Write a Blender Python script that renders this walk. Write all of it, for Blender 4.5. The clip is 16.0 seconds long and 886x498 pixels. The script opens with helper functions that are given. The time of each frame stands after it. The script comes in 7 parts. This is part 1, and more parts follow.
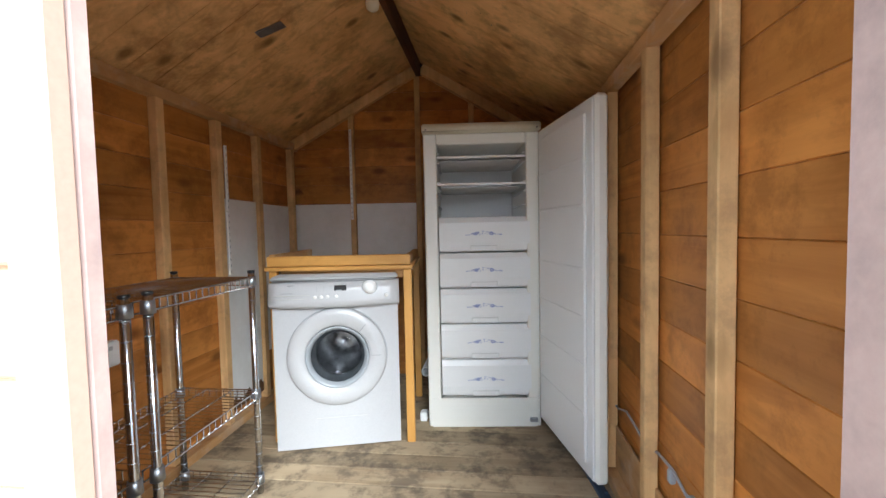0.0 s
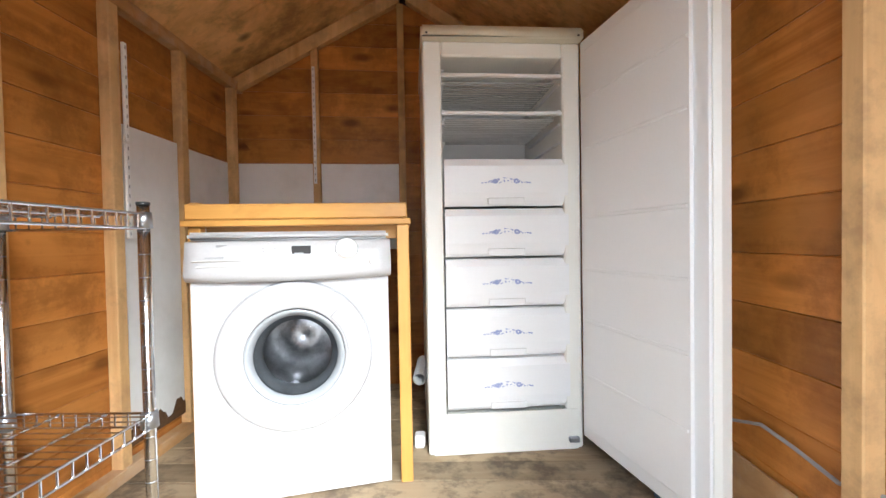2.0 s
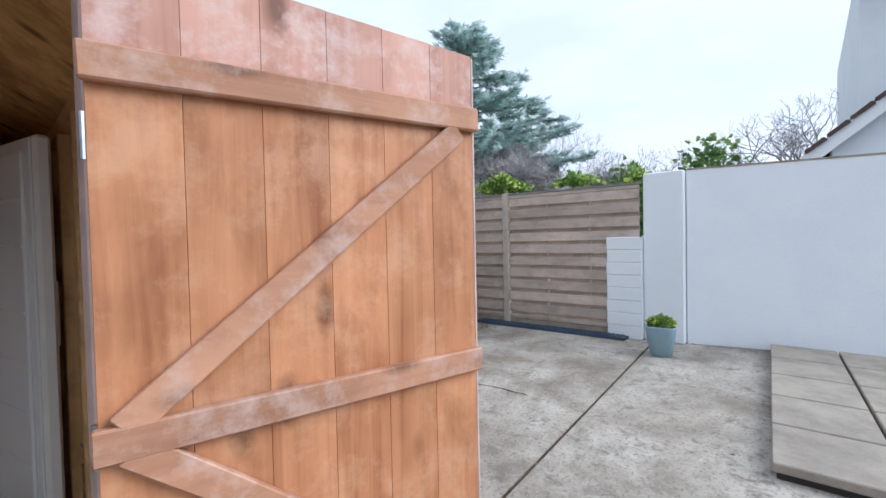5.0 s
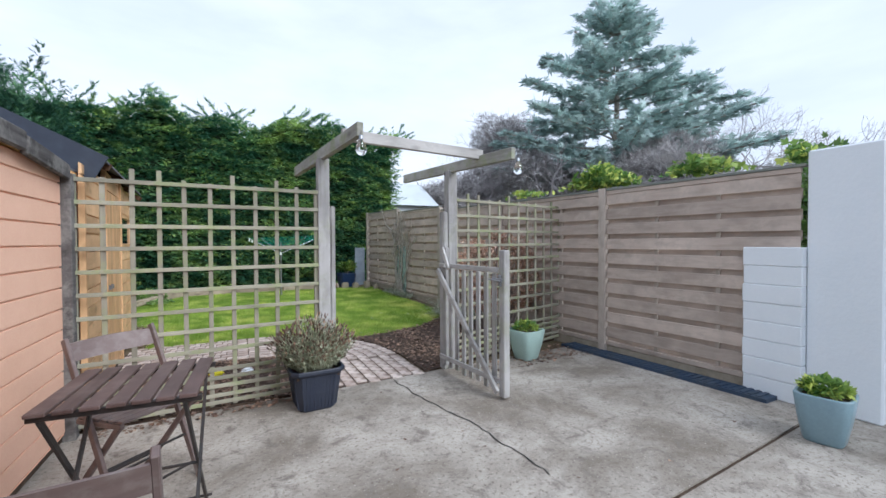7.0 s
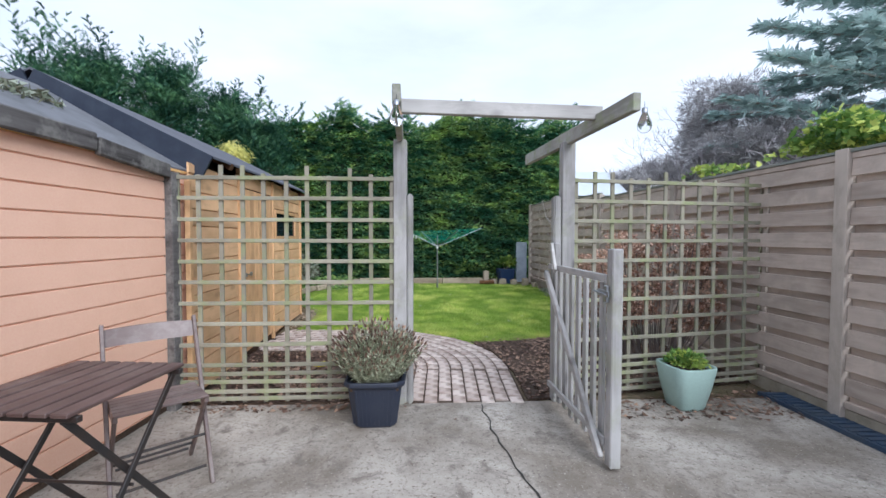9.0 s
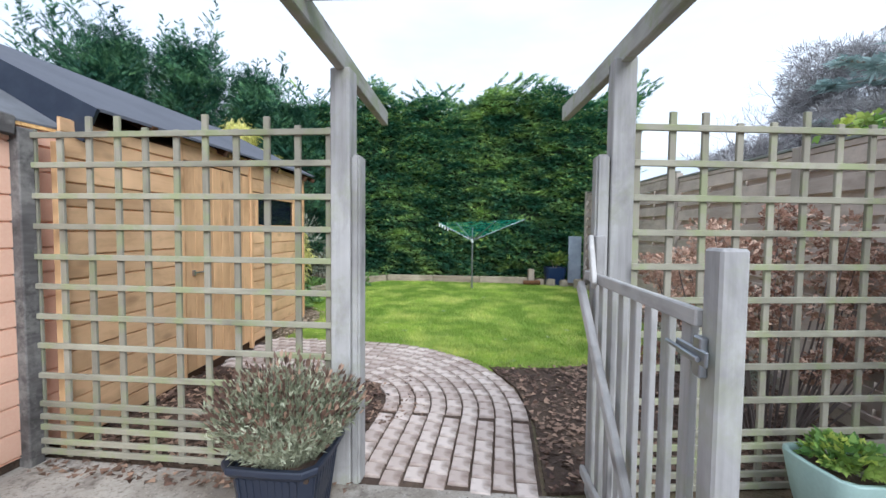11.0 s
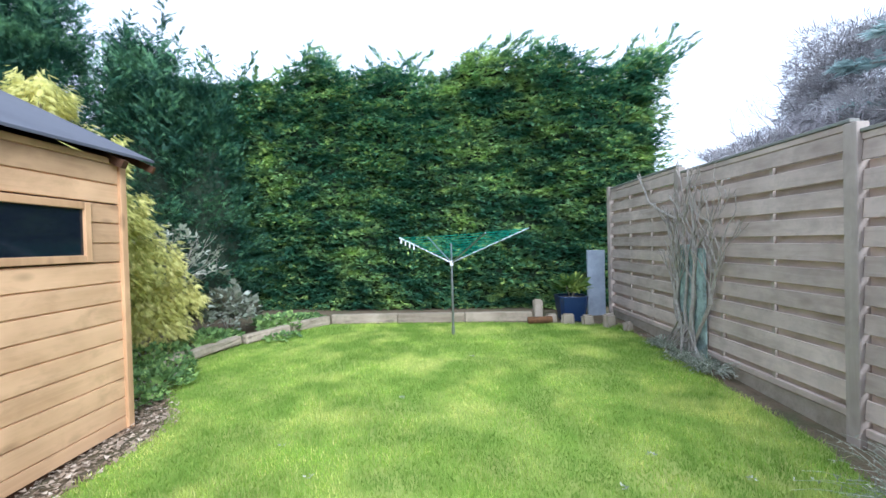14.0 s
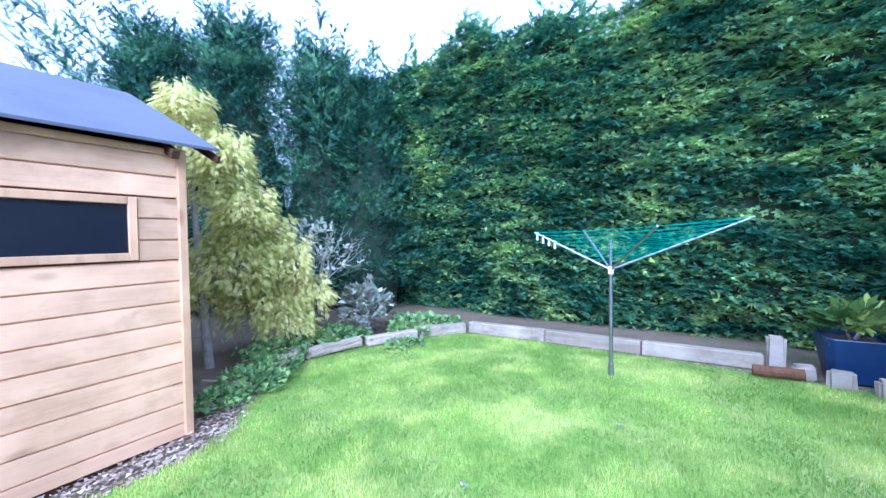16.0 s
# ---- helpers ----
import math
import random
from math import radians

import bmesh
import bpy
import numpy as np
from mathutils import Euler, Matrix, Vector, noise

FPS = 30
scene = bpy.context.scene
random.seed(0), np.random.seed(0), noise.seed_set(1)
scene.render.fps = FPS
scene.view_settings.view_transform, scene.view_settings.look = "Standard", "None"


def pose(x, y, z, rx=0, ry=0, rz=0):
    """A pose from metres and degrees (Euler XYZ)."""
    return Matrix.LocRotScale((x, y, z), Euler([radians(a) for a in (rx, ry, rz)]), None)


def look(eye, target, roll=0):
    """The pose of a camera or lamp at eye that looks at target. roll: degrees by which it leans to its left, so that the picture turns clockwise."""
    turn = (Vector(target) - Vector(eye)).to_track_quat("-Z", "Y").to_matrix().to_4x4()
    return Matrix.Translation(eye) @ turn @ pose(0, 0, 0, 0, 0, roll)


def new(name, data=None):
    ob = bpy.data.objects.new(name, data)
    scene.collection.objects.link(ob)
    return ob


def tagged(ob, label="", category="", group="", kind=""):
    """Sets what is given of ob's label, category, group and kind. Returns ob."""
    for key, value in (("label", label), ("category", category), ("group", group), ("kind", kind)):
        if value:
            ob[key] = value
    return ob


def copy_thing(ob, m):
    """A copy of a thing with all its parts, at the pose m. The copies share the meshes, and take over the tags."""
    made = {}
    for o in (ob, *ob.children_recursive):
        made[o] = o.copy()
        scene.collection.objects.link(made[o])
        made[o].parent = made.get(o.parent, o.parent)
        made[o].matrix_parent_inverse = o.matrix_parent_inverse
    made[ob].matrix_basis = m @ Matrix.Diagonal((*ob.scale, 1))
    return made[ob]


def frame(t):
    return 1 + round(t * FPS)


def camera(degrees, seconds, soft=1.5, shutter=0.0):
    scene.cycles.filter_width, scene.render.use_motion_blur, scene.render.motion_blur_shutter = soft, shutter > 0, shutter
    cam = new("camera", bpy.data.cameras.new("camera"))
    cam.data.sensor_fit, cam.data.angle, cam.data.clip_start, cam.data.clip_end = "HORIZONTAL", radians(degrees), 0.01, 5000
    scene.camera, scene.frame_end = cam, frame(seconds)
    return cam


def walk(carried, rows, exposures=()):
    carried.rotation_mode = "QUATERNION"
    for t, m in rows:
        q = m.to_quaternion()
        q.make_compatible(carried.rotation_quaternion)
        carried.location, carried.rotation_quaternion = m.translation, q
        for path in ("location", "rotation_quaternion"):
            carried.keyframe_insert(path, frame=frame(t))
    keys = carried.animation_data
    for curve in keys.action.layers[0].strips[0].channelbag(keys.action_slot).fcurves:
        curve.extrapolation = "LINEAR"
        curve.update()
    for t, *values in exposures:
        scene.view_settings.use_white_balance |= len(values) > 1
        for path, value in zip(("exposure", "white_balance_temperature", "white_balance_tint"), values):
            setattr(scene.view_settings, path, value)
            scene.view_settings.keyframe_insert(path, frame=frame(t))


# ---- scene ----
cam = camera(94.8, 16.0)
PATH = [
    (0, (0.371, 0.262, 1.141), (0.137, 2.246, 1.042), -1.2),
    (0.5, (0.269, 0.568, 1.04), (0.02, 2.552, 1.015), -1.3),
    (1, (0.151, 0.841, 0.971), (-0.058, 2.83, 0.995), -1.7),
    (1.5, (0.103, 0.957, 0.912), (-0.035, 2.952, 0.924), -1.4),
    (2, (0.117, 0.855, 0.893), (0.087, 2.855, 0.852), -1.0),
    (2.5, (0.167, 0.569, 0.953), (0.316, 2.561, 0.856), -1.1),
    (3, (0.149, 0.321, 1.031), (0.656, 2.254, 0.957), -1.9),
    (3.5, (0.164, 0.104, 1.117), (1.051, 1.895, 1.045), -1.8),
    (4, (0.272, -0.054, 1.176), (1.451, 1.561, 1.124), -1.4),
    (4.5, (0.444, -0.176, 1.215), (1.826, 1.269, 1.18), -1.4),
    (5, (0.638, -0.267, 1.213), (2.13, 1.064, 1.167), -1.2),
    (7.5, (2.204, -0.333, 1.27), (2.845, 1.561, 1.227), 0.0),
    (8, (2.476, -0.225, 1.282), (2.849, 1.74, 1.228), 0.1),
    (8.5, (2.67, -0.081, 1.281), (2.833, 1.912, 1.228), 0.1),
    (9, (2.869, 0.163, 1.249), (2.869, 2.162, 1.187), 0.1),
    (11.5, (3.316, 1.704, 1.215), (3.018, 3.679, 1.116), 0.6),
    (12, (3.263, 2.094, 1.21), (3.049, 4.08, 1.113), -0.1),
    (12.5, (3.195, 2.526, 1.229), (3.034, 4.518, 1.137), -0.8),
    (13, (3.152, 2.936, 1.246), (2.957, 4.925, 1.171), -0.7),
    (13.5, (3.126, 3.366, 1.268), (2.94, 5.356, 1.215), -1.4),
    (14, (3.161, 3.849, 1.266), (2.955, 5.838, 1.238), -1.5),
    (14.5, (3.164, 4.286, 1.299), (2.886, 6.266, 1.279), -1.5),
    (15, (3.259, 4.659, 1.295), (2.743, 6.591, 1.253), -1.8),
    (15.5, (3.417, 4.995, 1.312), (2.523, 6.783, 1.258), -0.9),
    (16, (3.572, 5.256, 1.309), (2.412, 6.884, 1.255), -0.9),
]
EXPOSURES = (
    (0.0, 2.2, 5650, 4), (0.5, 2.95, 5850, 4), (1.0, 3.1, 5850, 5), (2.0, 3.05, 5850, 6), (2.5, 3.1, 5850, 6), (3.0, 2.95, 5800, 8),
    (3.5, 2.05, 5550, 11), (4.0, 1.3, 5500, 11), (4.5, 0.95, 5550, 10), (5.0, 0.7, 5650, 9), (7.5, 0.62, 5650, 10), (9.0, 0.66, 5600, 11), (12.0, 0.97, 5550, 8),
    (13.5, 1.2, 5350, 9), (14.5, 1.4, 5100, 16), (15.2, 1.58, 4700, 22), (16.0, 1.82, 4250, 24),
)
walk(cam, [(t, look(eye, target, roll)) for t, eye, target, roll in PATH], EXPOSURES)

# ---- light ----
SUN_EL, SUN_AZ = radians(34), radians(150)
world = bpy.data.worlds.new("world")
scene.world = world
world.use_nodes = True
wt = world.node_tree
wt.nodes.clear()
w_out = wt.nodes.new("ShaderNodeOutputWorld")
w_bg = wt.nodes.new("ShaderNodeBackground")
w_sky = wt.nodes.new("ShaderNodeTexSky")
w_sky.sky_type = "NISHITA"
w_sky.sun_disc = False
w_sky.sun_elevation, w_sky.sun_rotation = SUN_EL, SUN_AZ
w_sky.air_density, w_sky.dust_density, w_sky.ozone_density = 1.0, 3.0, 1.0
w_co = wt.nodes.new("ShaderNodeTexCoord")
w_map = wt.nodes.new("ShaderNodeMapping")
w_map.inputs["Scale"].default_value = (1.0, 1.0, 3.2)
w_noise = wt.nodes.new("ShaderNodeTexNoise")
w_noise.inputs["Scale"].default_value = 1.7
w_noise.inputs["Detail"].default_value = 6.0
w_noise.inputs["Roughness"].default_value = 0.55
w_ramp = wt.nodes.new("ShaderNodeValToRGB")
w_ramp.color_ramp.elements[0].position, w_ramp.color_ramp.elements[0].color = 0.36, (0.74, 0.74, 0.74, 1)
w_ramp.color_ramp.elements[1].position, w_ramp.color_ramp.elements[1].color = 0.66, (1, 1, 1, 1)
w_cl = wt.nodes.new("ShaderNodeMix")
w_cl.data_type = "RGBA"
w_cl.inputs[7].default_value = (7.3, 7.5, 7.9, 1)
wt.links.new(w_co.outputs["Generated"], w_map.inputs["Vector"])
wt.links.new(w_map.outputs[0], w_noise.inputs["Vector"])
wt.links.new(w_noise.outputs["Fac"], w_ramp.inputs[0])
wt.links.new(w_ramp.outputs[0], w_cl.inputs[0])
wt.links.new(w_sky.outputs[0], w_cl.inputs[6])
wt.links.new(w_cl.outputs[2], w_bg.inputs["Color"])
w_bg.inputs["Strength"].default_value = 0.096
wt.links.new(w_bg.outputs[0], w_out.inputs[0])

sun_data = bpy.data.lights.new("sun", "SUN")
sun_data.energy, sun_data.angle, sun_data.color = 2.0, radians(38), (1.0, 0.96, 0.9)
sun = new("sun", sun_data)
sun.rotation_euler = (math.pi / 2 - SUN_EL, 0, math.pi - SUN_AZ)


# ---- materials ----
def material(name, rough=0.6, metal=0.0):
    m = bpy.data.materials.new(name)
    m.use_nodes = True
    b = m.node_tree.nodes["Principled BSDF"]
    b.inputs["Roughness"].default_value = rough
    b.inputs["Metallic"].default_value = metal
    return m, m.node_tree, b


def node(t, kind, **values):
    n = t.nodes.new(kind)
    for k, v in values.items():
        n.inputs[k].default_value = v
    return n


def mixer(t, fac, a, b, blend="MIX"):
    n = t.nodes.new("ShaderNodeMix")
    n.data_type, n.blend_type = "RGBA", blend
    for at, v in ((0, fac), (6, a), (7, b)):
        if isinstance(v, bpy.types.NodeSocket):
            t.links.new(v, n.inputs[at])
        else:
            n.inputs[at].default_value = v if at == 0 else (*v, 1)
    return n.outputs[2]


def ramp(t, source, lo, hi):
    n = t.nodes.new("ShaderNodeMapRange")
    n.inputs["From Min"].default_value, n.inputs["From Max"].default_value = lo, hi
    t.links.new(source, n.inputs["Value"])
    return n.outputs[0]


def coords(t, scale=(1, 1, 1), shift=False, own=False):
    c = t.nodes.new("ShaderNodeTexCoord")
    g = t.nodes.new("ShaderNodeMapping")
    g.inputs["Scale"].default_value = scale
    t.links.new(c.outputs["Object"], g.inputs["Vector"])
    if shift:
        info = t.nodes.new("ShaderNodeObjectInfo")
        s = t.nodes.new("ShaderNodeVectorMath")
        s.operation = "SCALE"
        s.inputs["Scale"].default_value = 17.0
        com = t.nodes.new("ShaderNodeCombineXYZ")
        for i in range(3):
            t.links.new(info.outputs["Random"], com.inputs[i])
        t.links.new(com.outputs[0], s.inputs[0])
        t.links.new(s.outputs[0], g.inputs["Location"])
    return g.outputs[0]


def noise_of(t, vec, scale, detail=4, rough=0.55, distort=0.0):
    n = node(t, "ShaderNodeTexNoise", Scale=scale, Detail=detail, Roughness=rough, Distortion=distort)
    t.links.new(vec, n.inputs["Vector"])
    return n.outputs["Fac"]


def bump(t, b, height, strength=0.3, distance=0.004):
    n = node(t, "ShaderNodeBump", Strength=strength, Distance=distance)
    t.links.new(height, n.inputs["Height"])
    t.links.new(n.outputs[0], b.inputs["Normal"])


def wood(name, base, dark, grain="z", rough=0.75, knots=0.6, wear=None, wear_amount=0.4, vary=0.25, spec=0.3):
    """Timber with grain along an axis, knots, per-piece tone and patches of wear."""
    m, t, b = material(name, rough)
    b.inputs["Specular IOR Level"].default_value = spec
    s = {"x": (1.2, 26, 26), "y": (26, 1.2, 26), "z": (26, 26, 1.2)}[grain]
    k = {"x": (3.6, 8, 8), "y": (8, 3.6, 8), "z": (8, 8, 3.6)}[grain]
    g = noise_of(t, coords(t, s, True), 1.0, 5, 0.6, 0.7)
    big = noise_of(t, coords(t, (1.3, 1.3, 1.3), True), 1.6, 3)
    col = mixer(t, ramp(t, g, 0.3, 0.72), dark, base)
    col = mixer(t, ramp(t, big, 0.35, 0.75), col, tuple(min(1, c * 1.25) for c in base))
    blot = t.nodes.new("ShaderNodeMath")
    blot.operation = "MULTIPLY"
    blot.inputs[1].default_value = 0.55
    t.links.new(ramp(t, noise_of(t, coords(t, tuple(q * 0.9 for q in k), True), 1.0, 5, 0.65, 0.4), 0.5, 0.72), blot.inputs[0])
    col = mixer(t, blot.outputs[0], col, tuple(q * 0.8 for q in dark))
    if knots:
        v = node(t, "ShaderNodeTexVoronoi", Scale=1.0)
        t.links.new(coords(t, k, True), v.inputs["Vector"])
        kn = ramp(t, v.outputs["Distance"], 0.26, 0.10)
        tell = t.nodes.new("ShaderNodeSeparateColor")
        t.links.new(v.outputs["Color"], tell.inputs[0])
        some = t.nodes.new("ShaderNodeMath")
        some.operation = "GREATER_THAN"
        some.inputs[1].default_value = 0.45
        t.links.new(tell.outputs[0], some.inputs[0])
        both = t.nodes.new("ShaderNodeMath")
        both.operation = "MULTIPLY"
        t.links.new(kn, both.inputs[0])
        t.links.new(some.outputs[0], both.inputs[1])
        mul = t.nodes.new("ShaderNodeMath")
        mul.operation = "MULTIPLY"
        mul.inputs[1].default_value = knots
        t.links.new(both.outputs[0], mul.inputs[0])
        col = mixer(t, mul.outputs[0], col, tuple(c * 0.45 for c in dark))
    if wear:
        w = noise_of(t, coords(t, (2, 2, 2)), 3.1, 6, 0.7)
        mul = t.nodes.new("ShaderNodeMath")
        mul.operation = "MULTIPLY"
        mul.inputs[1].default_value = wear_amount
        t.links.new(ramp(t, w, 0.48, 0.62), mul.inputs[0])
        col = mixer(t, mul.outputs[0], col, wear)
    info = t.nodes.new("ShaderNodeObjectInfo")
    tone = t.nodes.new("ShaderNodeMapRange")
    tone.inputs["To Min"].default_value, tone.inputs["To Max"].default_value = 1 - vary, 1 + vary * 0.6
    t.links.new(info.outputs["Random"], tone.inputs["Value"])
    com = t.nodes.new("ShaderNodeCombineColor")
    for i in range(3):
        t.links.new(tone.outputs[0], com.inputs[i])
    col = mixer(t, 1.0, col, com.outputs[0], "MULTIPLY")
    t.links.new(col, b.inputs["Base Color"])
    bump(t, b, g, 0.35, 0.003)
    return m


def paint(name, base, second=None, scale=3.0, rough=0.5, strength=0.12, amount=0.5, fine=60.0, metal=0.0, lo=0.42, hi=0.68, dist=0.002):
    """A painted, moulded, rendered or cast surface, with stains and a fine relief."""
    m, t, b = material(name, rough, metal)
    second = second or tuple(c * 0.85 for c in base)
    big = noise_of(t, coords(t), scale, 7, 0.62)
    small = noise_of(t, coords(t), fine, 3)
    mul = t.nodes.new("ShaderNodeMath")
    mul.operation = "MULTIPLY"
    mul.inputs[1].default_value = amount
    t.links.new(ramp(t, big, lo, hi), mul.inputs[0])
    col = mixer(t, mul.outputs[0], base, second)
    col = mixer(t, 0.12, col, small, "OVERLAY")
    t.links.new(col, b.inputs["Base Color"])
    bump(t, b, small, strength, dist)
    return m


def leafy(name, light, mid, dark, rough=0.55, through_leaf=0.25, clump=None):
    """Foliage, varied clump by clump, a little light passing through."""
    m, t, b = material(name, rough)
    geo = t.nodes.new("ShaderNodeNewGeometry")
    big = noise_of(t, coords(t), 1.4, 4)
    col = mixer(t, ramp(t, geo.outputs["Random Per Island"], 0.0, 1.0), dark, mid)
    up = t.nodes.new("ShaderNodeMath")
    up.operation = "GREATER_THAN"
    up.inputs[1].default_value = 0.82
    t.links.new(geo.outputs["Random Per Island"], up.inputs[0])
    col = mixer(t, up.outputs[0], col, light)
    col = mixer(t, ramp(t, big, 0.45, 0.75), col, light)
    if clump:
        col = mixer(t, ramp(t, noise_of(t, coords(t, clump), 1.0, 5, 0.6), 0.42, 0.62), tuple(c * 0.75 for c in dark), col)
    t.links.new(col, b.inputs["Base Color"])
    b.inputs["Specular IOR Level"].default_value = 0.25
    tr = t.nodes.new("ShaderNodeBsdfTranslucent")
    t.links.new(col, tr.inputs["Color"])
    mx = t.nodes.new("ShaderNodeMixShader")
    mx.inputs[0].default_value = through_leaf
    t.links.new(b.outputs[0], mx.inputs[1])
    t.links.new(tr.outputs[0], mx.inputs[2])
    t.links.new(mx.outputs[0], t.nodes["Material Output"].inputs[0])
    return m


def glass(name, tint=(1, 1, 1), rough=0.0):
    m, t, b = material(name, rough)
    b.inputs["Base Color"].default_value = (*tint, 1)
    b.inputs["Transmission Weight"].default_value = 1.0
    b.inputs["IOR"].default_value = 1.45
    return m


M = {}
M["inner_x"] = wood("stained pine boards x", (0.57, 0.245, 0.058), (0.32, 0.112, 0.02), "x", 0.45, 0.85, (0.20, 0.068, 0.015), 0.45, 0.3)
M["inner_y"] = wood("stained pine boards y", (0.57, 0.245, 0.058), (0.32, 0.112, 0.02), "y", 0.45, 0.85, (0.20, 0.068, 0.015), 0.45, 0.3)
M["stud"] = wood("raw pine stud", (0.74, 0.49, 0.23), (0.56, 0.33, 0.13), "z", 0.75, 0.7, (0.33, 0.2, 0.11), 0.4, 0.15)
M["stud_x"] = wood("raw pine rail x", (0.60, 0.36, 0.15), (0.42, 0.22, 0.08), "x", 0.75, 0.7, None, 0, 0.15)
M["stud_y"] = wood("raw pine rail y", (0.56, 0.34, 0.15), (0.40, 0.21, 0.08), "y", 0.75, 0.7, (0.6, 0.55, 0.47), 0.3, 0.15)
M["ceil"] = wood("roof sheathing", (0.80, 0.50, 0.21), (0.48, 0.25, 0.085), "x", 0.8, 0.9, (0.24, 0.12, 0.045), 0.45, 0.25)
M["floor"] = wood("worn shed floor", (0.38, 0.30, 0.195), (0.24, 0.17, 0.10), "x", 0.85, 0.5, (0.13, 0.10, 0.07), 0.85, 0.25)
M["worktop"] = wood("varnished pine", (0.62, 0.34, 0.09), (0.50, 0.24, 0.05), "x", 0.4, 0.6, None, 0, 0.1, 0.5)
M["worktop_z"] = wood("varnished pine post", (0.62, 0.34, 0.09), (0.50, 0.24, 0.05), "z", 0.4, 0.6, None, 0, 0.1, 0.5)
M["pink"] = paint("salmon fence paint", (0.80, 0.50, 0.36), (0.72, 0.435, 0.30), 2.5, 0.65, 0.25, 0.6, 90)
M["cream"] = paint("cream trim paint", (0.60, 0.42, 0.33), (0.55, 0.40, 0.32), 5, 0.6, 0.25, 0.6, 90)
M["jamb"] = paint("pale pink jamb paint", (0.64, 0.47, 0.42), (0.36, 0.27, 0.25), 7, 0.65, 0.3, 0.7, 70)
M["door"] = wood("orange stained door boards", (0.50, 0.235, 0.115), (0.27, 0.10, 0.042), "z", 0.55, 1.0, (0.66, 0.40, 0.25), 0.35, 0.10)
M["ledge"] = wood("door ledge", (0.46, 0.245, 0.15), (0.27, 0.125, 0.075), "x", 0.7, 0.8, (0.58, 0.43, 0.37), 0.6, 0.12)
M["paintedtop"] = wood("old pink paint on boards", (0.50, 0.285, 0.22), (0.36, 0.175, 0.125), "z", 0.6, 0.9, (0.62, 0.47, 0.44), 0.75, 0.06)
M["felt"] = paint("grey roofing felt", (0.155, 0.16, 0.175), (0.095, 0.10, 0.105), 5, 0.9, 0.5, 0.7, 160)
M["felt_blue"] = paint("slate blue roofing felt", (0.10, 0.105, 0.125), (0.07, 0.074, 0.09), 2, 0.85, 0.4, 0.6, 180)
M["darkfascia"] = paint("dark blue fascia", (0.012, 0.018, 0.035), (0.03, 0.04, 0.06), 8, 0.5, 0.2, 0.6, 40)
M["oldwood_y"] = wood("weathered black fascia", (0.12, 0.112, 0.108), (0.03, 0.026, 0.025), "y", 0.9, 0.6, (0.26, 0.25, 0.23), 0.6)
M["honey_y"] = wood("honey stained cladding y", (0.66, 0.425, 0.235), (0.54, 0.325, 0.165), "y", 0.6, 0.45, None, 0, 0.16)
M["honey_x"] = wood("honey stained cladding x", (0.66, 0.425, 0.235), (0.54, 0.325, 0.165), "x", 0.6, 0.45, None, 0, 0.16)
M["honey_z"] = wood("honey stained door boards", (0.62, 0.385, 0.20), (0.50, 0.29, 0.14), "z", 0.6, 0.5, None, 0, 0.14)
M["brownwood_y"] = wood("brown purlin", (0.09, 0.045, 0.022), (0.05, 0.022, 0.01), "y", 0.7, 0.4)
M["trellis_z"] = wood("weathered greenish lath z", (0.29, 0.27, 0.215), (0.19, 0.175, 0.135), "z", 0.85, 0.3, (0.25, 0.28, 0.14), 0.65, 0.2)
M["trellis_x"] = wood("weathered greenish lath x", (0.32, 0.305, 0.235), (0.21, 0.195, 0.15), "x", 0.85, 0.3, (0.27, 0.31, 0.14), 0.65, 0.2)
M["grey_z"] = wood("silvered post", (0.38, 0.37, 0.36), (0.20, 0.19, 0.185), "z", 0.85, 0.8, (0.28, 0.30, 0.18), 0.35, 0.12)
M["grey_y"] = wood("silvered beam y", (0.38, 0.375, 0.34), (0.22, 0.21, 0.18), "y", 0.85, 0.6, (0.25, 0.30, 0.14), 0.6, 0.12)
M["grey_x"] = wood("silvered beam x", (0.44, 0.425, 0.405), (0.28, 0.265, 0.25), "x", 0.85, 0.6, None, 0, 0.12)
M["fence"] = wood("grey brown fence paint", (0.50, 0.415, 0.35), (0.36, 0.29, 0.24), "y", 0.85, 0.25, (0.36, 0.31, 0.26), 0.4, 0.12)
M["fence_z"] = wood("grey brown fence post paint", (0.44, 0.38, 0.325), (0.33, 0.28, 0.235), "z", 0.85, 0.25, (0.38, 0.33, 0.27), 0.4, 0.1)
M["capliner"] = paint("greenish fence cap", (0.20, 0.215, 0.19), (0.30, 0.27, 0.22), 4, 0.8, 0.3, 0.6, 60)
M["white_app"] = paint("white appliance enamel", (0.52, 0.525, 0.54), (0.50, 0.505, 0.52), 2, 0.28, 0.02, 0.4, 200, dist=0.0004)
M["cream_app"] = paint("aged freezer enamel", (0.86, 0.855, 0.80), (0.82, 0.81, 0.74), 3, 0.32, 0.03, 0.6, 150, dist=0.0004)
M["cream_cap"] = paint("yellowed plastic cap", (0.73, 0.69, 0.55), (0.66, 0.60, 0.45), 5, 0.4, 0.04, 0.6, 120, dist=0.0005)
M["white_plastic"] = paint("white moulded plastic", (0.86, 0.87, 0.87), (0.82, 0.83, 0.83), 3, 0.35, 0.02, 0.4, 120, dist=0.0005)
M["grey_plastic"] = paint("grey plastic ring", (0.36, 0.39, 0.42), (0.28, 0.30, 0.33), 3, 0.3, 0.02, 0.4, 120, dist=0.0005)
M["rubber"] = paint("grey rubber", (0.10, 0.105, 0.11), (0.05, 0.05, 0.055), 8, 0.45, 0.05, 0.7, 60)
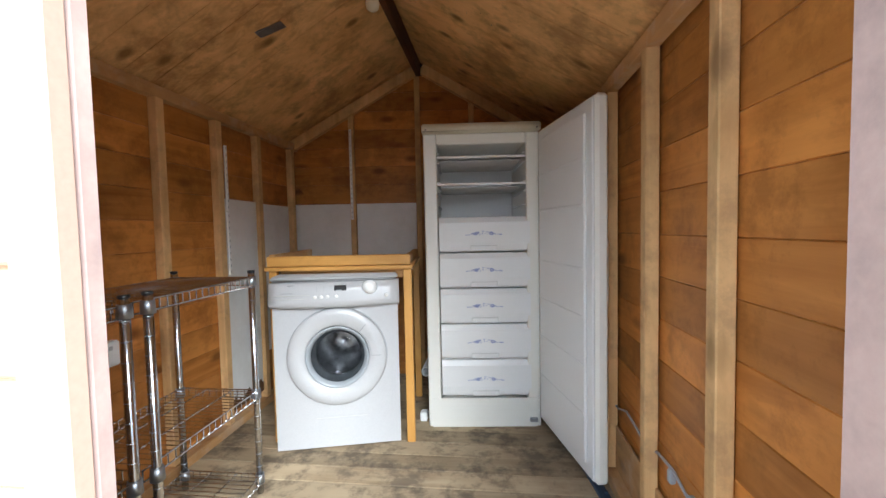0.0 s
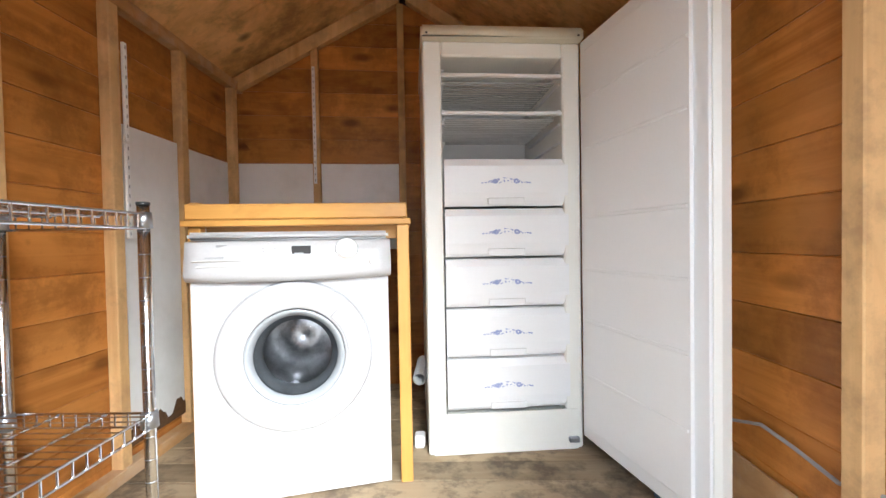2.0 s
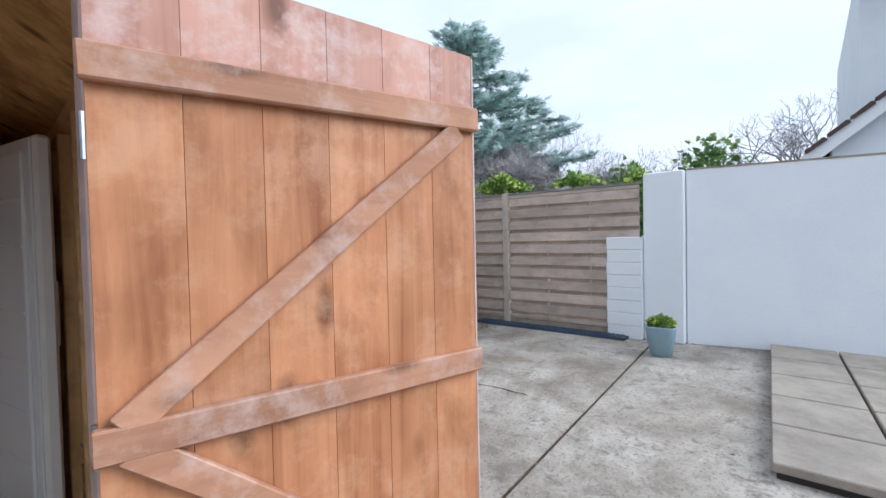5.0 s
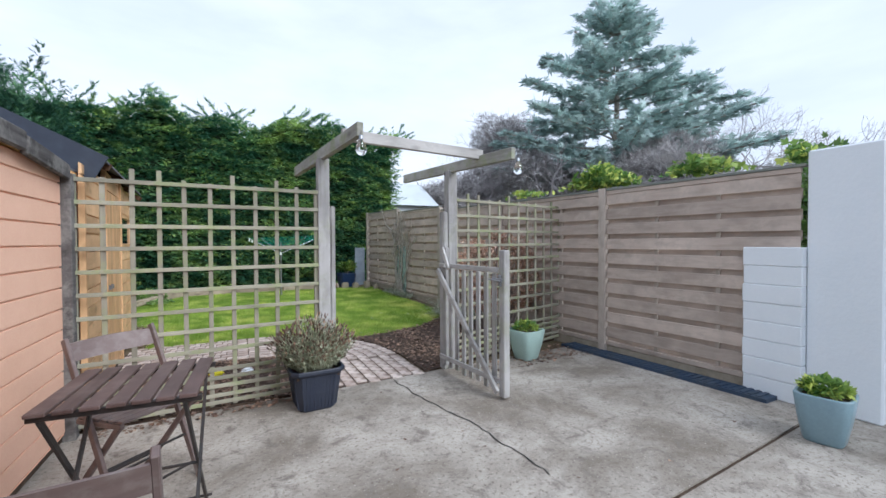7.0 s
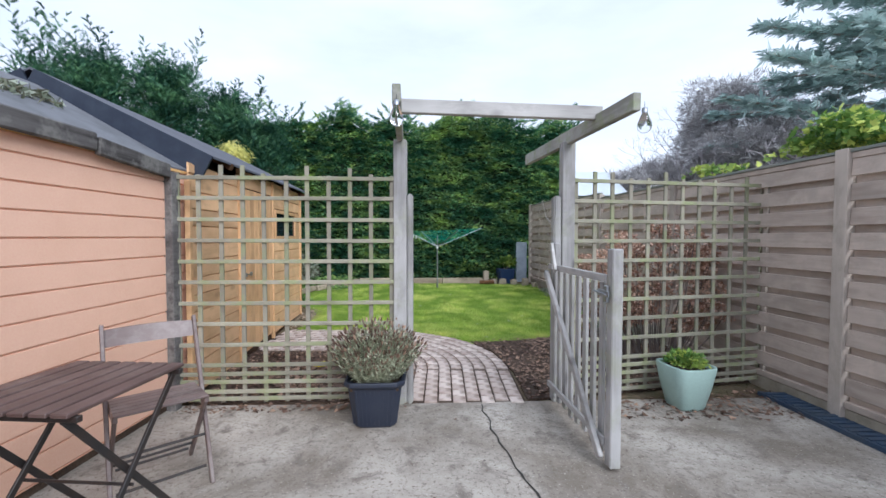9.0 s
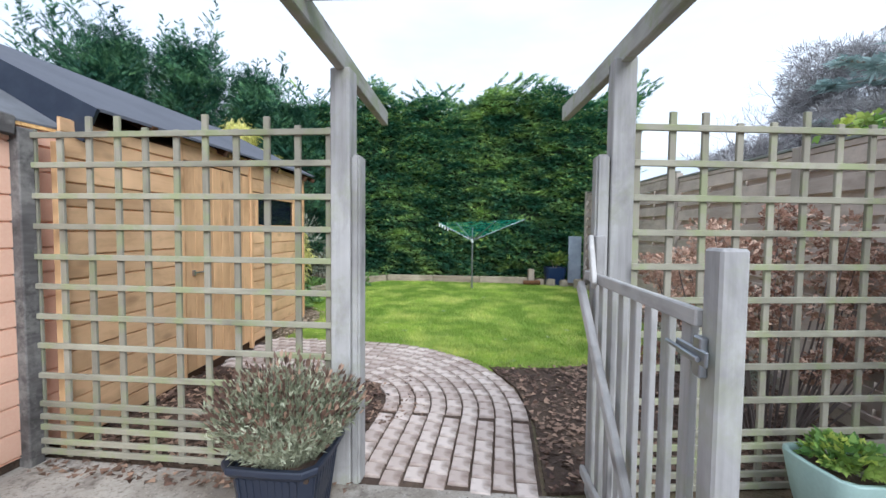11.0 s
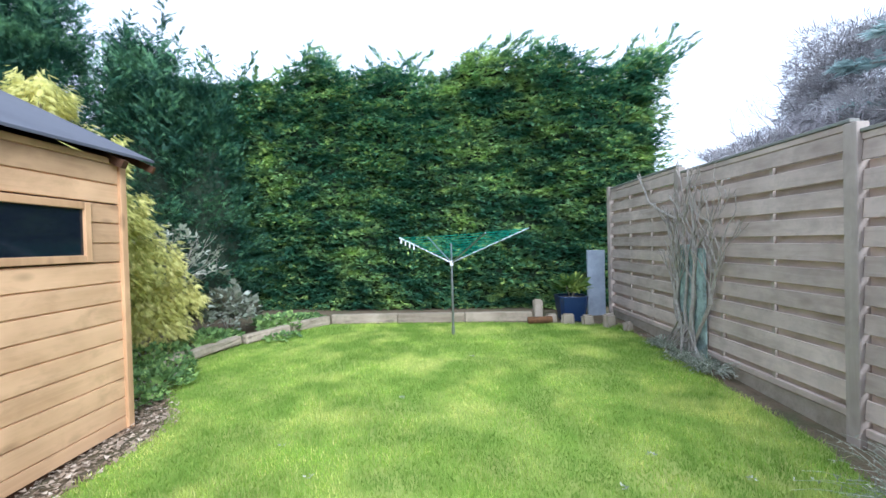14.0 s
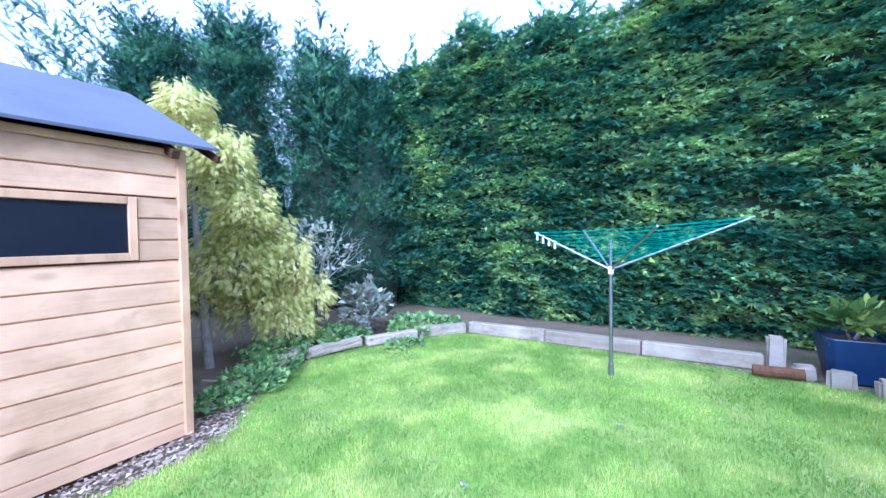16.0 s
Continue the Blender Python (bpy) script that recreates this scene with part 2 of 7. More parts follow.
M["black"] = paint("black plastic", (0.012, 0.013, 0.015), (0.03, 0.03, 0.03), 5, 0.4, 0.05, 0.5, 90)
M["steel"] = paint("drum steel", (0.66, 0.66, 0.68), (0.16, 0.16, 0.17), 11, 0.3, 0.02, 0.9, 30, 1.0)
M["chrome"] = paint("zinc chrome wire", (0.62, 0.63, 0.65), (0.45, 0.45, 0.46), 12, 0.22, 0.02, 0.5, 40, 1.0)
M["galv"] = paint("galvanised steel", (0.38, 0.40, 0.43), (0.27, 0.28, 0.30), 12, 0.42, 0.05, 0.6, 60, 1.0)
M["blueprint"] = paint("blue printed motif", (0.36, 0.42, 0.66), (0.22, 0.28, 0.55), 60, 0.4, 0.0, 0.8, 120)
M["label_grey"] = paint("grey print", (0.35, 0.36, 0.38), None, 20, 0.5)
M["ridge_line"] = paint("moulded groove and grip shadow", (0.58, 0.58, 0.565), None, 5, 0.5)
M["whiteboard"] = paint("white faced board", (0.82, 0.82, 0.80), (0.58, 0.56, 0.51), 2.2, 0.5, 0.03, 0.6, 30)
M["rot"] = paint("rotten brown edge", (0.13, 0.06, 0.02), (0.05, 0.025, 0.01), 20, 0.9, 0.6, 0.8, 50)
M["render"] = paint("white masonry paint", (0.80, 0.835, 0.86), (0.66, 0.73, 0.78), 1.3, 0.75, 0.35, 0.5, 45, lo=0.45, hi=0.8, dist=0.004)
m, t, b = material("patio concrete", 0.9)
cv = coords(t)
c0 = mixer(t, ramp(t, noise_of(t, cv, 1.1, 9, 0.68, 0.3), 0.38, 0.62), (0.20, 0.17, 0.135), (0.47, 0.43, 0.375))
c0 = mixer(t, ramp(t, noise_of(t, cv, 7.0, 8, 0.7, 0.6), 0.52, 0.66), c0, (0.19, 0.165, 0.14))
c0 = mixer(t, ramp(t, noise_of(t, cv, 42.0, 5, 0.75), 0.53, 0.66), c0, (0.14, 0.115, 0.09))
c0 = mixer(t, ramp(t, noise_of(t, cv, 75.0, 3, 0.6), 0.62, 0.74), c0, (0.58, 0.54, 0.48))
t.links.new(c0, b.inputs["Base Color"])
bump(t, b, noise_of(t, cv, 60.0, 6, 0.7), 0.7, 0.005)
M["concrete"] = m
M["slab"] = paint("paving slab", (0.34, 0.30, 0.25), (0.20, 0.175, 0.15), 4, 0.9, 0.6, 0.8, 90, dist=0.004)
M["gap"] = paint("dark joint", (0.035, 0.032, 0.028), None, 9, 0.95)
M["drain"] = paint("blue black drain", (0.03, 0.055, 0.10), (0.06, 0.075, 0.09), 6, 0.6, 0.4, 0.7, 60)
M["soil"] = paint("dark soil", (0.065, 0.042, 0.03), (0.13, 0.09, 0.06), 6, 0.98, 1.0, 0.8, 35, dist=0.02)
M["bank"] = paint("earth bank", (0.16, 0.115, 0.07), (0.08, 0.09, 0.035), 4, 0.98, 1.0, 0.8, 35, dist=0.02)
M["lawnbase"] = paint("lawn earth", (0.22, 0.33, 0.04), (0.38, 0.39, 0.11), 1.6, 0.95, 0.8, 0.8, 45, dist=0.01)
M["tub"] = paint("anthracite tub", (0.020, 0.026, 0.045), (0.035, 0.04, 0.055), 6, 0.5, 0.05, 0.5, 60)
M["potgreen"] = paint("pale green glazed pot", (0.38, 0.52, 0.47), (0.33, 0.45, 0.42), 5, 0.3, 0.05, 0.4, 60)
M["potblue"] = paint("grey blue glazed pot", (0.22, 0.32, 0.36), (0.17, 0.25, 0.29), 5, 0.3, 0.05, 0.4, 60)
M["bluepot"] = paint("navy blue planter", (0.010, 0.028, 0.085), (0.02, 0.045, 0.11), 5, 0.4, 0.05, 0.5, 60)
M["brownfurn"] = wood("brown painted slats", (0.10, 0.062, 0.055), (0.062, 0.036, 0.03), "y", 0.5, 0.2, (0.2, 0.15, 0.13), 0.4, 0.15, 0.5)
M["blackmetal"] = paint("black painted steel", (0.02, 0.018, 0.018), (0.05, 0.03, 0.02), 10, 0.45, 0.05, 0.5, 60)
M["chairwood"] = wood("brown painted chair", (0.155, 0.115, 0.105), (0.09, 0.06, 0.055), "x", 0.45, 0.2, (0.3, 0.27, 0.25), 0.4, 0.1, 0.5)
M["sett"] = None
M["sleeper"] = wood("pale sleeper", (0.40, 0.34, 0.25), (0.24, 0.19, 0.13), "x", 0.9, 0.5, (0.2, 0.2, 0.12), 0.5, 0.15)
M["stone"] = paint("edging stone", (0.36, 0.31, 0.24), (0.20, 0.17, 0.12), 7, 0.95, 0.8, 0.7, 60, dist=0.006)
M["bark"] = paint("grey bark", (0.42, 0.385, 0.33), (0.22, 0.19, 0.16), 20, 0.95, 0.8, 0.7, 70, dist=0.005)
M["twig"] = paint("bare twigs", (0.20, 0.165, 0.15), (0.11, 0.09, 0.085), 3, 0.95, 0.3, 0.7, 70)
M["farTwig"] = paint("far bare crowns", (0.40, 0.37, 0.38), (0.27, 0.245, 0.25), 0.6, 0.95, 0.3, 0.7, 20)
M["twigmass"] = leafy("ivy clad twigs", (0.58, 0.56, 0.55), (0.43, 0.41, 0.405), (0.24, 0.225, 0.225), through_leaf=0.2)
M["lichen"] = paint("lichened board", (0.36, 0.46, 0.42), (0.16, 0.20, 0.18), 9, 0.9, 0.5, 0.9, 40, lo=0.45, hi=0.6)
M["yellow"] = paint("yellow plastic", (0.75, 0.68, 0.03), None, 5, 0.5)
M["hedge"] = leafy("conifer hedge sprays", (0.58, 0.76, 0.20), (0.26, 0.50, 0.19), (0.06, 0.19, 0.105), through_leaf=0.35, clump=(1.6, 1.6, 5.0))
# Near-black green that paints the shade inside hedge and conifer foliage.
M["shadecore"] = paint("painted inner shade", (0.012, 0.026, 0.012), (0.02, 0.04, 0.015), 3, 0.95)
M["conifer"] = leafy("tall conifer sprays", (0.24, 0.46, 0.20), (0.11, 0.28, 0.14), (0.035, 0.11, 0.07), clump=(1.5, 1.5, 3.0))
M["cedar"] = leafy("blue cedar needles", (0.66, 0.80, 0.76), (0.48, 0.62, 0.59), (0.26, 0.36, 0.35), through_leaf=0.35)
M["gold"] = leafy("golden conifer", (0.90, 0.84, 0.34), (0.74, 0.72, 0.22), (0.42, 0.44, 0.12), through_leaf=0.4)
M["ivy"] = leafy("ivy leaves", (0.66, 0.74, 0.18), (0.30, 0.46, 0.10), (0.09, 0.20, 0.06), through_leaf=0.35)
M["laurel"] = leafy("broad green leaves", (0.34, 0.42, 0.08), (0.14, 0.24, 0.05), (0.06, 0.12, 0.03))
M["rhodo"] = leafy("grey green leaves", (0.546, 0.598, 0.494), (0.26, 0.312, 0.221), (0.117, 0.104, 0.065))
M["lavender"] = leafy("lavender stems", (0.62, 0.64, 0.47), (0.37, 0.41, 0.27), (0.14, 0.15, 0.09))
M["hydrangea"] = leafy("dead hydrangea heads", (0.82, 0.60, 0.46), (0.47, 0.28, 0.20), (0.20, 0.10, 0.07))
M["litter"] = leafy("leaf litter and bark", (0.39, 0.26, 0.182), (0.169, 0.098, 0.072), (0.052, 0.033, 0.026), through_leaf=0.05)
M["grass"] = leafy("grass blades", (0.86, 0.82, 0.28), (0.56, 0.70, 0.11), (0.32, 0.50, 0.08), through_leaf=0.4, clump=(2.4, 2.4, 2.4))
M["grassdry"] = leafy("dry grass", (0.45, 0.40, 0.22), (0.30, 0.27, 0.13), (0.17, 0.15, 0.06))
M["wallstone"] = paint("grey weathered slab", (0.34, 0.39, 0.45), (0.20, 0.24, 0.29), 4, 0.9, 0.5, 0.8, 60)
M["tanlitter"] = leafy("tan straw and bark litter", (0.62, 0.52, 0.40), (0.40, 0.30, 0.20), (0.16, 0.11, 0.07), through_leaf=0.05)
M["weeds"] = leafy("soft green weeds", (0.36, 0.52, 0.16), (0.20, 0.34, 0.10), (0.09, 0.17, 0.06))
M["straggle"] = leafy("pale straggling stems", (0.60, 0.60, 0.50), (0.40, 0.42, 0.33), (0.20, 0.24, 0.16))
M["green_line"] = paint("green clothes line", (0.02, 0.36, 0.24), None, 10, 0.4)
M["bulbglass"] = glass("bulb glass", (0.98, 0.98, 0.98))
M["window"] = None
M["tile"] = paint("dark roof tiles", (0.10, 0.065, 0.055), (0.055, 0.04, 0.035), 3, 0.85, 0.5, 0.7, 40)
M["skyroof"] = paint("pale conservatory roof", (0.55, 0.6, 0.63), None, 2, 0.3)

m, t, b = material("block paving", 0.9)
info = t.nodes.new("ShaderNodeObjectInfo")
c = mixer(t, ramp(t, info.outputs["Random"], 0, 1), (0.43, 0.345, 0.30), (0.66, 0.57, 0.51))
c = mixer(t, ramp(t, noise_of(t, coords(t, (1, 1, 1)), 9, 6), 0.45, 0.7), c, (0.22, 0.16, 0.125))
t.links.new(c, b.inputs["Base Color"])
bump(t, b, noise_of(t, coords(t), 90, 3), 0.5, 0.003)
M["sett"] = m
m, t, b = material("dark shed window", 0.05)
b.inputs["Base Color"].default_value = (0.010, 0.014, 0.022, 1)
M["window"] = m
m, t, b = material("washer door glass", 0.03)
b.inputs["Base Color"].default_value = (0.9, 0.92, 0.93, 1)
b.inputs["Transmission Weight"].default_value = 1.0
M["porthole"] = m


# ---- mesh helpers ----
def mesh_of(name, bm, mats, smooth=False):
    me = bpy.data.meshes.new(name)
    bm.normal_update()
    bm.to_mesh(me)
    bm.free()
    for m in mats if isinstance(mats, (list, tuple)) else [mats]:
        me.materials.append(m)
    if smooth:
        for p in me.polygons:
            p.use_smooth = True
    return me


def part(name, bm, mats, parent=None, label="", smooth=False, kind="", group="", category=""):
    ob = new(name, mesh_of(name, bm, mats, smooth))
    if parent:
        ob.parent = parent
    return tagged(ob, label, category, group, kind)


def thing(name, label, category, group="", x=0, y=0, z=0, turn=0):
    ob = new(name)
    ob.location = (x, y, z)
    ob.rotation_euler = (0, 0, radians(turn))
    return tagged(ob, label, category, group)


def holder(name, parent, label=""):
    """A part that is made of pieces only."""
    ob = new(name)
    ob.parent = parent
    return tagged(ob, label)


def box(bm, x0, x1, y0, y1, z0, z1, bev=0.0, seg=1, mat=0):
    v = [bm.verts.new((x, y, z)) for z in (z0, z1) for x, y in ((x0, y0), (x1, y0), (x1, y1), (x0, y1))]
    fs = [bm.faces.new([v[i] for i in f]) for f in ((3, 2, 1, 0), (4, 5, 6, 7), (0, 1, 5, 4), (1, 2, 6, 5), (2, 3, 7, 6), (3, 0, 4, 7))]
    for f in fs:
        f.material_index = mat
    if bev:
        es = list({e for f in fs for e in f.edges})
        bmesh.ops.bevel(bm, geom=es, offset=bev, segments=seg, affect="EDGES", clamp_overlap=True)
    return v


def bar(bm, p, q, w, h, up=(0, 0, 1), bev=0.0):
    """A squared length of timber from p to q, w across and h along up."""
    p, q = Vector(p), Vector(q)
    d = (q - p).normalized()
    s = d.cross(Vector(up)).normalized()
    u = s.cross(d)
    v = [bm.verts.new(a + s * (i * w / 2) + u * (j * h / 2)) for a in (p, q) for i, j in ((-1, -1), (1, -1), (1, 1), (-1, 1))]
    fs = [bm.faces.new([v[i] for i in f]) for f in ((3, 2, 1, 0), (4, 5, 6, 7), (0, 1, 5, 4), (1, 2, 6, 5), (2, 3, 7, 6), (3, 0, 4, 7))]
    if bev:
        bmesh.ops.bevel(bm, geom=list({e for f in fs for e in f.edges}), offset=bev, segments=1, affect="EDGES", clamp_overlap=True)
    return v


def rod(bm, p, q, r, seg=8, r2=None):
    p, q = Vector(p), Vector(q)
    d = (q - p).normalized()
    a = d.orthogonal().normalized()
    c = d.cross(a)
    r2 = r if r2 is None else r2
    rings = [[bm.verts.new(o + (a * math.cos(k * math.tau / seg) + c * math.sin(k * math.tau / seg)) * rr) for k in range(seg)] for o, rr in ((p, r), (q, r2))]
    for k in range(seg):
        bm.faces.new((rings[0][k], rings[0][(k + 1) % seg], rings[1][(k + 1) % seg], rings[1][k]))
    bm.faces.new(rings[0][::-1])
    bm.faces.new(rings[1])


def turned(bm, profile, seg=24, center=(0, 0, 0), axis="z"):
    """A surface turned about an axis, from pairs of radius and height."""
    rings = []
    for r, h in profile:
        ring = []
        for k in range(seg):
            a = k * math.tau / seg
            p = (r * math.cos(a), r * math.sin(a), h) if axis == "z" else (r * math.cos(a), -h, r * math.sin(a))
            ring.append(bm.verts.new(Vector(center) + Vector(p)))
        rings.append(ring)
    for a, c in zip(rings, rings[1:]):
        for k in range(seg):
            bm.faces.new((a[k], a[(k + 1) % seg], c[(k + 1) % seg], c[k]))
    return rings


def prism(bm, outline, z0, z1):
    a = [bm.verts.new((x, y, z0)) for x, y in outline]
    c = [bm.verts.new((x, y, z1)) for x, y in outline]
    bm.faces.new(a[::-1])
    bm.faces.new(c)
    for k in range(len(a)):
        j = (k + 1) % len(a)
        bm.faces.new((a[k], a[j], c[j], c[k]))


def raw(name, verts, faces, mats, parent=None, label="", kind="", category="", smooth=False, group=""):
    me = bpy.data.meshes.new(name)
    me.from_pydata(verts, [], faces)
    me.update()
    for m in mats if isinstance(mats, (list, tuple)) else [mats]:
        me.materials.append(m)
    ob = new(name, me)
    if parent:
        ob.parent = parent
    if smooth:
        for p in me.polygons:
            p.use_smooth = True
    return tagged(ob, label, category, group, kind)


def cladding(parent, p0, p1, outward, z0, z1, pitch, thick, mats, reach=None, phase=None, name="board", groove=0.006):
    """Shiplap boards along the line p0-p1; reach(z) gives their two ends along it. Material 0 inside, 1 outside."""
    p0, p1 = Vector(p0), Vector(p1)
    d = (p1 - p0).normalized()
    n = Vector(outward)
    reach = reach or (lambda z: (0.0, (p1 - p0).length))
    z = z0 if phase is None else phase - math.ceil((phase - z0) / pitch) * pitch
    made = []
    while z < z1 - 0.005:
        a, c = max(z, z0), min(z + pitch, z1)
        if c - a > 0.01:
            bm = bmesh.new()
            prof = ((0.003, a), (thick - 0.003, a), (thick, a + 0.004), (thick - 0.001, c - groove - 0.003), (0.0045, c - groove), (0.004, c), (0, c - 0.003), (0, a + 0.002))
            ends = []
            for e in (0, 1):
                ends.append([bm.verts.new((*(p0 + d * reach(h)[e] + n * o), h)) for o, h in prof])
            if (ends[0][0].co - ends[1][0].co).length > 0.03:
                for k in range(8):
                    j = (k + 1) % 8
                    f = bm.faces.new((ends[0][k], ends[1][k], ends[1][j], ends[0][j]))
                    f.material_index = 0 if k >= 5 else 1
                bm.faces.new(ends[0]).material_index = 1
                bm.faces.new(ends[1][::-1]).material_index = 1
                bmesh.ops.recalc_face_normals(bm, faces=bm.faces)
                made.append(part(name, bm, mats, parent))
            else:
                bm.free()
        z += pitch
    return made


# ---- ground ----
def slope(x, y):
    """Height of the garden's ground: level patio and path, then a lawn that rises gently."""
    return 0.0 if y < 5.2 else min(0.042 * (y - 5.2), 0.17)


bm = bmesh.new()
box(bm, -400, 400, -400, 3.18, -0.06, -0.012)
part("ground", bm, M["soil"], kind="structure", label="dark ground around the patio")
bm = bmesh.new()
n = 60
xs = [-400, -60, -12] + [-6 + 0.3 * i for i in range(44)] + [12, 60, 400]
ys = [3.18] + [3.4 + 0.3 * i for i in range(28)] + [12.5, 16, 60, 400]
grid = [[bm.verts.new((x, y, slope(x, y) - 0.012)) for x in xs] for y in ys]
for j in range(len(ys) - 1):
    for i in range(len(xs) - 1):
        bm.faces.new((grid[j][i], grid[j][i + 1], grid[j + 1][i + 1], grid[j + 1][i]))
part("ground", bm, M["bank"], kind="structure", label="earth of the garden under lawn and beds")

JOINT = ((-3.0, 0.44), (2.214, 0.795), (5.065, 0.992), (5.75, 1.04))
bm = bmesh.new()
prism(bm, [(-3, -3.2), (6.9, -3.2), (5.82, 0.6), (5.8, 1.03), (-3, 0.425)], -0.011, 0.0)
part("patio_slab", bm, M["concrete"], kind="structure", label="old cast concrete patio, stained")
bm = bmesh.new()
prism(bm, [(-3, 0.45), (5.8, 1.055), (5.62, 3.3), (3.9, 3.24), (2.66, 3.17), (0.9, 3.12), (-3, 3.1)], -0.011, 0.0)
part("patio_slab", bm, M["concrete"], kind="structure", label="old cast concrete patio, cracked and stained")
rng = random.Random(4)
bm = bmesh.new()
pts, x = [], 3.165
for k in range(34):
    y = 3.15 - k * 0.055
    x += rng.uniform(-0.018, 0.02) + (0.004 if y > 1.6 else 0.001)
    pts.append((x, y, rng.uniform(0.003, 0.008)))
for (xa, ya, wa), (xb, yb, wb) in zip(pts, pts[1:]):
    bm.faces.new([bm.verts.new(v) for v in ((xa - wa, ya, 0.003), (xb - wb, yb, 0.003), (xb + wb, yb, 0.003), (xa + wa, ya, 0.003))])
part("crack", bm, M["gap"], kind="structure", label="dark crack across the concrete")

# raised slabs beside the patio
slabs = thing("paved_step", "low raised step of worn paving slabs with open dark joints", "paving", x=3.18, y=-0.14, turn=3.0)
bm = bmesh.new()
box(bm, 0.02, 2.72, -3.0, -0.02, 0.0, 0.035)
part("bedding", bm, M["gap"], slabs)
for i in range(5):
    for j in range(6):
        bm = bmesh.new()
        w = 0.55
        box(bm, i * w, i * w + w - 0.018, -(j + 1) * 0.5 + 0.018, -j * 0.5, 0.036, 0.085, 0.006)
        part("slab", bm, M["slab"], slabs)

# drain strip along the fence
bm = bmesh.new()
prism(bm, [(5.36, 3.35), (5.55, 3.3), (5.70, 1.3), (5.50, 1.3)], 0.0, 0.03)
for k in range(36):
    y = 1.35 + k * 0.055
    x = 5.50 - (y - 1.3) * 0.068
    box(bm, x + 0.015, x + 0.17, y, y + 0.03, 0.03, 0.038)
part("drain", bm, M["drain"], kind="structure", label="dark blue drain channel with ribs")


# ---- pink shed ----
RX, LX, FY, ZF, RIDX, RIDZ, SL = 0.885, -1.05, 0.66, 0.085, -0.12, 2.33, 0.585
BACK0, BACK1 = Vector((LX, 3.09)), Vector((0.90, 3.335))
BD = (BACK1 - BACK0).normalized()
BN = Vector((-BD.y, BD.x))


def under_roof(x):
    return RIDZ - abs(x - RIDX) * SL


EAVE_R, EAVE_L = under_roof(RX + 0.015), under_roof(LX - 0.015)
two_y, two_x = [M["inner_y"], M["pink"]], [M["inner_x"], M["pink"]]
wall_r = thing("wall_east", "salmon painted shiplap shed side, bare stained boards inside", "wall")
wall_r["kind"] = "structure"
cladding(wall_r, (RX, FY), (RX + 0.02, 3.37), (1, 0), 0.05, EAVE_R - 0.01, 0.131, 0.016, two_y, phase=1.11)
wall_l = thing("wall_west", "stained shed boards on pine studs", "wall")
wall_l["kind"] = "structure"
cladding(wall_l, (LX, FY), (LX, 3.12), (-1, 0), 0.05, EAVE_L - 0.01, 0.131, 0.016, two_y, phase=1.07)
wall_b = thing("wall_north", "gable end of stained boards", "wall")
wall_b["kind"] = "structure"


def back_reach(z):
    L = (BACK1 - BACK0).length
    lo = max(0.0, (RIDX - (RIDZ - z) / SL - LX) / BD.x)
    hi = min(L, (RIDX + (RIDZ - z) / SL - LX) / BD.x)
    return lo, max(hi, lo + 0.001)


cladding(wall_b, BACK0, BACK1, BN, 0.05, RIDZ - 0.02, 0.131, 0.016, two_x, back_reach, 1.08)
wall_f = thing("wall_south", "salmon painted shiplap shed front beside the doorway", "wall")
wall_f["kind"] = "structure"
cladding(wall_f, (LX, FY + 0.017), (-0.152, FY + 0.017), (0, -1), 0.05, 1.78, 0.131, 0.016, [M["inner_x"], M["pink"]], phase=1.11)


def front_reach(z):
    lo, hi = max(0.0, RIDX - (RIDZ - z) / SL - LX), min(RX - LX, RIDX + (RIDZ - z) / SL - LX)
    return lo, max(hi, lo + 0.001)


cladding(wall_f, (LX, FY + 0.017), (RX, FY + 0.017), (0, -1), 1.79, RIDZ - 0.02, 0.131, 0.016, [M["inner_x"], M["pink"]], front_reach, 1.79)

floor = thing("floor", "worn shed floor of dirty boards", "floor")
floor["kind"] = "structure"
bm = bmesh.new()
prism(bm, [(LX, FY + 0.01), (RX, FY + 0.01), (RX + 0.015, 3.33), (LX, 3.09)], 0.0, ZF - 0.02)
part("joists", bm, M["soil"], floor)
y = FY + 0.02
rng = random.Random(8)
while y < 3.25:
    bm = bmesh.new()
    w = 0.118
    x0 = LX + 0.005
    if y > 3.0:
        x0 = max(x0, LX + (y + w - 3.09) / 0.1256 + 0.02)
    if x0 < RX - 0.1:
        box(bm, x0, RX - 0.002, y, min(y + w - 0.003, 3.3), ZF - 0.02, ZF + rng.uniform(-0.0015, 0.001), 0.002)
        part("floorboard", bm, M["floor"], floor)
    else:
        bm.free()
    y += w

# roof: sheathing (ceiling), felt, fascias
bm = bmesh.new()
for side in (-1, 1):
    xe = (LX - 0.12) if side < 0 else (RX + 0.048)
    y, rng = 0.61, random.Random(20 + side)
    while y < 3.22:
        w = rng.choice((0.145, 0.17, 0.145, 0.2))
        z_off = rng.uniform(0, 0.002)
        v = []
        for dz in (z_off, 0.018):
            for x, yy in ((RIDX, y), (xe, y), (xe, y + w - 0.003), (RIDX, y + w - 0.003)):
                v.append(bm.verts.new((x, yy, under_roof(x) + dz)))
        for f in ((3, 2, 1, 0), (4, 5, 6, 7), (0, 1, 5, 4), (1, 2, 6, 5), (2, 3, 7, 6), (3, 0, 4, 7)):
            bm.faces.new([v[i] for i in f])
        y += w
bmesh.ops.recalc_face_normals(bm, faces=bm.faces)
part("ceiling", bm, M["ceil"], kind="structure", label="sloping roof boards seen from below, water stained")
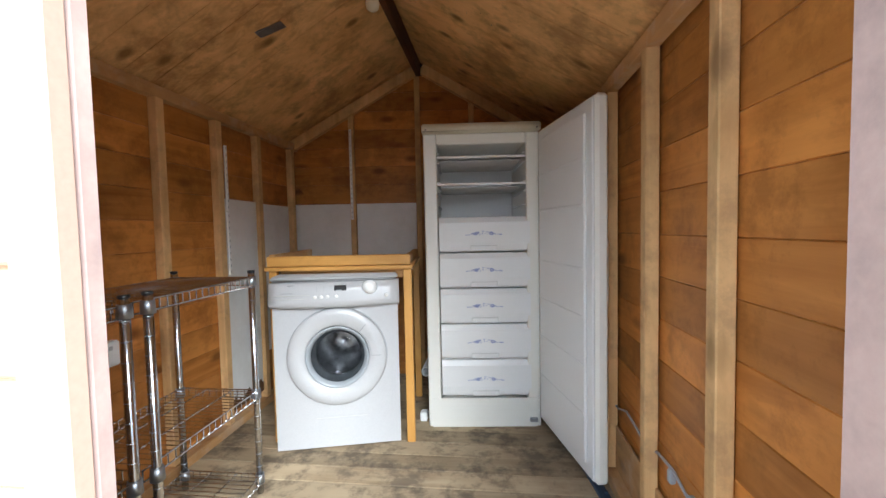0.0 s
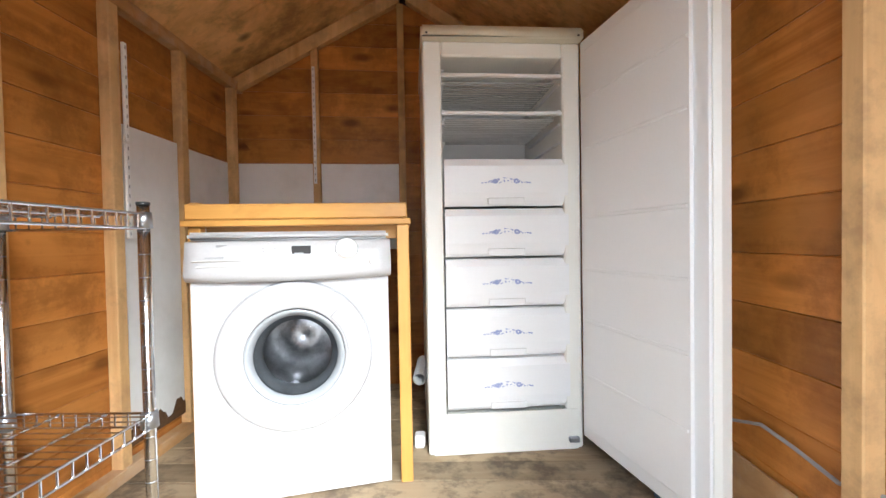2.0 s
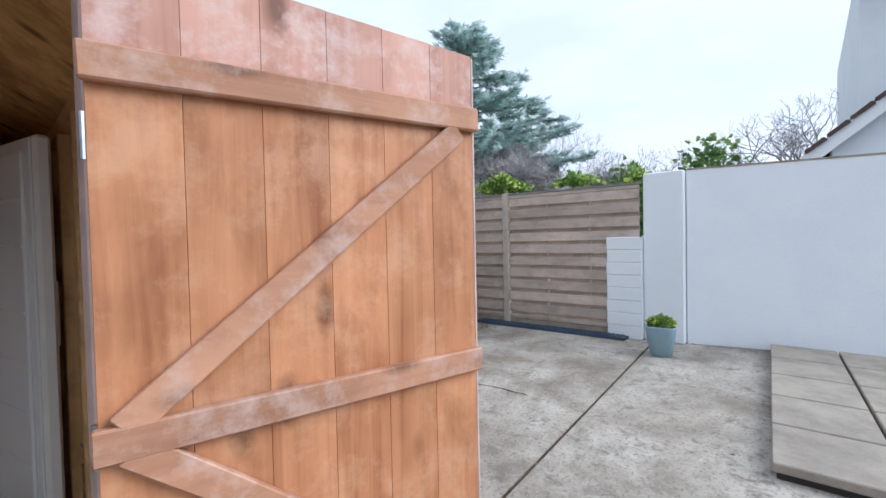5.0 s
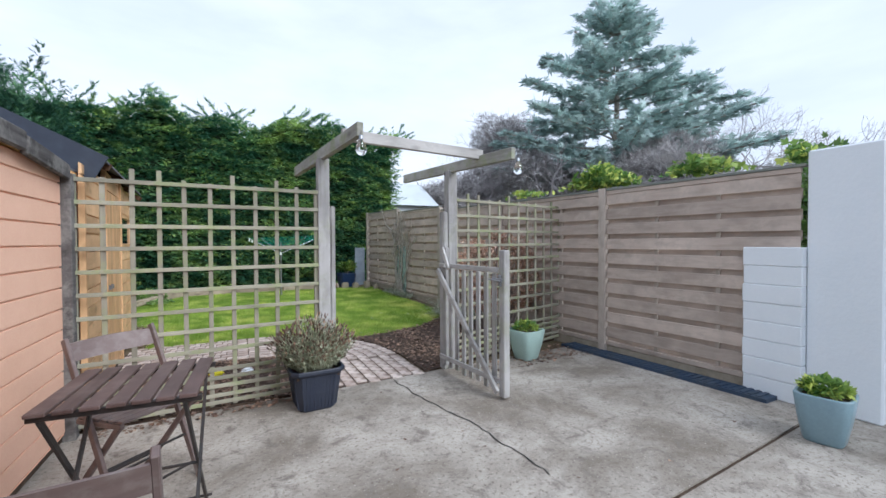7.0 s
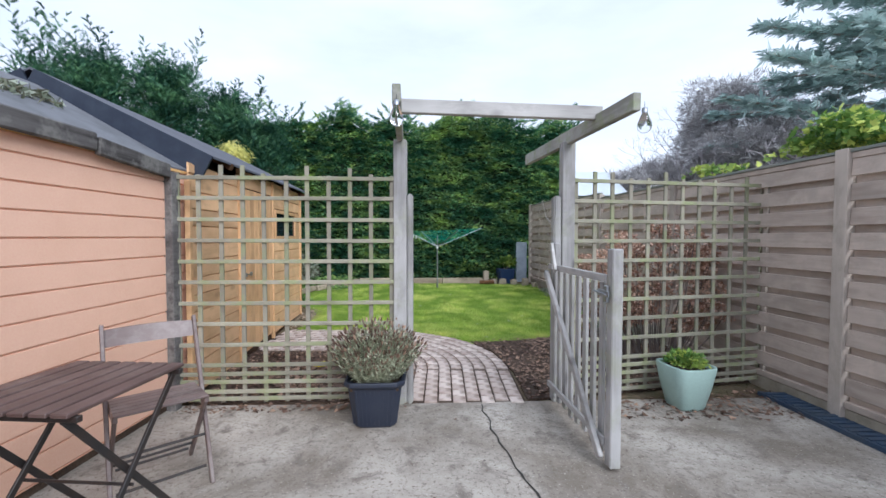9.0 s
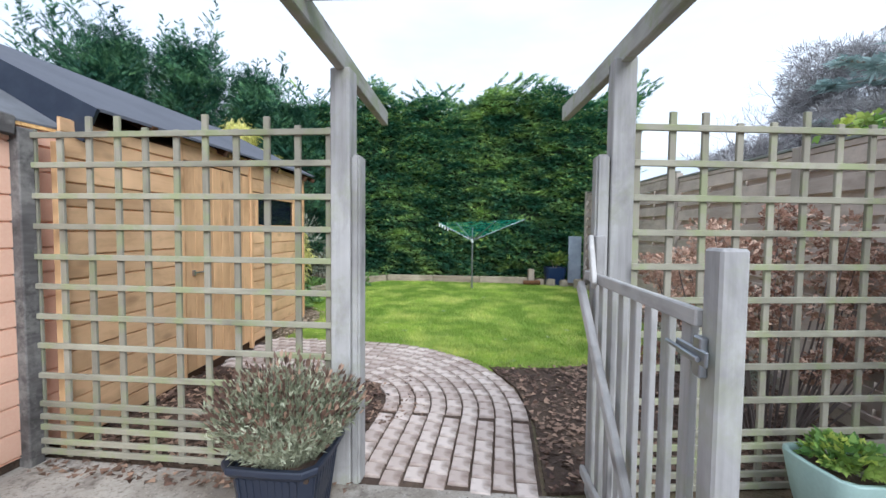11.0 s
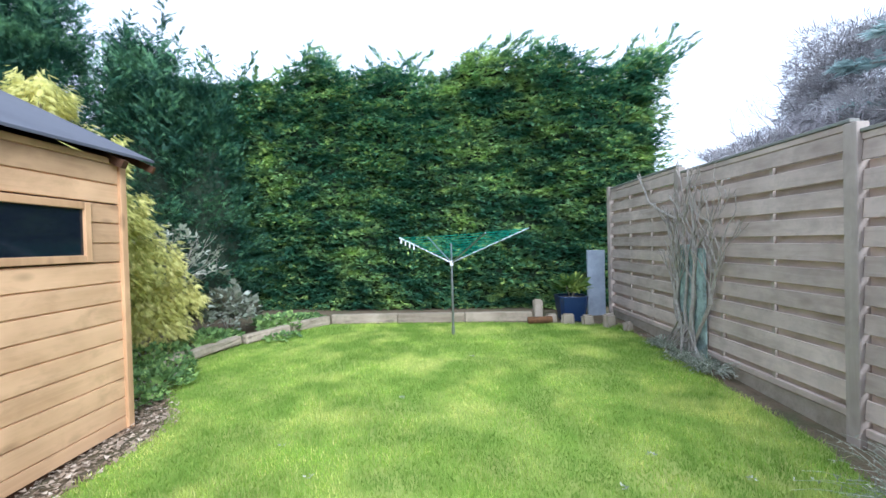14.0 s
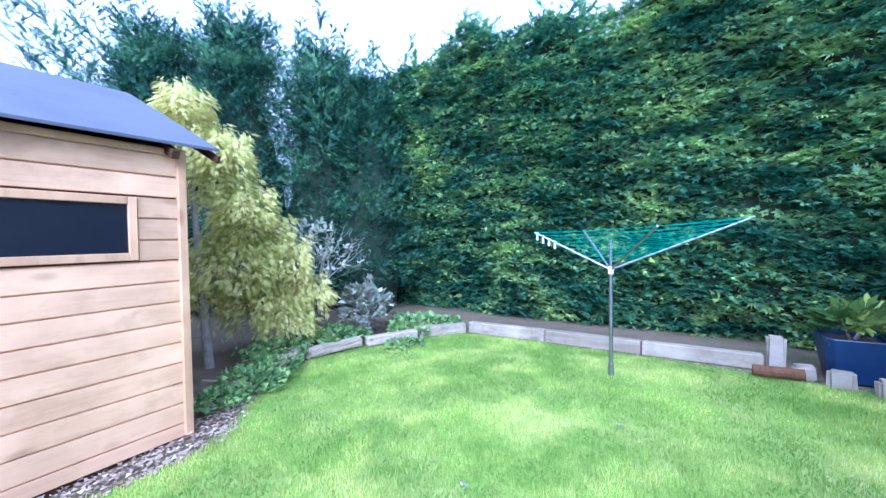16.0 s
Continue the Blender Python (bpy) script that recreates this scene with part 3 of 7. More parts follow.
shed_roof = thing("shed_roof", "worn grey felt roof with weathered black fascia boards", "roof")
bm = bmesh.new()
for side in (-1, 1):
    xe = (LX - 0.14) if side < 0 else (RX + 0.05)
    v = []
    for dz in (0.021, 0.032):
        for x, yy in ((RIDX, 0.60), (xe, 0.60), (xe, 3.36), (RIDX, 3.36)):
            v.append(bm.verts.new((x, yy, under_roof(x) + dz)))
    for f in ((3, 2, 1, 0), (4, 5, 6, 7), (0, 1, 5, 4), (1, 2, 6, 5), (2, 3, 7, 6), (3, 0, 4, 7)):
        bm.faces.new([v[i] for i in f])
bmesh.ops.recalc_face_normals(bm, faces=bm.faces)
part("felt", bm, M["felt"], shed_roof)
for ya, yb, za, zc, h in ((0.60, 2.42, 1.775, 1.765, 0.10), (2.43, 3.02, 1.748, 1.70, 0.10)):
    bm = bmesh.new()
    bar(bm, (RX + 0.072, ya, za), (RX + 0.070, yb, zc), 0.036, h, bev=0.008)
    part("fascia", bm, M["oldwood_y"], shed_roof)
bm = bmesh.new()
bar(bm, (LX - 0.135, 0.60, under_roof(LX - 0.13)), (LX - 0.135, 3.54, under_roof(LX - 0.13)), 0.025, 0.085)
part("fascia", bm, M["oldwood_y"], shed_roof)

# frame: plates, studs, rafters
frame_t = thing("shed_frame", "rough sawn pine studs, wall plates and rafters", "frame")
frame_t["kind"] = "structure"
rng = random.Random(3)
top = EAVE_R + 0.018
for y in (0.80, 1.20, 1.60, 2.01, 2.42, 2.85):
    bm = bmesh.new()
    box(bm, RX - 0.042, RX - 0.001, y - 0.022, y + 0.022, ZF, top - 0.055, 0.003)
    part("stud", bm, M["stud"], frame_t)
for y in (0.80, 1.16, 1.52, 1.86, 2.235, 2.60, 3.02):
    bm = bmesh.new()
    box(bm, LX + 0.001, LX + 0.042, y - 0.022, y + 0.022, ZF, EAVE_L - 0.045, 0.003)
    part("stud", bm, M["stud"], frame_t)
for x0, x1, z in ((RX - 0.045, RX - 0.001, EAVE_R - 0.01), (LX + 0.001, LX + 0.045, EAVE_L - 0.01)):
    bm = bmesh.new()
    box(bm, x0, x1, FY + 0.02, 3.1 if x0 < 0 else 3.28, z - 0.05, z, 0.003)
    part("plate", bm, M["stud_y"], frame_t)
for x0, x1 in ((RX - 0.05, RX - 0.002), (LX + 0.001, LX + 0.05)):
    bm = bmesh.new()
    box(bm, x0, x1, FY + 0.02, 3.1 if x0 < 0 else 3.28, ZF, ZF + 0.045, 0.003)
    part("plate", bm, M["stud_y"], frame_t)


def on_back(s, off, z):
    p = BACK0 + BD * s - BN * off
    return Vector((p.x, p.y, z))


for s in (0.44, 0.915, 1.30, 1.68):
    x = LX + s * BD.x
    bm = bmesh.new()
    bar(bm, on_back(s, 0.02, ZF), on_back(s, 0.02, under_roof(x) - 0.07), 0.038, 0.035, up=(BN.x, BN.y, 0), bev=0.003)
    part("stud", bm, M["stud"], frame_t)
for a, c in ((0.0, RIDX), (RIDX, None)):
    xa, xc = (LX + 0.01, RIDX - 0.012) if c is not None else (RX - 0.01, RIDX + 0.012)
    bm = bmesh.new()
    pa, pc = on_back((xa - LX) / BD.x, 0.025, under_roof(xa) - 0.045), on_back((xc - LX) / BD.x, 0.025, under_roof(xc) - 0.045)
    bar(bm, pa, pc, 0.046, 0.068, bev=0.003)
    part("rafter", bm, M["stud"], frame_t)
bm = bmesh.new()
box(bm, RIDX - 0.017, RIDX + 0.017, 0.55, 3.15, RIDZ - 0.115, RIDZ - 0.018, 0.004)
part("ridge_board", bm, M["brownwood_y"], frame_t)
bm = bmesh.new()
box(bm, LX, RX, FY + 0.02, FY + 0.06, 1.80, 1.86)
part("header", bm, M["stud_x"], frame_t)

# doorway posts and trim
trim = thing("door_frame", "pale pink painted door posts with nail heads", "frame")
trim["kind"] = "structure"
bm = bmesh.new()
box(bm, 0.757, 0.882, FY + 0.018, FY + 0.098, 0.02, 1.80, 0.004)
part("post", bm, M["jamb"], trim)
bm = bmesh.new()
box(bm, 0.79, 0.903, FY - 0.02, FY + 0.016, 0.02, 1.76, 0.004)
part("trim", bm, M["cream"], trim)
bm = bmesh.new()
box(bm, -0.152, -0.09, FY - 0.018, FY + 0.016, 0.02, 1.79, 0.006)
part("trim", bm, M["cream"], trim)
bm = bmesh.new()
box(bm, -0.15, -0.095, FY + 0.018, FY + 0.045, 0.02, 1.79, 0.004)
part("post", bm, M["jamb"], trim)
bm = bmesh.new()
for k in range(11):
    z = 0.28 + k * 0.142
    turned(bm, [(0.0005, 0.0), (0.005, 0.0), (0.004, 0.003), (0.0005, 0.004)], 8, (0.772 + 0.006 * math.sin(k * 3), FY + 0.017, z), "y")
part("nail", bm, M["galv"], trim, kind="stuff")

# the shed door, folded right back
door = thing("door_1", "orange stained ledged and braced shed door standing wide open", "door", x=0.754, y=0.632, z=0, turn=-13.0)
DW, DT = 0.835, 1.735
bm_z0 = 0.09
nb = 6
for k in range(nb):
    a, c = k * DW / nb, (k + 1) * DW / nb
    bm = bmesh.new()
    box(bm, a + 0.0003, c - 0.0003, 0.0, 0.016, bm_z0, 1.548, 0.0009)
    part("board", bm, M["door"], door)
    bm = bmesh.new()
    box(bm, a + 0.0003, c - 0.0003, 0.0, 0.016, 1.5483, DT - 0.006 * k / nb, 0.0009)
    part("board", bm, M["paintedtop"], door)
for z0, z1 in ((1.515, 1.578), (0.842, 0.905), (0.18, 0.243)):
    bm = bmesh.new()
    dip = 0.026 if z0 > 1 else 0.0
    bar(bm, (-0.008, -0.0122, (z0 + z1) / 2 - dip), (DW + 0.008, -0.0122, (z0 + z1) / 2), 0.0235, z1 - z0, bev=0.004)
    part("ledge", bm, M["ledge"], door)
for p, q in (((0.035, 0.897), (0.775, 1.508)), ((0.045, 0.86), (0.78, 0.25))):
    bm = bmesh.new()
    bar(bm, (p[0], -0.012, p[1]), (q[0], -0.012, q[1]), 0.022, 0.058, bev=0.003)
    part("brace", bm, M["ledge"], door)
bm = bmesh.new()
box(bm, DW + 0.0005, DW + 0.008, -0.001, 0.017, bm_z0, DT - 0.01, 0.002)
part("edge_trim", bm, M["jamb"], door)
for z in (1.40, 0.87, 0.33):
    bm = bmesh.new()
    rod(bm, (-0.004, 0.004, z - 0.04), (-0.004, 0.004, z + 0.04), 0.005, 8)
    part("hinge", bm, M["galv"], door)

# ---- white wall, pillar, block wall ----
bm = bmesh.new()
prism(bm, [(5.80, 0.72), (6.24, -0.85), (6.85, -3.0), (7.05, -3.0), (6.45, -0.8), (6.0, 0.76)], 0.0, 1.92)
part("wall_garden", bm, M["render"], kind="structure", label="smooth white painted garden wall")
bm = bmesh.new()
box(bm, 5.72, 5.96, 0.73, 1.147, 0.0, 1.925, 0.012)
part("wall_garden", bm, M["render"], kind="structure", label="white painted masonry pillar")
bm = bmesh.new()
prism(bm, [(5.795, 0.715), (6.235, -0.85), (6.85, -3.0), (7.06, -3.0), (6.46, -0.8), (6.01, 0.77)], 1.921, 1.94)
part("wall_garden", bm, M["stone"], kind="structure", label="thin stained coping")
low = thing("block_wall", "low white painted block wall in front of the fence", "wall")
low["kind"] = "structure"
for k in range(8):
    for j in range(1):
        bm = bmesh.new()
        box(bm, 5.660 - 0.0025 * (k % 2), 5.79, 1.15, 1.545 + 0.004 * (k % 3), 0.0 + k * 0.15, k * 0.15 + 0.148, 0.006)
        part("block", bm, M["render"], low)

# ---- fence ----
FA, FB = Vector((5.80, 1.15)), Vector((4.985, 9.98))
FD = (Vector((4.985, 9.95)) - Vector((5.60, 2.93))).normalized()
FNn = Vector((-FD.y, FD.x))


def fence_pt(s, off=0.0, z=0.0):
    p = Vector((5.605, 2.93)) + FD * s + FNn * off
    return Vector((p.x, p.y, z))


def fence_panel(s0, s1, base):
    f = thing("fence", "grey brown woven board fence panel between posts", "fence", "garden fence panels")
    zt, nb = base + 1.80, 10
    lo, hz = base + 0.12, (1.80 - 0.05 - 0.12) / nb
    L = s1 - s0
    rg = random.Random(int(s0 * 100))
    lean = (-FNn.x * 0.09, -FNn.y * 0.09, 1.0)
    for k in range(nb):
        z = lo + (k + 0.5) * hz
        bm = bmesh.new()
        q = rg.uniform(-0.003, 0.003)
        bar(bm, fence_pt(s0, 0.021, z + 0.022 + q), fence_pt(s1, 0.021, z + 0.022 - q), 0.013, hz * 0.70, up=lean, bev=0.0025)
        part("board", bm, M["fence"], f)
        bm = bmesh.new()
        bar(bm, fence_pt(s0, -0.014, z - hz * 0.5 + 0.010), fence_pt(s1, -0.014, z - hz * 0.5 + 0.010), 0.010, hz * 0.50, bev=0.002)
        part("back_board", bm, M["fence"], f)
        for u in (0.34, 0.67):
            bm = bmesh.new()
            s = s0 + L * u
            bar(bm, fence_pt(s, 0.004, z + 0.022 - hz * 0.5 - 0.034), fence_pt(s, 0.004, z + 0.022 - hz * 0.5 + 0.034), 0.03, 0.022, up=(FNn.x, FNn.y, 0))
            part("batten", bm, M["fence_z"], f)
    for za, zb in ((base + 0.075, base + 0.12), (zt - 0.05, zt - 0.01)):
        bm = bmesh.new()
        bar(bm, fence_pt(s0, 0.012, (za + zb) / 2), fence_pt(s1, 0.012, (za + zb) / 2), 0.035, zb - za, bev=0.003)
        part("rail", bm, M["fence"], f)
    bm = bmesh.new()
    bar(bm, fence_pt(s0 - 0.03, 0.008, zt + 0.003), fence_pt(s1 + 0.03, 0.008, zt + 0.003), 0.06, 0.022, bev=0.003)
    part("cap", bm, M["capliner"], f)
    bm = bmesh.new()
    bar(bm, fence_pt(s0, 0.0, base - 0.04), fence_pt(s1, 0.0, base - 0.04), 0.04, 0.22, bev=0.003)
    part("gravel_board", bm, M["stone"], f)
    return f


POSTS = (-1.79, 0.0, 1.76, 3.50, 5.28, 7.05)
for s in POSTS[1:]:
    base = slope(0, 2.93 + s)
    p = thing("fence_post", "grey brown timber fence post", "fence post", "fence posts")
    bm = bmesh.new()
    c = fence_pt(s, 0.018)
    a = math.degrees(math.atan2(FD.y, FD.x))
    bar(bm, (c.x, c.y, base - 0.02), (c.x, c.y, base + 1.84), 0.085, 0.075, up=(FNn.x, FNn.y, 0), bev=0.004)
    part("post", bm, M["fence_z"], p)
for a, c in zip(POSTS, POSTS[1:]):
    fence_panel(a + 0.045, c - 0.045, slope(0, 2.93 + (a + c) / 2) + 0.02)

# ---- trellis, pergola posts and gate ----


def trellis(name_label, p0, p1, cols, rows, pitch, ztop, seed):
    t = thing("trellis", name_label, "trellis", "trellis screens")
    p0, p1 = Vector(p0), Vector(p1)
    L, d = (p1 - p0).length, (p1 - p0).normalized()
    nrm = Vector((d.y, -d.x))
    rng = random.Random(seed)

    def at(s, off, z):
        q = p0 + d * s + nrm * off
        return Vector((q.x, q.y, z))

    for k in range(cols + 1):
        s = L * k / cols
        up = ztop + rng.choice((0.0, 0.012, 0.055, 0.07, 0.02))
        bm = bmesh.new()
        bar(bm, at(s, 0, 0.03), at(s + rng.uniform(-0.006, 0.006), 0, up), 0.030 if 0 < k < cols else 0.04, 0.016, up=(nrm.x, nrm.y, 0), bev=0.002)
        part("lath", bm, M["trellis_z"], t)
    for z in rows:
        bm = bmesh.new()
        bar(bm, at(-0.02, 0.017, z + rng.uniform(-0.004, 0.004)), at(L + 0.02, 0.017, z + rng.uniform(-0.004, 0.004)), 0.016, 0.028, bev=0.002)
        part("lath", bm, M["trellis_x"], t)
    return t


ROWS = [1.672 - 0.1515 * k for k in range(10)] + [0.245, 0.185, 0.115, 0.06]
trellis("weathered square trellis screen with green algae, beside the pink shed", (0.955, 3.10), (2.49, 3.18), 10, ROWS, 0.15, 1.69, 1)
trellis("weathered trellis screen with green algae before the dead hydrangea", (3.875, 3.26), (5.55, 3.60), 11, ROWS, 0.15, 1.69, 2)


def post(label, x, y, w, z, mat="grey_z", turn=0):
    p = thing("post", label, "post", "", x, y, 0, turn)
    bm = bmesh.new()
    box(bm, -w / 2, w / 2, -w / 2, w / 2, -0.01, z, 0.005)
    part("shaft", bm, M[mat], p)
    return p


post("dark weathered trellis post fixed to the pink shed", 0.90 + 0.035, 3.06, 0.07, 1.70, "oldwood_y")
post("greenish trellis end post beside the fence", 5.60, 3.61, 0.075, 1.70, "trellis_z", 10)
post("silvered square gate post carrying a pergola beam, with knots", 2.553, 3.20, 0.095, 1.955)
post("silvered square gate post carrying a pergola beam, hung with a gate", 3.803, 3.245, 0.095, 1.955)
for x, y, w, d, z, lab in ((2.625, 3.20, 0.042, 0.09, 1.56, "silvered rounded stop board beside the gate post"), (3.722, 3.24, 0.055, 0.09, 1.55, "silvered stop board beside the gate post")):
    b_ = thing("stop_board", lab, "post", "gate stop boards", x, y)
    bm = bmesh.new()
    box(bm, -w / 2, w / 2, -d / 2, d / 2, 0.0, z, 0.01, 2)
    part("board", bm, M["grey_z"], b_)
pergola = thing("pergola_beams", "weathered pergola beams with green algae over the gateway", "pergola")
for p, q in (((2.625, 2.30, 1.995), (2.47, 4.15, 1.99)), ((3.895, 2.34, 1.965), (3.70, 4.20, 2.0))):
    bm = bmesh.new()
    v = bar(bm, p, q, 0.045, 0.095, bev=0.004)
    part("beam", bm, M["grey_y"], pergola)
bm = bmesh.new()
bar(bm, (2.60, 2.70, 2.05), (3.875, 2.78, 2.03), 0.045, 0.085, bev=0.004)
part("cross_beam", bm, M["grey_x"], pergola)


def garden_bulb(x, y, z):
    g = thing("garden_lamp", "clear glass hanging bulb lamp on a beam end", "lamp", "hanging bulb lamps", x, y, z)
    bm = bmesh.new()
    turned(bm, [(0.0005, -0.135), (0.018, -0.132), (0.032, -0.118), (0.037, -0.10), (0.034, -0.08), (0.022, -0.05), (0.014, -0.03)], 20)
    part("bulb", bm, M["bulbglass"], g, "clear glass bulb", True)
    bm = bmesh.new()
    turned(bm, [(0.014, -0.031), (0.015, -0.004), (0.008, 0.0), (0.0005, 0.001)], 14)
    part("cap", bm, M["galv"], g, "", True)
    bm = bmesh.new()
    rod(bm, (0, 0, 0), (0, 0, 0.03), 0.0015, 6)
    part("hook", bm, M["black"], g)


garden_bulb(2.627, 2.29, 1.955)
garden_bulb(3.93, 2.33, 1.93)

gate = thing("gate", "silvered picket gate standing open, with a worn diagonal brace", "gate", "", 3.705, 3.20, 0, -85.4)
GL = 0.93
bm = bmesh.new()
box(bm, 0.0, 0.055, -0.02, 0.02, 0.06, 1.20, 0.005)
part("hinge_stile", bm, M["grey_z"], gate)
bm = bmesh.new()
box(bm, GL - 0.065, GL, -0.03, 0.03, 0.02, 1.185, 0.006)
part("latch_stile", bm, M["grey_z"], gate)
for z in (1.005, 0.12):
    bm = bmesh.new()
    box(bm, -0.03, GL - 0.066, -0.042, -0.021, z, z + 0.042, 0.004)
    part("rail", bm, M["grey_x"], gate)
for k in range(7):
    x = 0.105 + k * 0.109
    bm = bmesh.new()
    box(bm, x, x + 0.048, -0.019, 0.001, 0.05 + 0.01 * math.sin(k * 2.1), 0.998, 0.003)
    part("picket", bm, M["grey_z"], gate)
bm = bmesh.new()
bar(bm, (-0.03, -0.058, 0.985), (GL - 0.05, -0.06, 0.06), 0.028, 0.05, bev=0.005)
part("brace", bm, M["grey_x"], gate)
bm = bmesh.new()
bar(bm, (0.02, -0.034, 1.19), (0.16, -0.055, 1.00), 0.02, 0.05, bev=0.004)
part("brace", bm, M["grey_x"], gate)
bm = bmesh.new()
box(bm, GL - 0.13, GL - 0.005, -0.052, -0.043, 0.93, 0.965, 0.003)
rod(bm, (GL - 0.16, -0.058, 0.95), (GL - 0.02, -0.058, 0.945), 0.006, 10)
box(bm, GL - 0.06, GL - 0.03, -0.05, -0.031, 0.90, 0.99, 0.003)
part("latch", bm, M["galv"], gate, "galvanised auto latch")
bm = bmesh.new()
box(bm, 0.06, 0.10, -0.0445, -0.0425, 1.01, 1.04)
part("plate", bm, M["white_plastic"], gate, "small white plate")

# ---- honey coloured shed ----
S2X, S2Y0, S2Y1 = 0.665, 3.42, 6.45
s2turn = radians(5.5)
s2w = thing("garden_shed", "honey stained shiplap garden shed with a slate blue felt roof", "shed", "", 0.67 - (0.67 * math.cos(s2turn) - 6.43 * math.sin(s2turn)), 6.43 - (0.67 * math.sin(s2turn) + 6.43 * math.cos(s2turn)), 0, 5.5)


def s2part(name, bm, mat, label=""):
    return part(name, bm, M[mat], s2w, label)


hon = [M["honey_y"], M["honey_y"]]
DO0, DO1 = 4.14, 5.08
WY0, WY1, WZ0, WZ1 = 5.26, 6.13, 1.25, 1.535
zb = 0.03
pitch = 0.132
for y0, y1, za, zt in ((S2Y0 - 0.22, DO0 - 0.02, zb, 1.80), (DO1 + 0.02, S2Y1 - 0.045, zb + 0.02, WZ0 - 0.05), (DO1 + 0.02, WY0 - 0.05, WZ0 - 0.05, WZ1 + 0.05), (WY1 + 0.05, S2Y1 - 0.045, WZ0 - 0.05, WZ1 + 0.05), (DO1 + 0.02, S2Y1 - 0.045, WZ1 + 0.05, 1.90), (DO0 - 0.02, DO1 + 0.02, 1.735, 1.90)):
    cladding(s2w, (S2X - 0.016, y0), (S2X - 0.016, y1), (1, 0), za, zt, pitch, 0.018, hon, phase=1.195)
bm = bmesh.new()
box(bm, -1.63, S2X - 0.018, S2Y0 + 0.02, S2Y1 - 0.03, 0.0, 1.80)
s2part("carcass", bm, "brownwood_y")
cladding(s2w, (-1.63, S2Y1 - 0.03), (S2X - 0.016, S2Y1 - 0.03), (0, 1), 0.05, 1.82, pitch, 0.018, [M["honey_x"]] * 2, phase=1.195)
for x, y, w in ((S2X + 0.006, S2Y1 - 0.022, 0.052), (S2X + 0.006, S2Y0 - 0.24, 0.045), (S2X + 0.006, DO1 + 0.035, 0.04), (S2X + 0.006, DO0 - 0.035, 0.035)):
    bm = bmesh.new()
    box(bm, x - 0.022, x + 0.016, y - w / 2, y + w / 2, 0.0, 1.90 if y > S2Y0 else 1.66, 0.004)
    s2part("corner_trim", bm, "honey_z")
for y0, y1 in ((DO0, (DO0 + DO1) / 2 - 0.003), ((DO0 + DO1) / 2 + 0.003, DO1)):
    leaf = holder("door", s2w, "honey stained boarded shed door, shut")
    for k in range(4):
        w = (y1 - y0) / 4
        bm = bmesh.new()
        box(bm, S2X - 0.012, S2X + 0.012, y0 + k * w + 0.001, y0 + (k + 1) * w - 0.001, 0.08, 1.72, 0.003)
        part("board", bm, M["honey_z"], leaf)
bm = bmesh.new()
rod(bm, (S2X + 0.03, 4.22, 0.86), (S2X + 0.03, 4.36, 0.86), 0.006, 8)
box(bm, S2X + 0.0125, S2X + 0.032, 4.21, 4.23, 0.84, 0.88)
box(bm, S2X + 0.0125, S2X + 0.032, 4.35, 4.37, 0.84, 0.88)
s2part("bolt", bm, "galv", "steel bolt")
win = holder("window", s2w, "long narrow shed window with dark glass")
bm = bmesh.new()
box(bm, S2X - 0.012, S2X - 0.006, WY0, WY1, WZ0, WZ1)
part("pane", bm, M["window"], win, "dark glass")
for y0, y1, z0, z1 in ((WY0 - 0.045, WY0, WZ0 - 0.045, WZ1 + 0.045), (WY1, WY1 + 0.045, WZ0 - 0.045, WZ1 + 0.045), (WY0, WY1, WZ0 - 0.045, WZ0), (WY0, WY1, WZ1, WZ1 + 0.045)):
    bm = bmesh.new()
    box(bm, S2X - 0.014, S2X + 0.012, y0 + 0.0005, y1 - 0.0005, z0, z1, 0.003)
    part("frame", bm, M["honey_z"], win)
R2X, R2Z, E2X, E2Z = -0.485, 2.50, 0.755, 1.885
SL2 = (R2Z - E2Z) / (E2X - R2X)
bm = bmesh.new()
for side in (1, -1):
    xe = E2X if side > 0 else 2 * R2X - E2X
    v = []
    for dz in (0.0, 0.018):
        for x, y in ((R2X, 3.30), (xe, 3.30), (xe, 6.64), (R2X, 6.64)):
            v.append(bm.verts.new((x, y, R2Z - abs(x - R2X) * SL2 + dz + 0.016 * (y - 4.8))))
    for f in ((3, 2, 1, 0), (4, 5, 6, 7), (0, 1, 5, 4), (1, 2, 6, 5), (2, 3, 7, 6), (3, 0, 4, 7)):
        bm.faces.new([v[i] for i in f])
bmesh.ops.recalc_face_normals(bm, faces=bm.faces)
s2part("roof", bm, "felt_blue", "slate blue felt roof")
for y in (3.29, 6.63):
    lift = 0.016 * (y - 4.8)
    for side in (1, -1):
        xe = E2X if side > 0 else 2 * R2X - E2X
        bm = bmesh.new()
        bar(bm, (R2X, y, R2Z + lift - (0.09 if y < 4 else 0.055)), (xe, y, R2Z + lift - abs(xe - R2X) * SL2 - (0.09 if y < 4 else 0.055)), 0.02, 0.20 if y < 4 else 0.05)
        s2part("bargeboard", bm, "darkfascia" if y < 4 else "brownwood_y")
bm = bmesh.new()
v = [bm.verts.new(c) for c in ((R2X, S2Y0, R2Z - 0.02), (S2X, S2Y0, 1.80), (-1.63, S2Y0, 1.80), (R2X, S2Y1 - 0.04, R2Z - 0.02), (S2X, S2Y1 - 0.04, 1.80), (-1.63, S2Y1 - 0.04, 1.80))]
for f in ((0, 2, 1), (3, 4, 5), (0, 1, 4, 3), (2, 5, 4, 1), (0, 3, 5, 2)):
    bm.faces.new([v[i] for i in f])
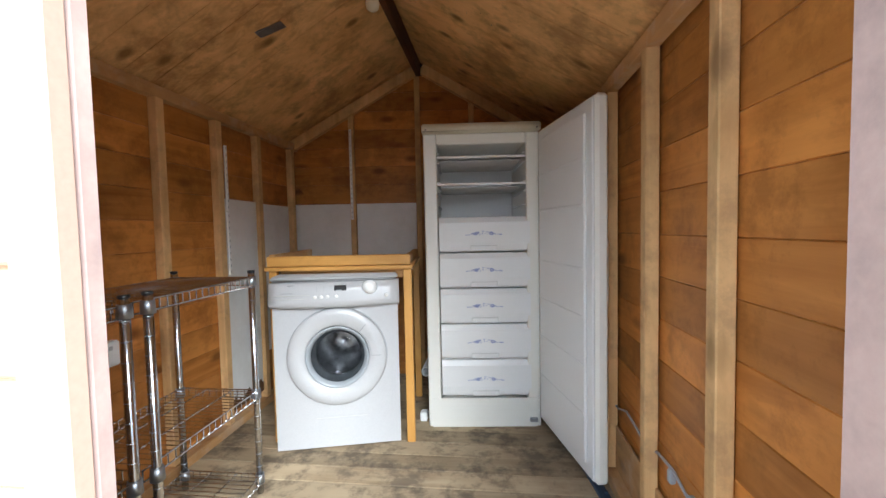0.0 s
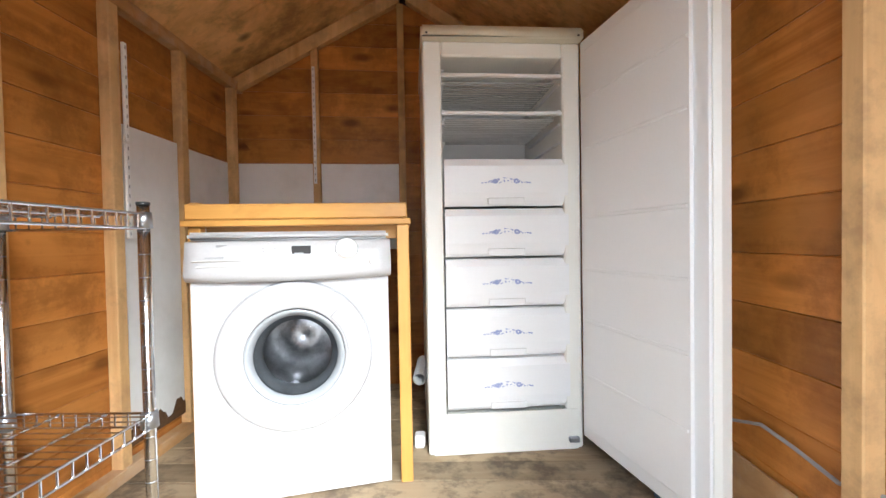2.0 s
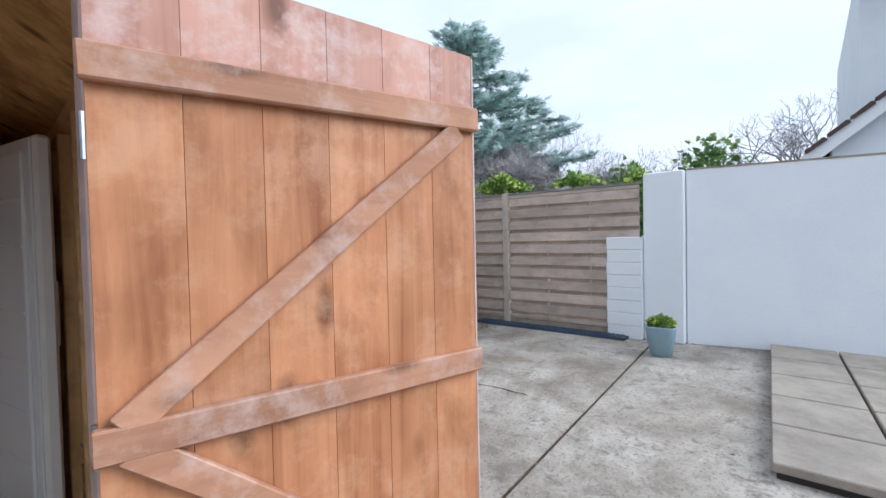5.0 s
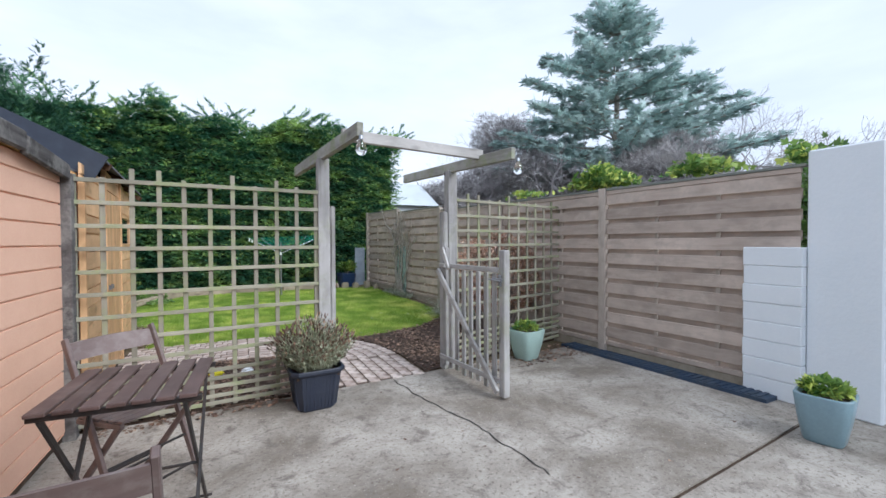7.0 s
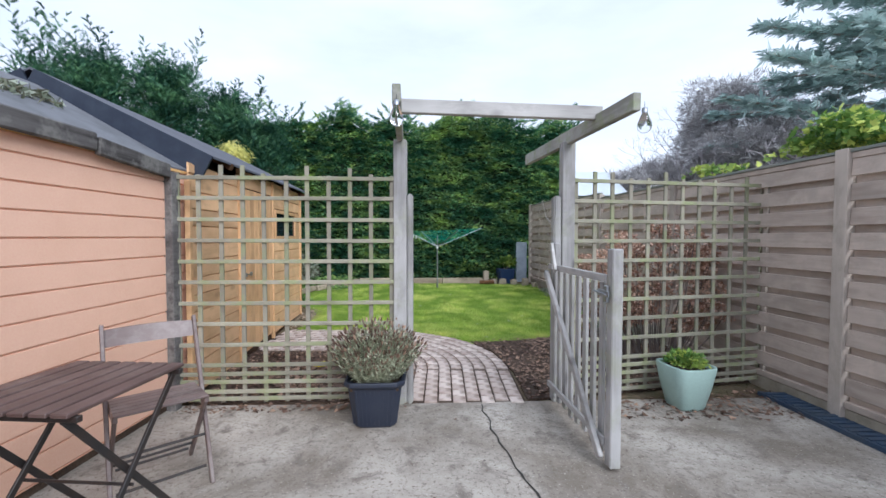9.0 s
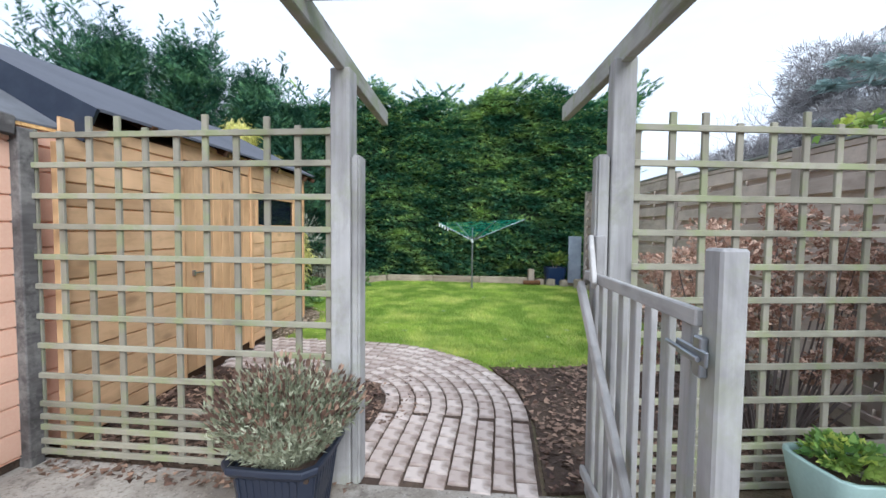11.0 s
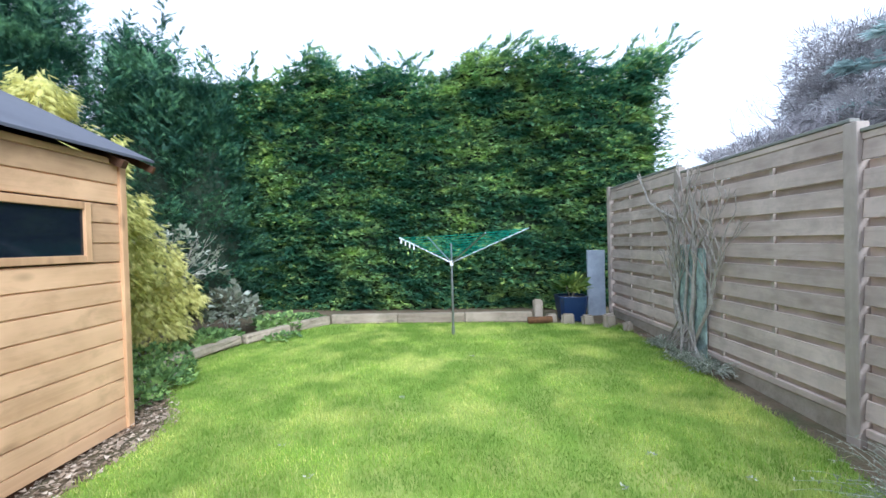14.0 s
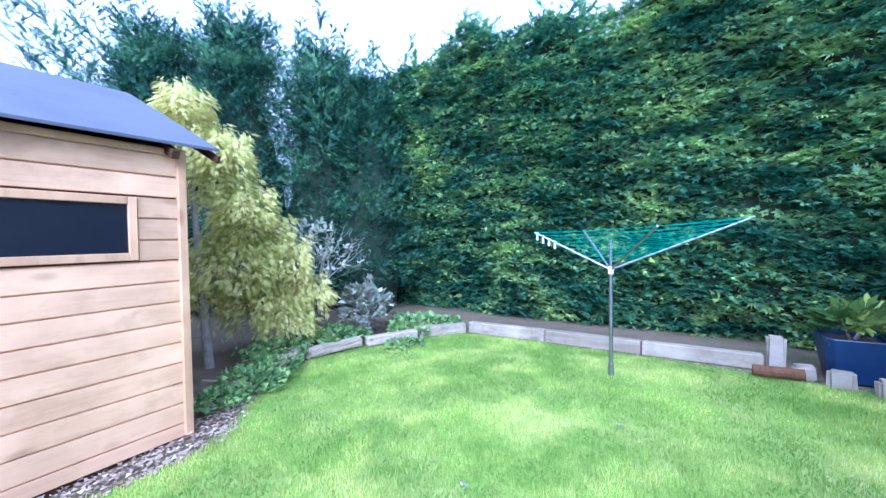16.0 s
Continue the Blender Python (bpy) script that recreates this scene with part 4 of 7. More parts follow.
s2part("gable", bm, "brownwood_y")
for y in (3.75, 4.6, 5.55, 6.36):
    bm = bmesh.new()
    bar(bm, (0.30, y, R2Z - (0.30 - R2X) * SL2 - 0.045), (0.755, y, R2Z - (0.755 - R2X) * SL2 - 0.035), 0.045, 0.055)
    s2part("rafter_end", bm, "brownwood_y")


# ---- washing machine ----
def washer():
    w = thing("washing_machine", "white front loading washing machine under the pine worktop", "washing machine", "", -0.658, 2.046, ZF, 14.6)
    W, H, D = 0.595, 0.845, 0.50
    bm = bmesh.new()
    ox, oz, x0, x1, z0, z1 = 0.298, H - 0.392, 0.003, W - 0.003, 0.006, H - 0.14
    turns = sorted([i * math.tau / 64 for i in range(64)] + [math.atan2(z - oz, x - ox) % math.tau for x in (x0, x1) for z in (z0, z1)])
    rings = [[], [], [], []]
    for a in turns:
        ca, sa = math.cos(a), math.sin(a)
        far = min(((x1 if ca > 0 else x0) - ox) / ca if abs(ca) > 1e-6 else 9, ((z1 if sa > 0 else z0) - oz) / sa if abs(sa) > 1e-6 else 9)
        rings[0].append(bm.verts.new((ox + 0.151 * ca, 0.03, oz + 0.151 * sa)))
        rings[1].append(bm.verts.new((ox + 0.151 * ca, 0.012, oz + 0.151 * sa)))
        rings[2].append(bm.verts.new((ox + far * ca, 0.012, oz + far * sa)))
        rings[3].append(bm.verts.new((ox + far * ca, D, oz + far * sa)))
    for a, c in zip(rings, rings[1:]):
        for k in range(len(turns)):
            j = (k + 1) % len(turns)
            bm.faces.new((a[k], a[j], c[j], c[k]))
    bm.faces.new(rings[3])
    bmesh.ops.recalc_face_normals(bm, faces=bm.faces)
    part("cabinet", bm, M["white_app"], w)
    bm = bmesh.new()
    box(bm, 0.006, W - 0.006, 0.02, D, H - 0.139, H - 0.028, 0.006)
    part("back_shell", bm, M["white_app"], w)
    bm = bmesh.new()
    box(bm, 0.0, W, -0.004, D + 0.01, H - 0.026, H, 0.008, 2)
    part("lid", bm, M["white_app"], w, "", True)
    # control panel, bowed forward at its foot
    bm = bmesh.new()
    prof = ((0.018, H - 0.027), (-0.004, H - 0.03), (-0.012, H - 0.07), (-0.022, H - 0.115), (-0.022, H - 0.130), (-0.010, H - 0.145), (0.014, H - 0.150), (0.018, H - 0.140))
    n = 12
    rows_ = []
    for i in range(n + 1):
        x = -0.004 + (W + 0.008) * i / n
        bow = 0.012 * (1 - (2 * i / n - 1) ** 2)
        rows_.append([bm.verts.new((x, y - (bow if y < 0.01 else 0), z - (0.006 * math.sin(math.pi * i / n) if z < H - 0.12 else 0))) for y, z in prof])
    for a, c in zip(rows_, rows_[1:]):
        for k in range(8):
            j = (k + 1) % 8
            bm.faces.new((a[k], c[k], c[j], a[j]))
    bm.faces.new(rows_[0])
    bm.faces.new(rows_[-1][::-1])
    bmesh.ops.recalc_face_normals(bm, faces=bm.faces)
    part("control_panel", bm, M["white_app"], w, "", True)
    for x0, x1, z in ((0.02, 0.185, H - 0.088), (0.03, 0.175, H - 0.105)):
        bm = bmesh.new()
        box(bm, x0, x1, -0.029, -0.021, z, z + 0.004, 0.001)
        part("drawer_grip", bm, M["ridge_line"], w, "moulded soap drawer grip")
    bm = bmesh.new()
    box(bm, 0.295, 0.352, -0.0245, -0.015, H - 0.072, H - 0.045, 0.002)
    part("display", bm, M["black"], w, "dark display window")
    bm = bmesh.new()
    box(bm, 0.303, 0.33, -0.0255, -0.0248, H - 0.07, H - 0.066)
    part("display_line", bm, M["grey_plastic"], w)
    bm = bmesh.new()
    turned(bm, [(0.034, 0.0), (0.034, 0.006), (0.031, 0.010), (0.028, 0.010), (0.027, 0.020), (0.024, 0.024), (0.0005, 0.024)], 32, (0.46, -0.018, H - 0.058), "y")
    part("dial", bm, M["white_plastic"], w, "round programme dial", True)
    bm = bmesh.new()
    turned(bm, [(0.0345, 0.0), (0.036, 0.003), (0.0345, 0.006)], 32, (0.46, -0.019, H - 0.058), "y")
    part("dial_ring", bm, M["grey_plastic"], w, "", True)
    for k in range(3):
        for j in range(4):
            bm = bmesh.new()
            box(bm, 0.212 + k * 0.033, 0.217 + k * 0.033, -0.0235, -0.018, H - 0.052 - j * 0.0095, H - 0.050 - j * 0.0095)
            part("indicator", bm, M["label_grey"], w)
    for x in (0.208, 0.236, 0.265, 0.305, 0.538):
        bm = bmesh.new()
        turned(bm, [(0.0095, 0.0), (0.0095, 0.005), (0.008, 0.007), (0.0005, 0.007)], 16, (x, -0.024, H - 0.098), "y")
        part("button", bm, M["white_plastic"], w, "", True)
    bm = bmesh.new()
    box(bm, 0.082, 0.112, -0.0135, -0.010, H - 0.046, H - 0.039)
    part("badge", bm, M["label_grey"], w, "small grey badge")
    bm = bmesh.new()
    box(bm, 0.055, 0.105, -0.0245, -0.020, H - 0.0775, H - 0.075)
    part("print", bm, M["label_grey"], w)
    # porthole door
    cx, cz = 0.298, H - 0.392
    d = holder("door", w, "round porthole door with grey ring")
    bm = bmesh.new()
    turned(bm, [(0.234, -0.004), (0.234, 0.010), (0.229, 0.016), (0.20, 0.019), (0.155, 0.018), (0.150, 0.010), (0.150, 0.0)], 72, (cx, 0.006, cz), "y")
    part("door_rim", bm, M["white_app"], d, "", True)
    bm = bmesh.new()
    turned(bm, [(0.2385, 0.0), (0.2385, 0.0025), (0.2355, 0.0025), (0.2355, 0.0)], 72, (cx, 0.0118, cz), "y")
    part("seam", bm, M["label_grey"], d, "thin dark seam")
    bm = bmesh.new()
    turned(bm, [(0.1495, 0.018), (0.147, 0.021), (0.139, 0.016), (0.130, 0.004), (0.127, -0.006)], 64, (cx, 0.006, cz), "y")
    part("grey_ring", bm, M["grey_plastic"], d, "", True)
    bm = bmesh.new()
    turned(bm, [(0.1269, -0.005), (0.112, -0.03), (0.106, -0.055), (0.112, -0.075), (0.15, -0.08)], 64, (cx, 0.006, cz), "y")
    part("seal", bm, M["rubber"], d, "grey rubber door seal", True)
    bm = bmesh.new()
    turned(bm, [(0.1268, -0.004), (0.120, 0.006), (0.098, 0.014), (0.06, 0.020), (0.03, 0.0225), (0.0005, 0.0232)], 64, (cx, 0.006, cz), "y")
    part("porthole_glass", bm, M["porthole_thin"], d, "bulging clear glass", True)
    bm = bmesh.new()
    a0 = math.radians(48)
    for r0, r1, t0, t1 in ((0.160, 0.205, a0 - 0.012, a0 + 0.012), (0.160, 0.205, -0.012, 0.004)):
        v = []
        for r, tt in ((r0, t0), (r1, t0), (r1, t1), (r0, t1)):
            v.append(bm.verts.new((cx + r * math.cos(tt), -0.0135, cz + r * math.sin(tt))))
        bm.faces.new(v)
    pv = None
    for i in range(17):
        tt = a0 * i / 16
        v = [bm.verts.new((cx + r * math.cos(tt), -0.0135, cz + r * math.sin(tt))) for r in (0.159, 0.162)]
        if pv:
            bm.faces.new((pv[0], pv[1], v[1], v[0]))
        pv = v
    part("handle_line", bm, M["label_grey"], d, "outline of the moulded handle")
    bm = bmesh.new()
    turned(bm, [(0.150, -0.03), (0.20, -0.06), (0.225, -0.10), (0.225, -0.30), (0.19, -0.31), (0.15, -0.285), (0.11, -0.31), (0.06, -0.285), (0.0005, -0.30)], 48, (cx, 0.006, cz), "y")
    part("drum", bm, M["steel"], w, "steel drum", True)
    for k in range(3):
        a = k * math.tau / 3 + 4.5
        bm = bmesh.new()
        p = Vector((cx + 0.20 * math.cos(a), 0.12, cz + 0.20 * math.sin(a)))
        q = Vector((cx + 0.20 * math.cos(a), 0.36, cz + 0.20 * math.sin(a)))
        rod(bm, p, q, 0.03, 8, 0.02)
        part("paddle", bm, M["steel"], w, "", True)
    bm = bmesh.new()
    box(bm, 0.19, 0.43, 0.009, 0.0115, 0.15, 0.152)
    part("filter_seam", bm, M["ridge_line"], w)
    bm = bmesh.new()
    box(bm, 0.19, 0.225, 0.0085, 0.0116, H - 0.155, H - 0.151)
    part("rust_mark", bm, M["rot"], w, "small rust mark")
    return w


m, t, b = material("thin clear glass", 0.02)
b.inputs["Base Color"].default_value = (0.75, 0.8, 0.84, 1)
tr = t.nodes.new("ShaderNodeBsdfTransparent")
tr.inputs[0].default_value = (0.84, 0.87, 0.90, 1)
gl = t.nodes.new("ShaderNodeBsdfGlossy")
gl.inputs["Roughness"].default_value = 0.04
fr = t.nodes.new("ShaderNodeFresnel")
fr.inputs[0].default_value = 1.12
mx = t.nodes.new("ShaderNodeMixShader")
t.links.new(fr.outputs[0], mx.inputs[0])
t.links.new(tr.outputs[0], mx.inputs[1])
t.links.new(gl.outputs[0], mx.inputs[2])
t.links.new(mx.outputs[0], t.nodes["Material Output"].inputs[0])
M["porthole_thin"] = m
washer()

# ---- worktop over the washer ----
wt_ = thing("worktop", "varnished pine worktop frame over the washing machine", "worktop", "", -0.716, 2.125, 0, 6.5)
WW = 0.70
bm = bmesh.new()
box(bm, 0.0, WW, 0.0, 0.03, 0.972, 1.022, 0.004)
part("front_lip", bm, M["worktop"], wt_)
bm = bmesh.new()
box(bm, -0.01, WW + 0.012, -0.006, 0.62, 0.950, 0.970, 0.003)
part("shelf_board", bm, M["worktop"], wt_)
for x0, x1 in ((0.0, 0.03), (WW - 0.03, WW)):
    bm = bmesh.new()
    box(bm, x0, x1, 0.031, 0.60, 0.971, 1.018 if x0 else 1.03, 0.004)
    part("side_lip", bm, M["stud_y"], wt_)
for x0, y0 in ((WW - 0.035, 0.0), (WW - 0.03, 0.55), (0.0, 0.02)):
    bm = bmesh.new()
    box(bm, x0, x0 + 0.04, y0, y0 + 0.035, ZF, 0.949, 0.003)
    part("leg", bm, M["worktop_z"], wt_)
bm = bmesh.new()
box(bm, 0.04, WW - 0.036, 0.06, 0.09, 0.905, 0.949)
part("rail", bm, M["stud_x"], wt_)
bm = bmesh.new()
for k in range(9):
    a, c = 0.30 + 0.025 * k, 0.30 + 0.025 * (k + 1)
    rod(bm, (a, 0.10 + 0.02 * math.sin(k * 1.7), 0.942 - 0.003 * (k % 3)), (c, 0.10 + 0.02 * math.sin((k + 1) * 1.7), 0.942 - 0.003 * ((k + 1) % 3)), 0.006, 6)
hose0 = thing("cable", "tangled black cable on top of the washing machine", "cable", "", -0.716, 2.125, 0, 6.5)
part("lead", bm, M["black"], hose0, kind="stuff")

# ---- freezer ----


def freezer():
    f = thing("upright_freezer", "white upright freezer standing open with five drawers", "freezer", "", 0.030, 2.367, ZF, 5.0)
    W, H, D = 0.595, 1.545, 0.58
    for n, (x0, x1, z0, z1) in (("side", (0, 0.068, 0.0, H)), ("side", (W - 0.068, W, 0.0, H)), ("top", (0.0682, W - 0.0682, H - 0.055, H)), ("plinth", (0.0682, W - 0.0682, 0.0, 0.145))):
        bm = bmesh.new()
        box(bm, x0, x1, 0.0, D, z0, z1, 0.006)
        part(n, bm, M["cream_app"], f)
    bm = bmesh.new()
    box(bm, 0.069, W - 0.069, D - 0.06, D - 0.001, 0.146, H - 0.056)
    part("back", bm, M["white_plastic"], f)
    bm = bmesh.new()
    box(bm, -0.006, W + 0.006, -0.03, D, H + 0.001, H + 0.046, 0.007, 2)
    part("top_panel", bm, M["cream_cap"], f, "yellowed plastic top panel", True)
    for x in (0.012, W - 0.02):
        bm = bmesh.new()
        box(bm, x, x + 0.008, -0.032, -0.0302, H + 0.012, H + 0.017)
        part("screw", bm, M["black"], f)
    bm = bmesh.new()
    box(bm, 0.02, W - 0.02, -0.004, -0.0005, 0.0, 0.155, 0.001)
    part("kick_panel", bm, M["cream_app"], f)
    # evaporator shelves
    for zz, nm in ((1.425, 16), (1.285, 16)):
        bm = bmesh.new()
        rod(bm, (0.07, 0.03, zz), (W - 0.07, 0.03, zz), 0.0045, 8)
        rod(bm, (0.07, 0.45, zz - 0.005), (W - 0.07, 0.45, zz - 0.005), 0.0045, 8)
        for k in range(nm):
            y = 0.05 + 0.40 * k / (nm - 1)
            rod(bm, (0.085, y, zz - 0.014), (W - 0.085, y, zz - 0.014), 0.003, 6)
            if k % 2 == 0 and k + 1 < nm:
                rod(bm, (W - 0.085, y, zz - 0.014), (W - 0.085, y + 0.4 / (nm - 1), zz - 0.014), 0.003, 6)
            elif k + 1 < nm:
                rod(bm, (0.085, y, zz - 0.014), (0.085, y + 0.4 / (nm - 1), zz - 0.014), 0.003, 6)
        part("evaporator", bm, M["grey_shelf"], f, "wire evaporator shelf", kind="stuff")
        bm = bmesh.new()
        box(bm, 0.069, W - 0.069, 0.006, 0.022, zz - 0.006, zz + 0.006, 0.002)
        part("shelf_edge", bm, M["white_plastic"], f)
    for k, z in enumerate((1.45, 1.40, 1.30, 1.25, 1.18)):
        for x in (0.069, W - 0.081):
            bm = bmesh.new()
            box(bm, x, x + 0.012, 0.02, 0.42, z - 0.008, z, 0.002)
            part("runner", bm, M["white_plastic"], f)
    zs = ((0.935, 1.115), (0.745, 0.928), (0.556, 0.738), (0.366, 0.549), (0.165, 0.359))
    for z0, z1 in zs:
        d = holder("drawer", f, "white freezer drawer with a blue printed motif")
        bm = bmesh.new()
        prof = ((0.012, z0), (0.004, z0 + 0.012), (-0.002, z0 + 0.05), (-0.002, z1 - 0.03), (0.012, z1 - 0.004), (0.03, z1), (0.03, z0))
        a = [bm.verts.new((0.074, y, z)) for y, z in prof]
        c = [bm.verts.new((W - 0.050, y, z)) for y, z in prof]
        for i in range(7):
            j = (i + 1) % 7
            bm.faces.new((a[i], c[i], c[j], a[j]))
        bm.faces.new(a)
        bm.faces.new(c[::-1])
        bmesh.ops.recalc_face_normals(bm, faces=bm.faces)
        part("front", bm, M["white_plastic"], d)
        bm = bmesh.new()
        box(bm, 0.085, W - 0.085, 0.031, 0.42, z0 + 0.004, z1 - 0.02)
        part("bin", bm, M["white_plastic"], d)
        bm = bmesh.new()
        box(bm, 0.235, 0.375, -0.006, 0.004, z0 + 0.003, z0 + 0.03, 0.003)
        part("grip", bm, M["white_plastic"], d)
        # Thin grey strip paints a shadow line along the grip's upper edge.
        bm = bmesh.new()
        box(bm, 0.237, 0.373, -0.0068, -0.0062, z0 + 0.0285, z0 + 0.0300)
        part("grip_shadow", bm, M["ridge_line"], d)
        # printed sprig: blossoms, a central hump and trailing leaves
        bm = bmesh.new()
        rg = random.Random(5)
        zc = z0 + 0.088
        for i in range(58):
            u = rg.uniform(-1, 1)
            h = 0.026 * max(0.0, 1 - abs(u) ** 0.8) * rg.random() - 0.002
            x = 0.305 + u * 0.092
            r = rg.uniform(0.0018, 0.0042)
            tt = rg.uniform(0, 6.28)
            bm.faces.new([bm.verts.new((x + r * math.cos(tt + q * math.tau / 5), -0.0028, zc + h + r * 0.8 * math.sin(tt + q * math.tau / 5))) for q in range(5)])
        for x in (0.265, 0.345):
            for i in range(9):
                tt = i * math.tau / 8
                r = 0.0042
                cx_, cz_ = x + 0.007 * math.cos(tt), zc + 0.004 + 0.006 * math.sin(tt)
                bm.faces.new([bm.verts.new((cx_ + r * math.cos(q * math.tau / 5), -0.0031, cz_ + r * math.sin(q * math.tau / 5))) for q in range(5)])
        part("motif", bm, M["blueprint"], d, "small blue printed flower sprig", kind="stuff")
    bm = bmesh.new()
    box(bm, 0.535, 0.575, -0.02, 0.0, 0.03, 0.05, 0.003)
    part("hinge", bm, M["galv"], f)
    for x in (0.03, W - 0.06):
        bm = bmesh.new()
        rod(bm, (x, 0.03, -0.004), (x, 0.03, 0.0), 0.015, 10)
        part("foot", bm, M["black"], f)
    # open door: its own axes, swung out
    c, s = math.cos(radians(-81)), math.sin(radians(-81))

    def sw(x, y, z):
        return (W - 0.0 + x * c - y * s, -0.006 + x * s + y * c, z)

    dd = holder("door", f, "freezer door standing wide open")

    def dbox(name, x0, x1, y0, y1, z0, z1, mat, bev=0.004):
        bm = bmesh.new()
        box(bm, x0, x1, y0, y1, z0, z1, bev)
        for v in bm.verts:
            v.co = Vector(sw(*v.co))
        bmesh.ops.recalc_face_normals(bm, faces=bm.faces)
        part(name, bm, M[mat], dd)

    DW_ = 0.585
    dbox("shell", 0.0, DW_, 0.0, 0.052, 0.045, 1.55, "cream_app", 0.012)
    dbox("gasket", 0.012, DW_ - 0.012, -0.010, 0.0, 0.058, 1.537, "white_plastic", 0.004)
    dbox("liner", 0.05, DW_ - 0.055, -0.022, -0.0102, 0.11, 1.49, "white_plastic", 0.008)
    for z in (0.30, 0.50, 0.69, 0.88, 1.13, 1.31):
        dbox("liner_ridge", 0.058, DW_ - 0.065, -0.0265, -0.0222, z, z + 0.012, "white_plastic", 0.002)
    dbox("handle", DW_ - 0.05, DW_ - 0.02, 0.052, 0.062, 0.75, 1.0, "cream_cap", 0.004)
    return f


M["grey_shelf"] = paint("white coated wire", (0.52, 0.53, 0.53), (0.40, 0.41, 0.41), 8, 0.4, 0.05, 0.5, 50)
freezer()

# ---- wire racks ----


def rack(label, x0, x1, y0, y1, tiers, posts):
    r = thing("wire_rack", label, "shelf rack", "chrome wire racks")
    for x, y in posts:
        p = holder("post", r)
        bm = bmesh.new()
        rod(bm, (x, y, ZF), (x, y, 0.985), 0.0125, 16)
        part("tube", bm, M["chrome"], p, "", True)
        bm = bmesh.new()
        turned(bm, [(0.0128, 0.0), (0.0138, 0.002), (0.0138, 0.008), (0.0005, 0.009)], 16, (x, y, 0.984))
        part("cap", bm, M["black"], p, "", True)
        bm = bmesh.new()
        for k in range(16):
            turned(bm, [(0.01255, 0.0), (0.0131, 0.001), (0.01255, 0.002)], 12, (x, y, ZF + 0.06 + k * 0.052))
        part("groove", bm, M["galv"], p, kind="stuff")
        for z in tiers:
            bm = bmesh.new()
            turned(bm, [(0.013, -0.022), (0.0185, -0.022), (0.0165, 0.014), (0.013, 0.014)], 16, (x, y, z))
            part("collar", bm, M["galv"], p, "", True)
    for z in tiers:
        t_ = holder("shelf", r, "chrome wire shelf with zigzag edge")
        bm = bmesh.new()
        for xa, ya, xb, yb in ((x0, y0, x0, y1), (x1, y0, x1, y1), (x0, y0, x1, y0), (x0, y1, x1, y1)):
            for zz in (z + 0.010, z - 0.022):
                rail = bmesh.new()
                rod(rail, (xa, ya, zz), (xb, yb, zz), 0.003, 6)
                part("edge_rail", rail, M["chrome"], t_)
            L = math.hypot(xb - xa, yb - ya)
            n = max(2, int(L / 0.028))
            for k in range(n + 1):
                u = k / n
                x, y = xa + (xb - xa) * u, ya + (yb - ya) * u
                rod(bm, (x, y, z - 0.022), (x, y, z + 0.010), 0.0022, 5)
        part("edge_lattice", bm, M["chrome"], t_, kind="stuff")
        n = int((y1 - y0) / 0.024)
        for k in range(1, n):
            y = y0 + (y1 - y0) * k / n
            bm = bmesh.new()
            rod(bm, (x0, y, z + 0.012), (x1, y, z + 0.012), 0.0017, 5)
            part("deck_wire", bm, M["chrome"], t_)
        for k in range(1, 3):
            x = x0 + (x1 - x0) * k / 3
            bm = bmesh.new()
            rod(bm, (x, y0, z + 0.006), (x, y1, z + 0.006), 0.0030, 6)
            part("cross_wire", bm, M["chrome"], t_)
    return r


rack("chrome wire shelf rack with three shelves beside the shed wall", -0.90, -0.565, 1.22, 1.77, (0.955, 0.50, 0.15), ((-0.565 - 0.01, 1.77), (-0.90, 1.76), (-0.535, 1.235), (-0.88, 1.235)))
rack("chrome wire shelf rack standing close against another", -0.93, -0.545, 0.80, 1.165, (0.955, 0.50, 0.15), ((-0.545, 1.175), (-0.93, 1.175), (-0.56, 0.80), (-0.93, 0.80)))

# ---- boards, strips and fittings in the shed ----


def board_on(label, pts, y_or_back, name="wall_board"):
    w = thing(name, label, "panel", "white wall boards")
    w["kind"] = "structure"
    bm = bmesh.new()
    box(bm, *pts, 0.002)
    part("board", bm, M["whiteboard"], w)
    return w


b1 = board_on("white faced board with a rotten lower edge", (LX + 0.012, LX + 0.022, 2.262, 2.575, 0.19, 1.325), None)
bm = bmesh.new()
rg = random.Random(9)
prev = None
for k in range(24):
    y = 2.262 + 0.313 * k / 23
    top_, bot = 0.215 + 0.03 * rg.random() + 0.02 * math.sin(k * 0.7), 0.175
    v = [bm.verts.new((LX + 0.0235, y, bot)), bm.verts.new((LX + 0.0235, y, top_))]
    if prev:
        bm.faces.new((prev[0], v[0], v[1], prev[1]))
    prev = v
part("rotten_edge", bm, M["rot"], b1, "brown rotten edge")
board_on("white faced board between the studs", (LX + 0.012, LX + 0.022, 2.63, 2.97, 0.40, 1.318), None)
for sa, sb in ((0.02, 0.42), (0.462, 0.893)):
    w = thing("wall_board", "white faced board above the worktop", "panel", "white wall boards")
    w["kind"] = "structure"
    bm = bmesh.new()
    zt_ = 1.335
    bar(bm, on_back((sa + sb) / 2, 0.008, 0.85), on_back((sa + sb) / 2, 0.008, zt_), sb - sa, 0.01, up=(BN.x, BN.y, 0), bev=0.001)
    part("board", bm, M["whiteboard"], w)


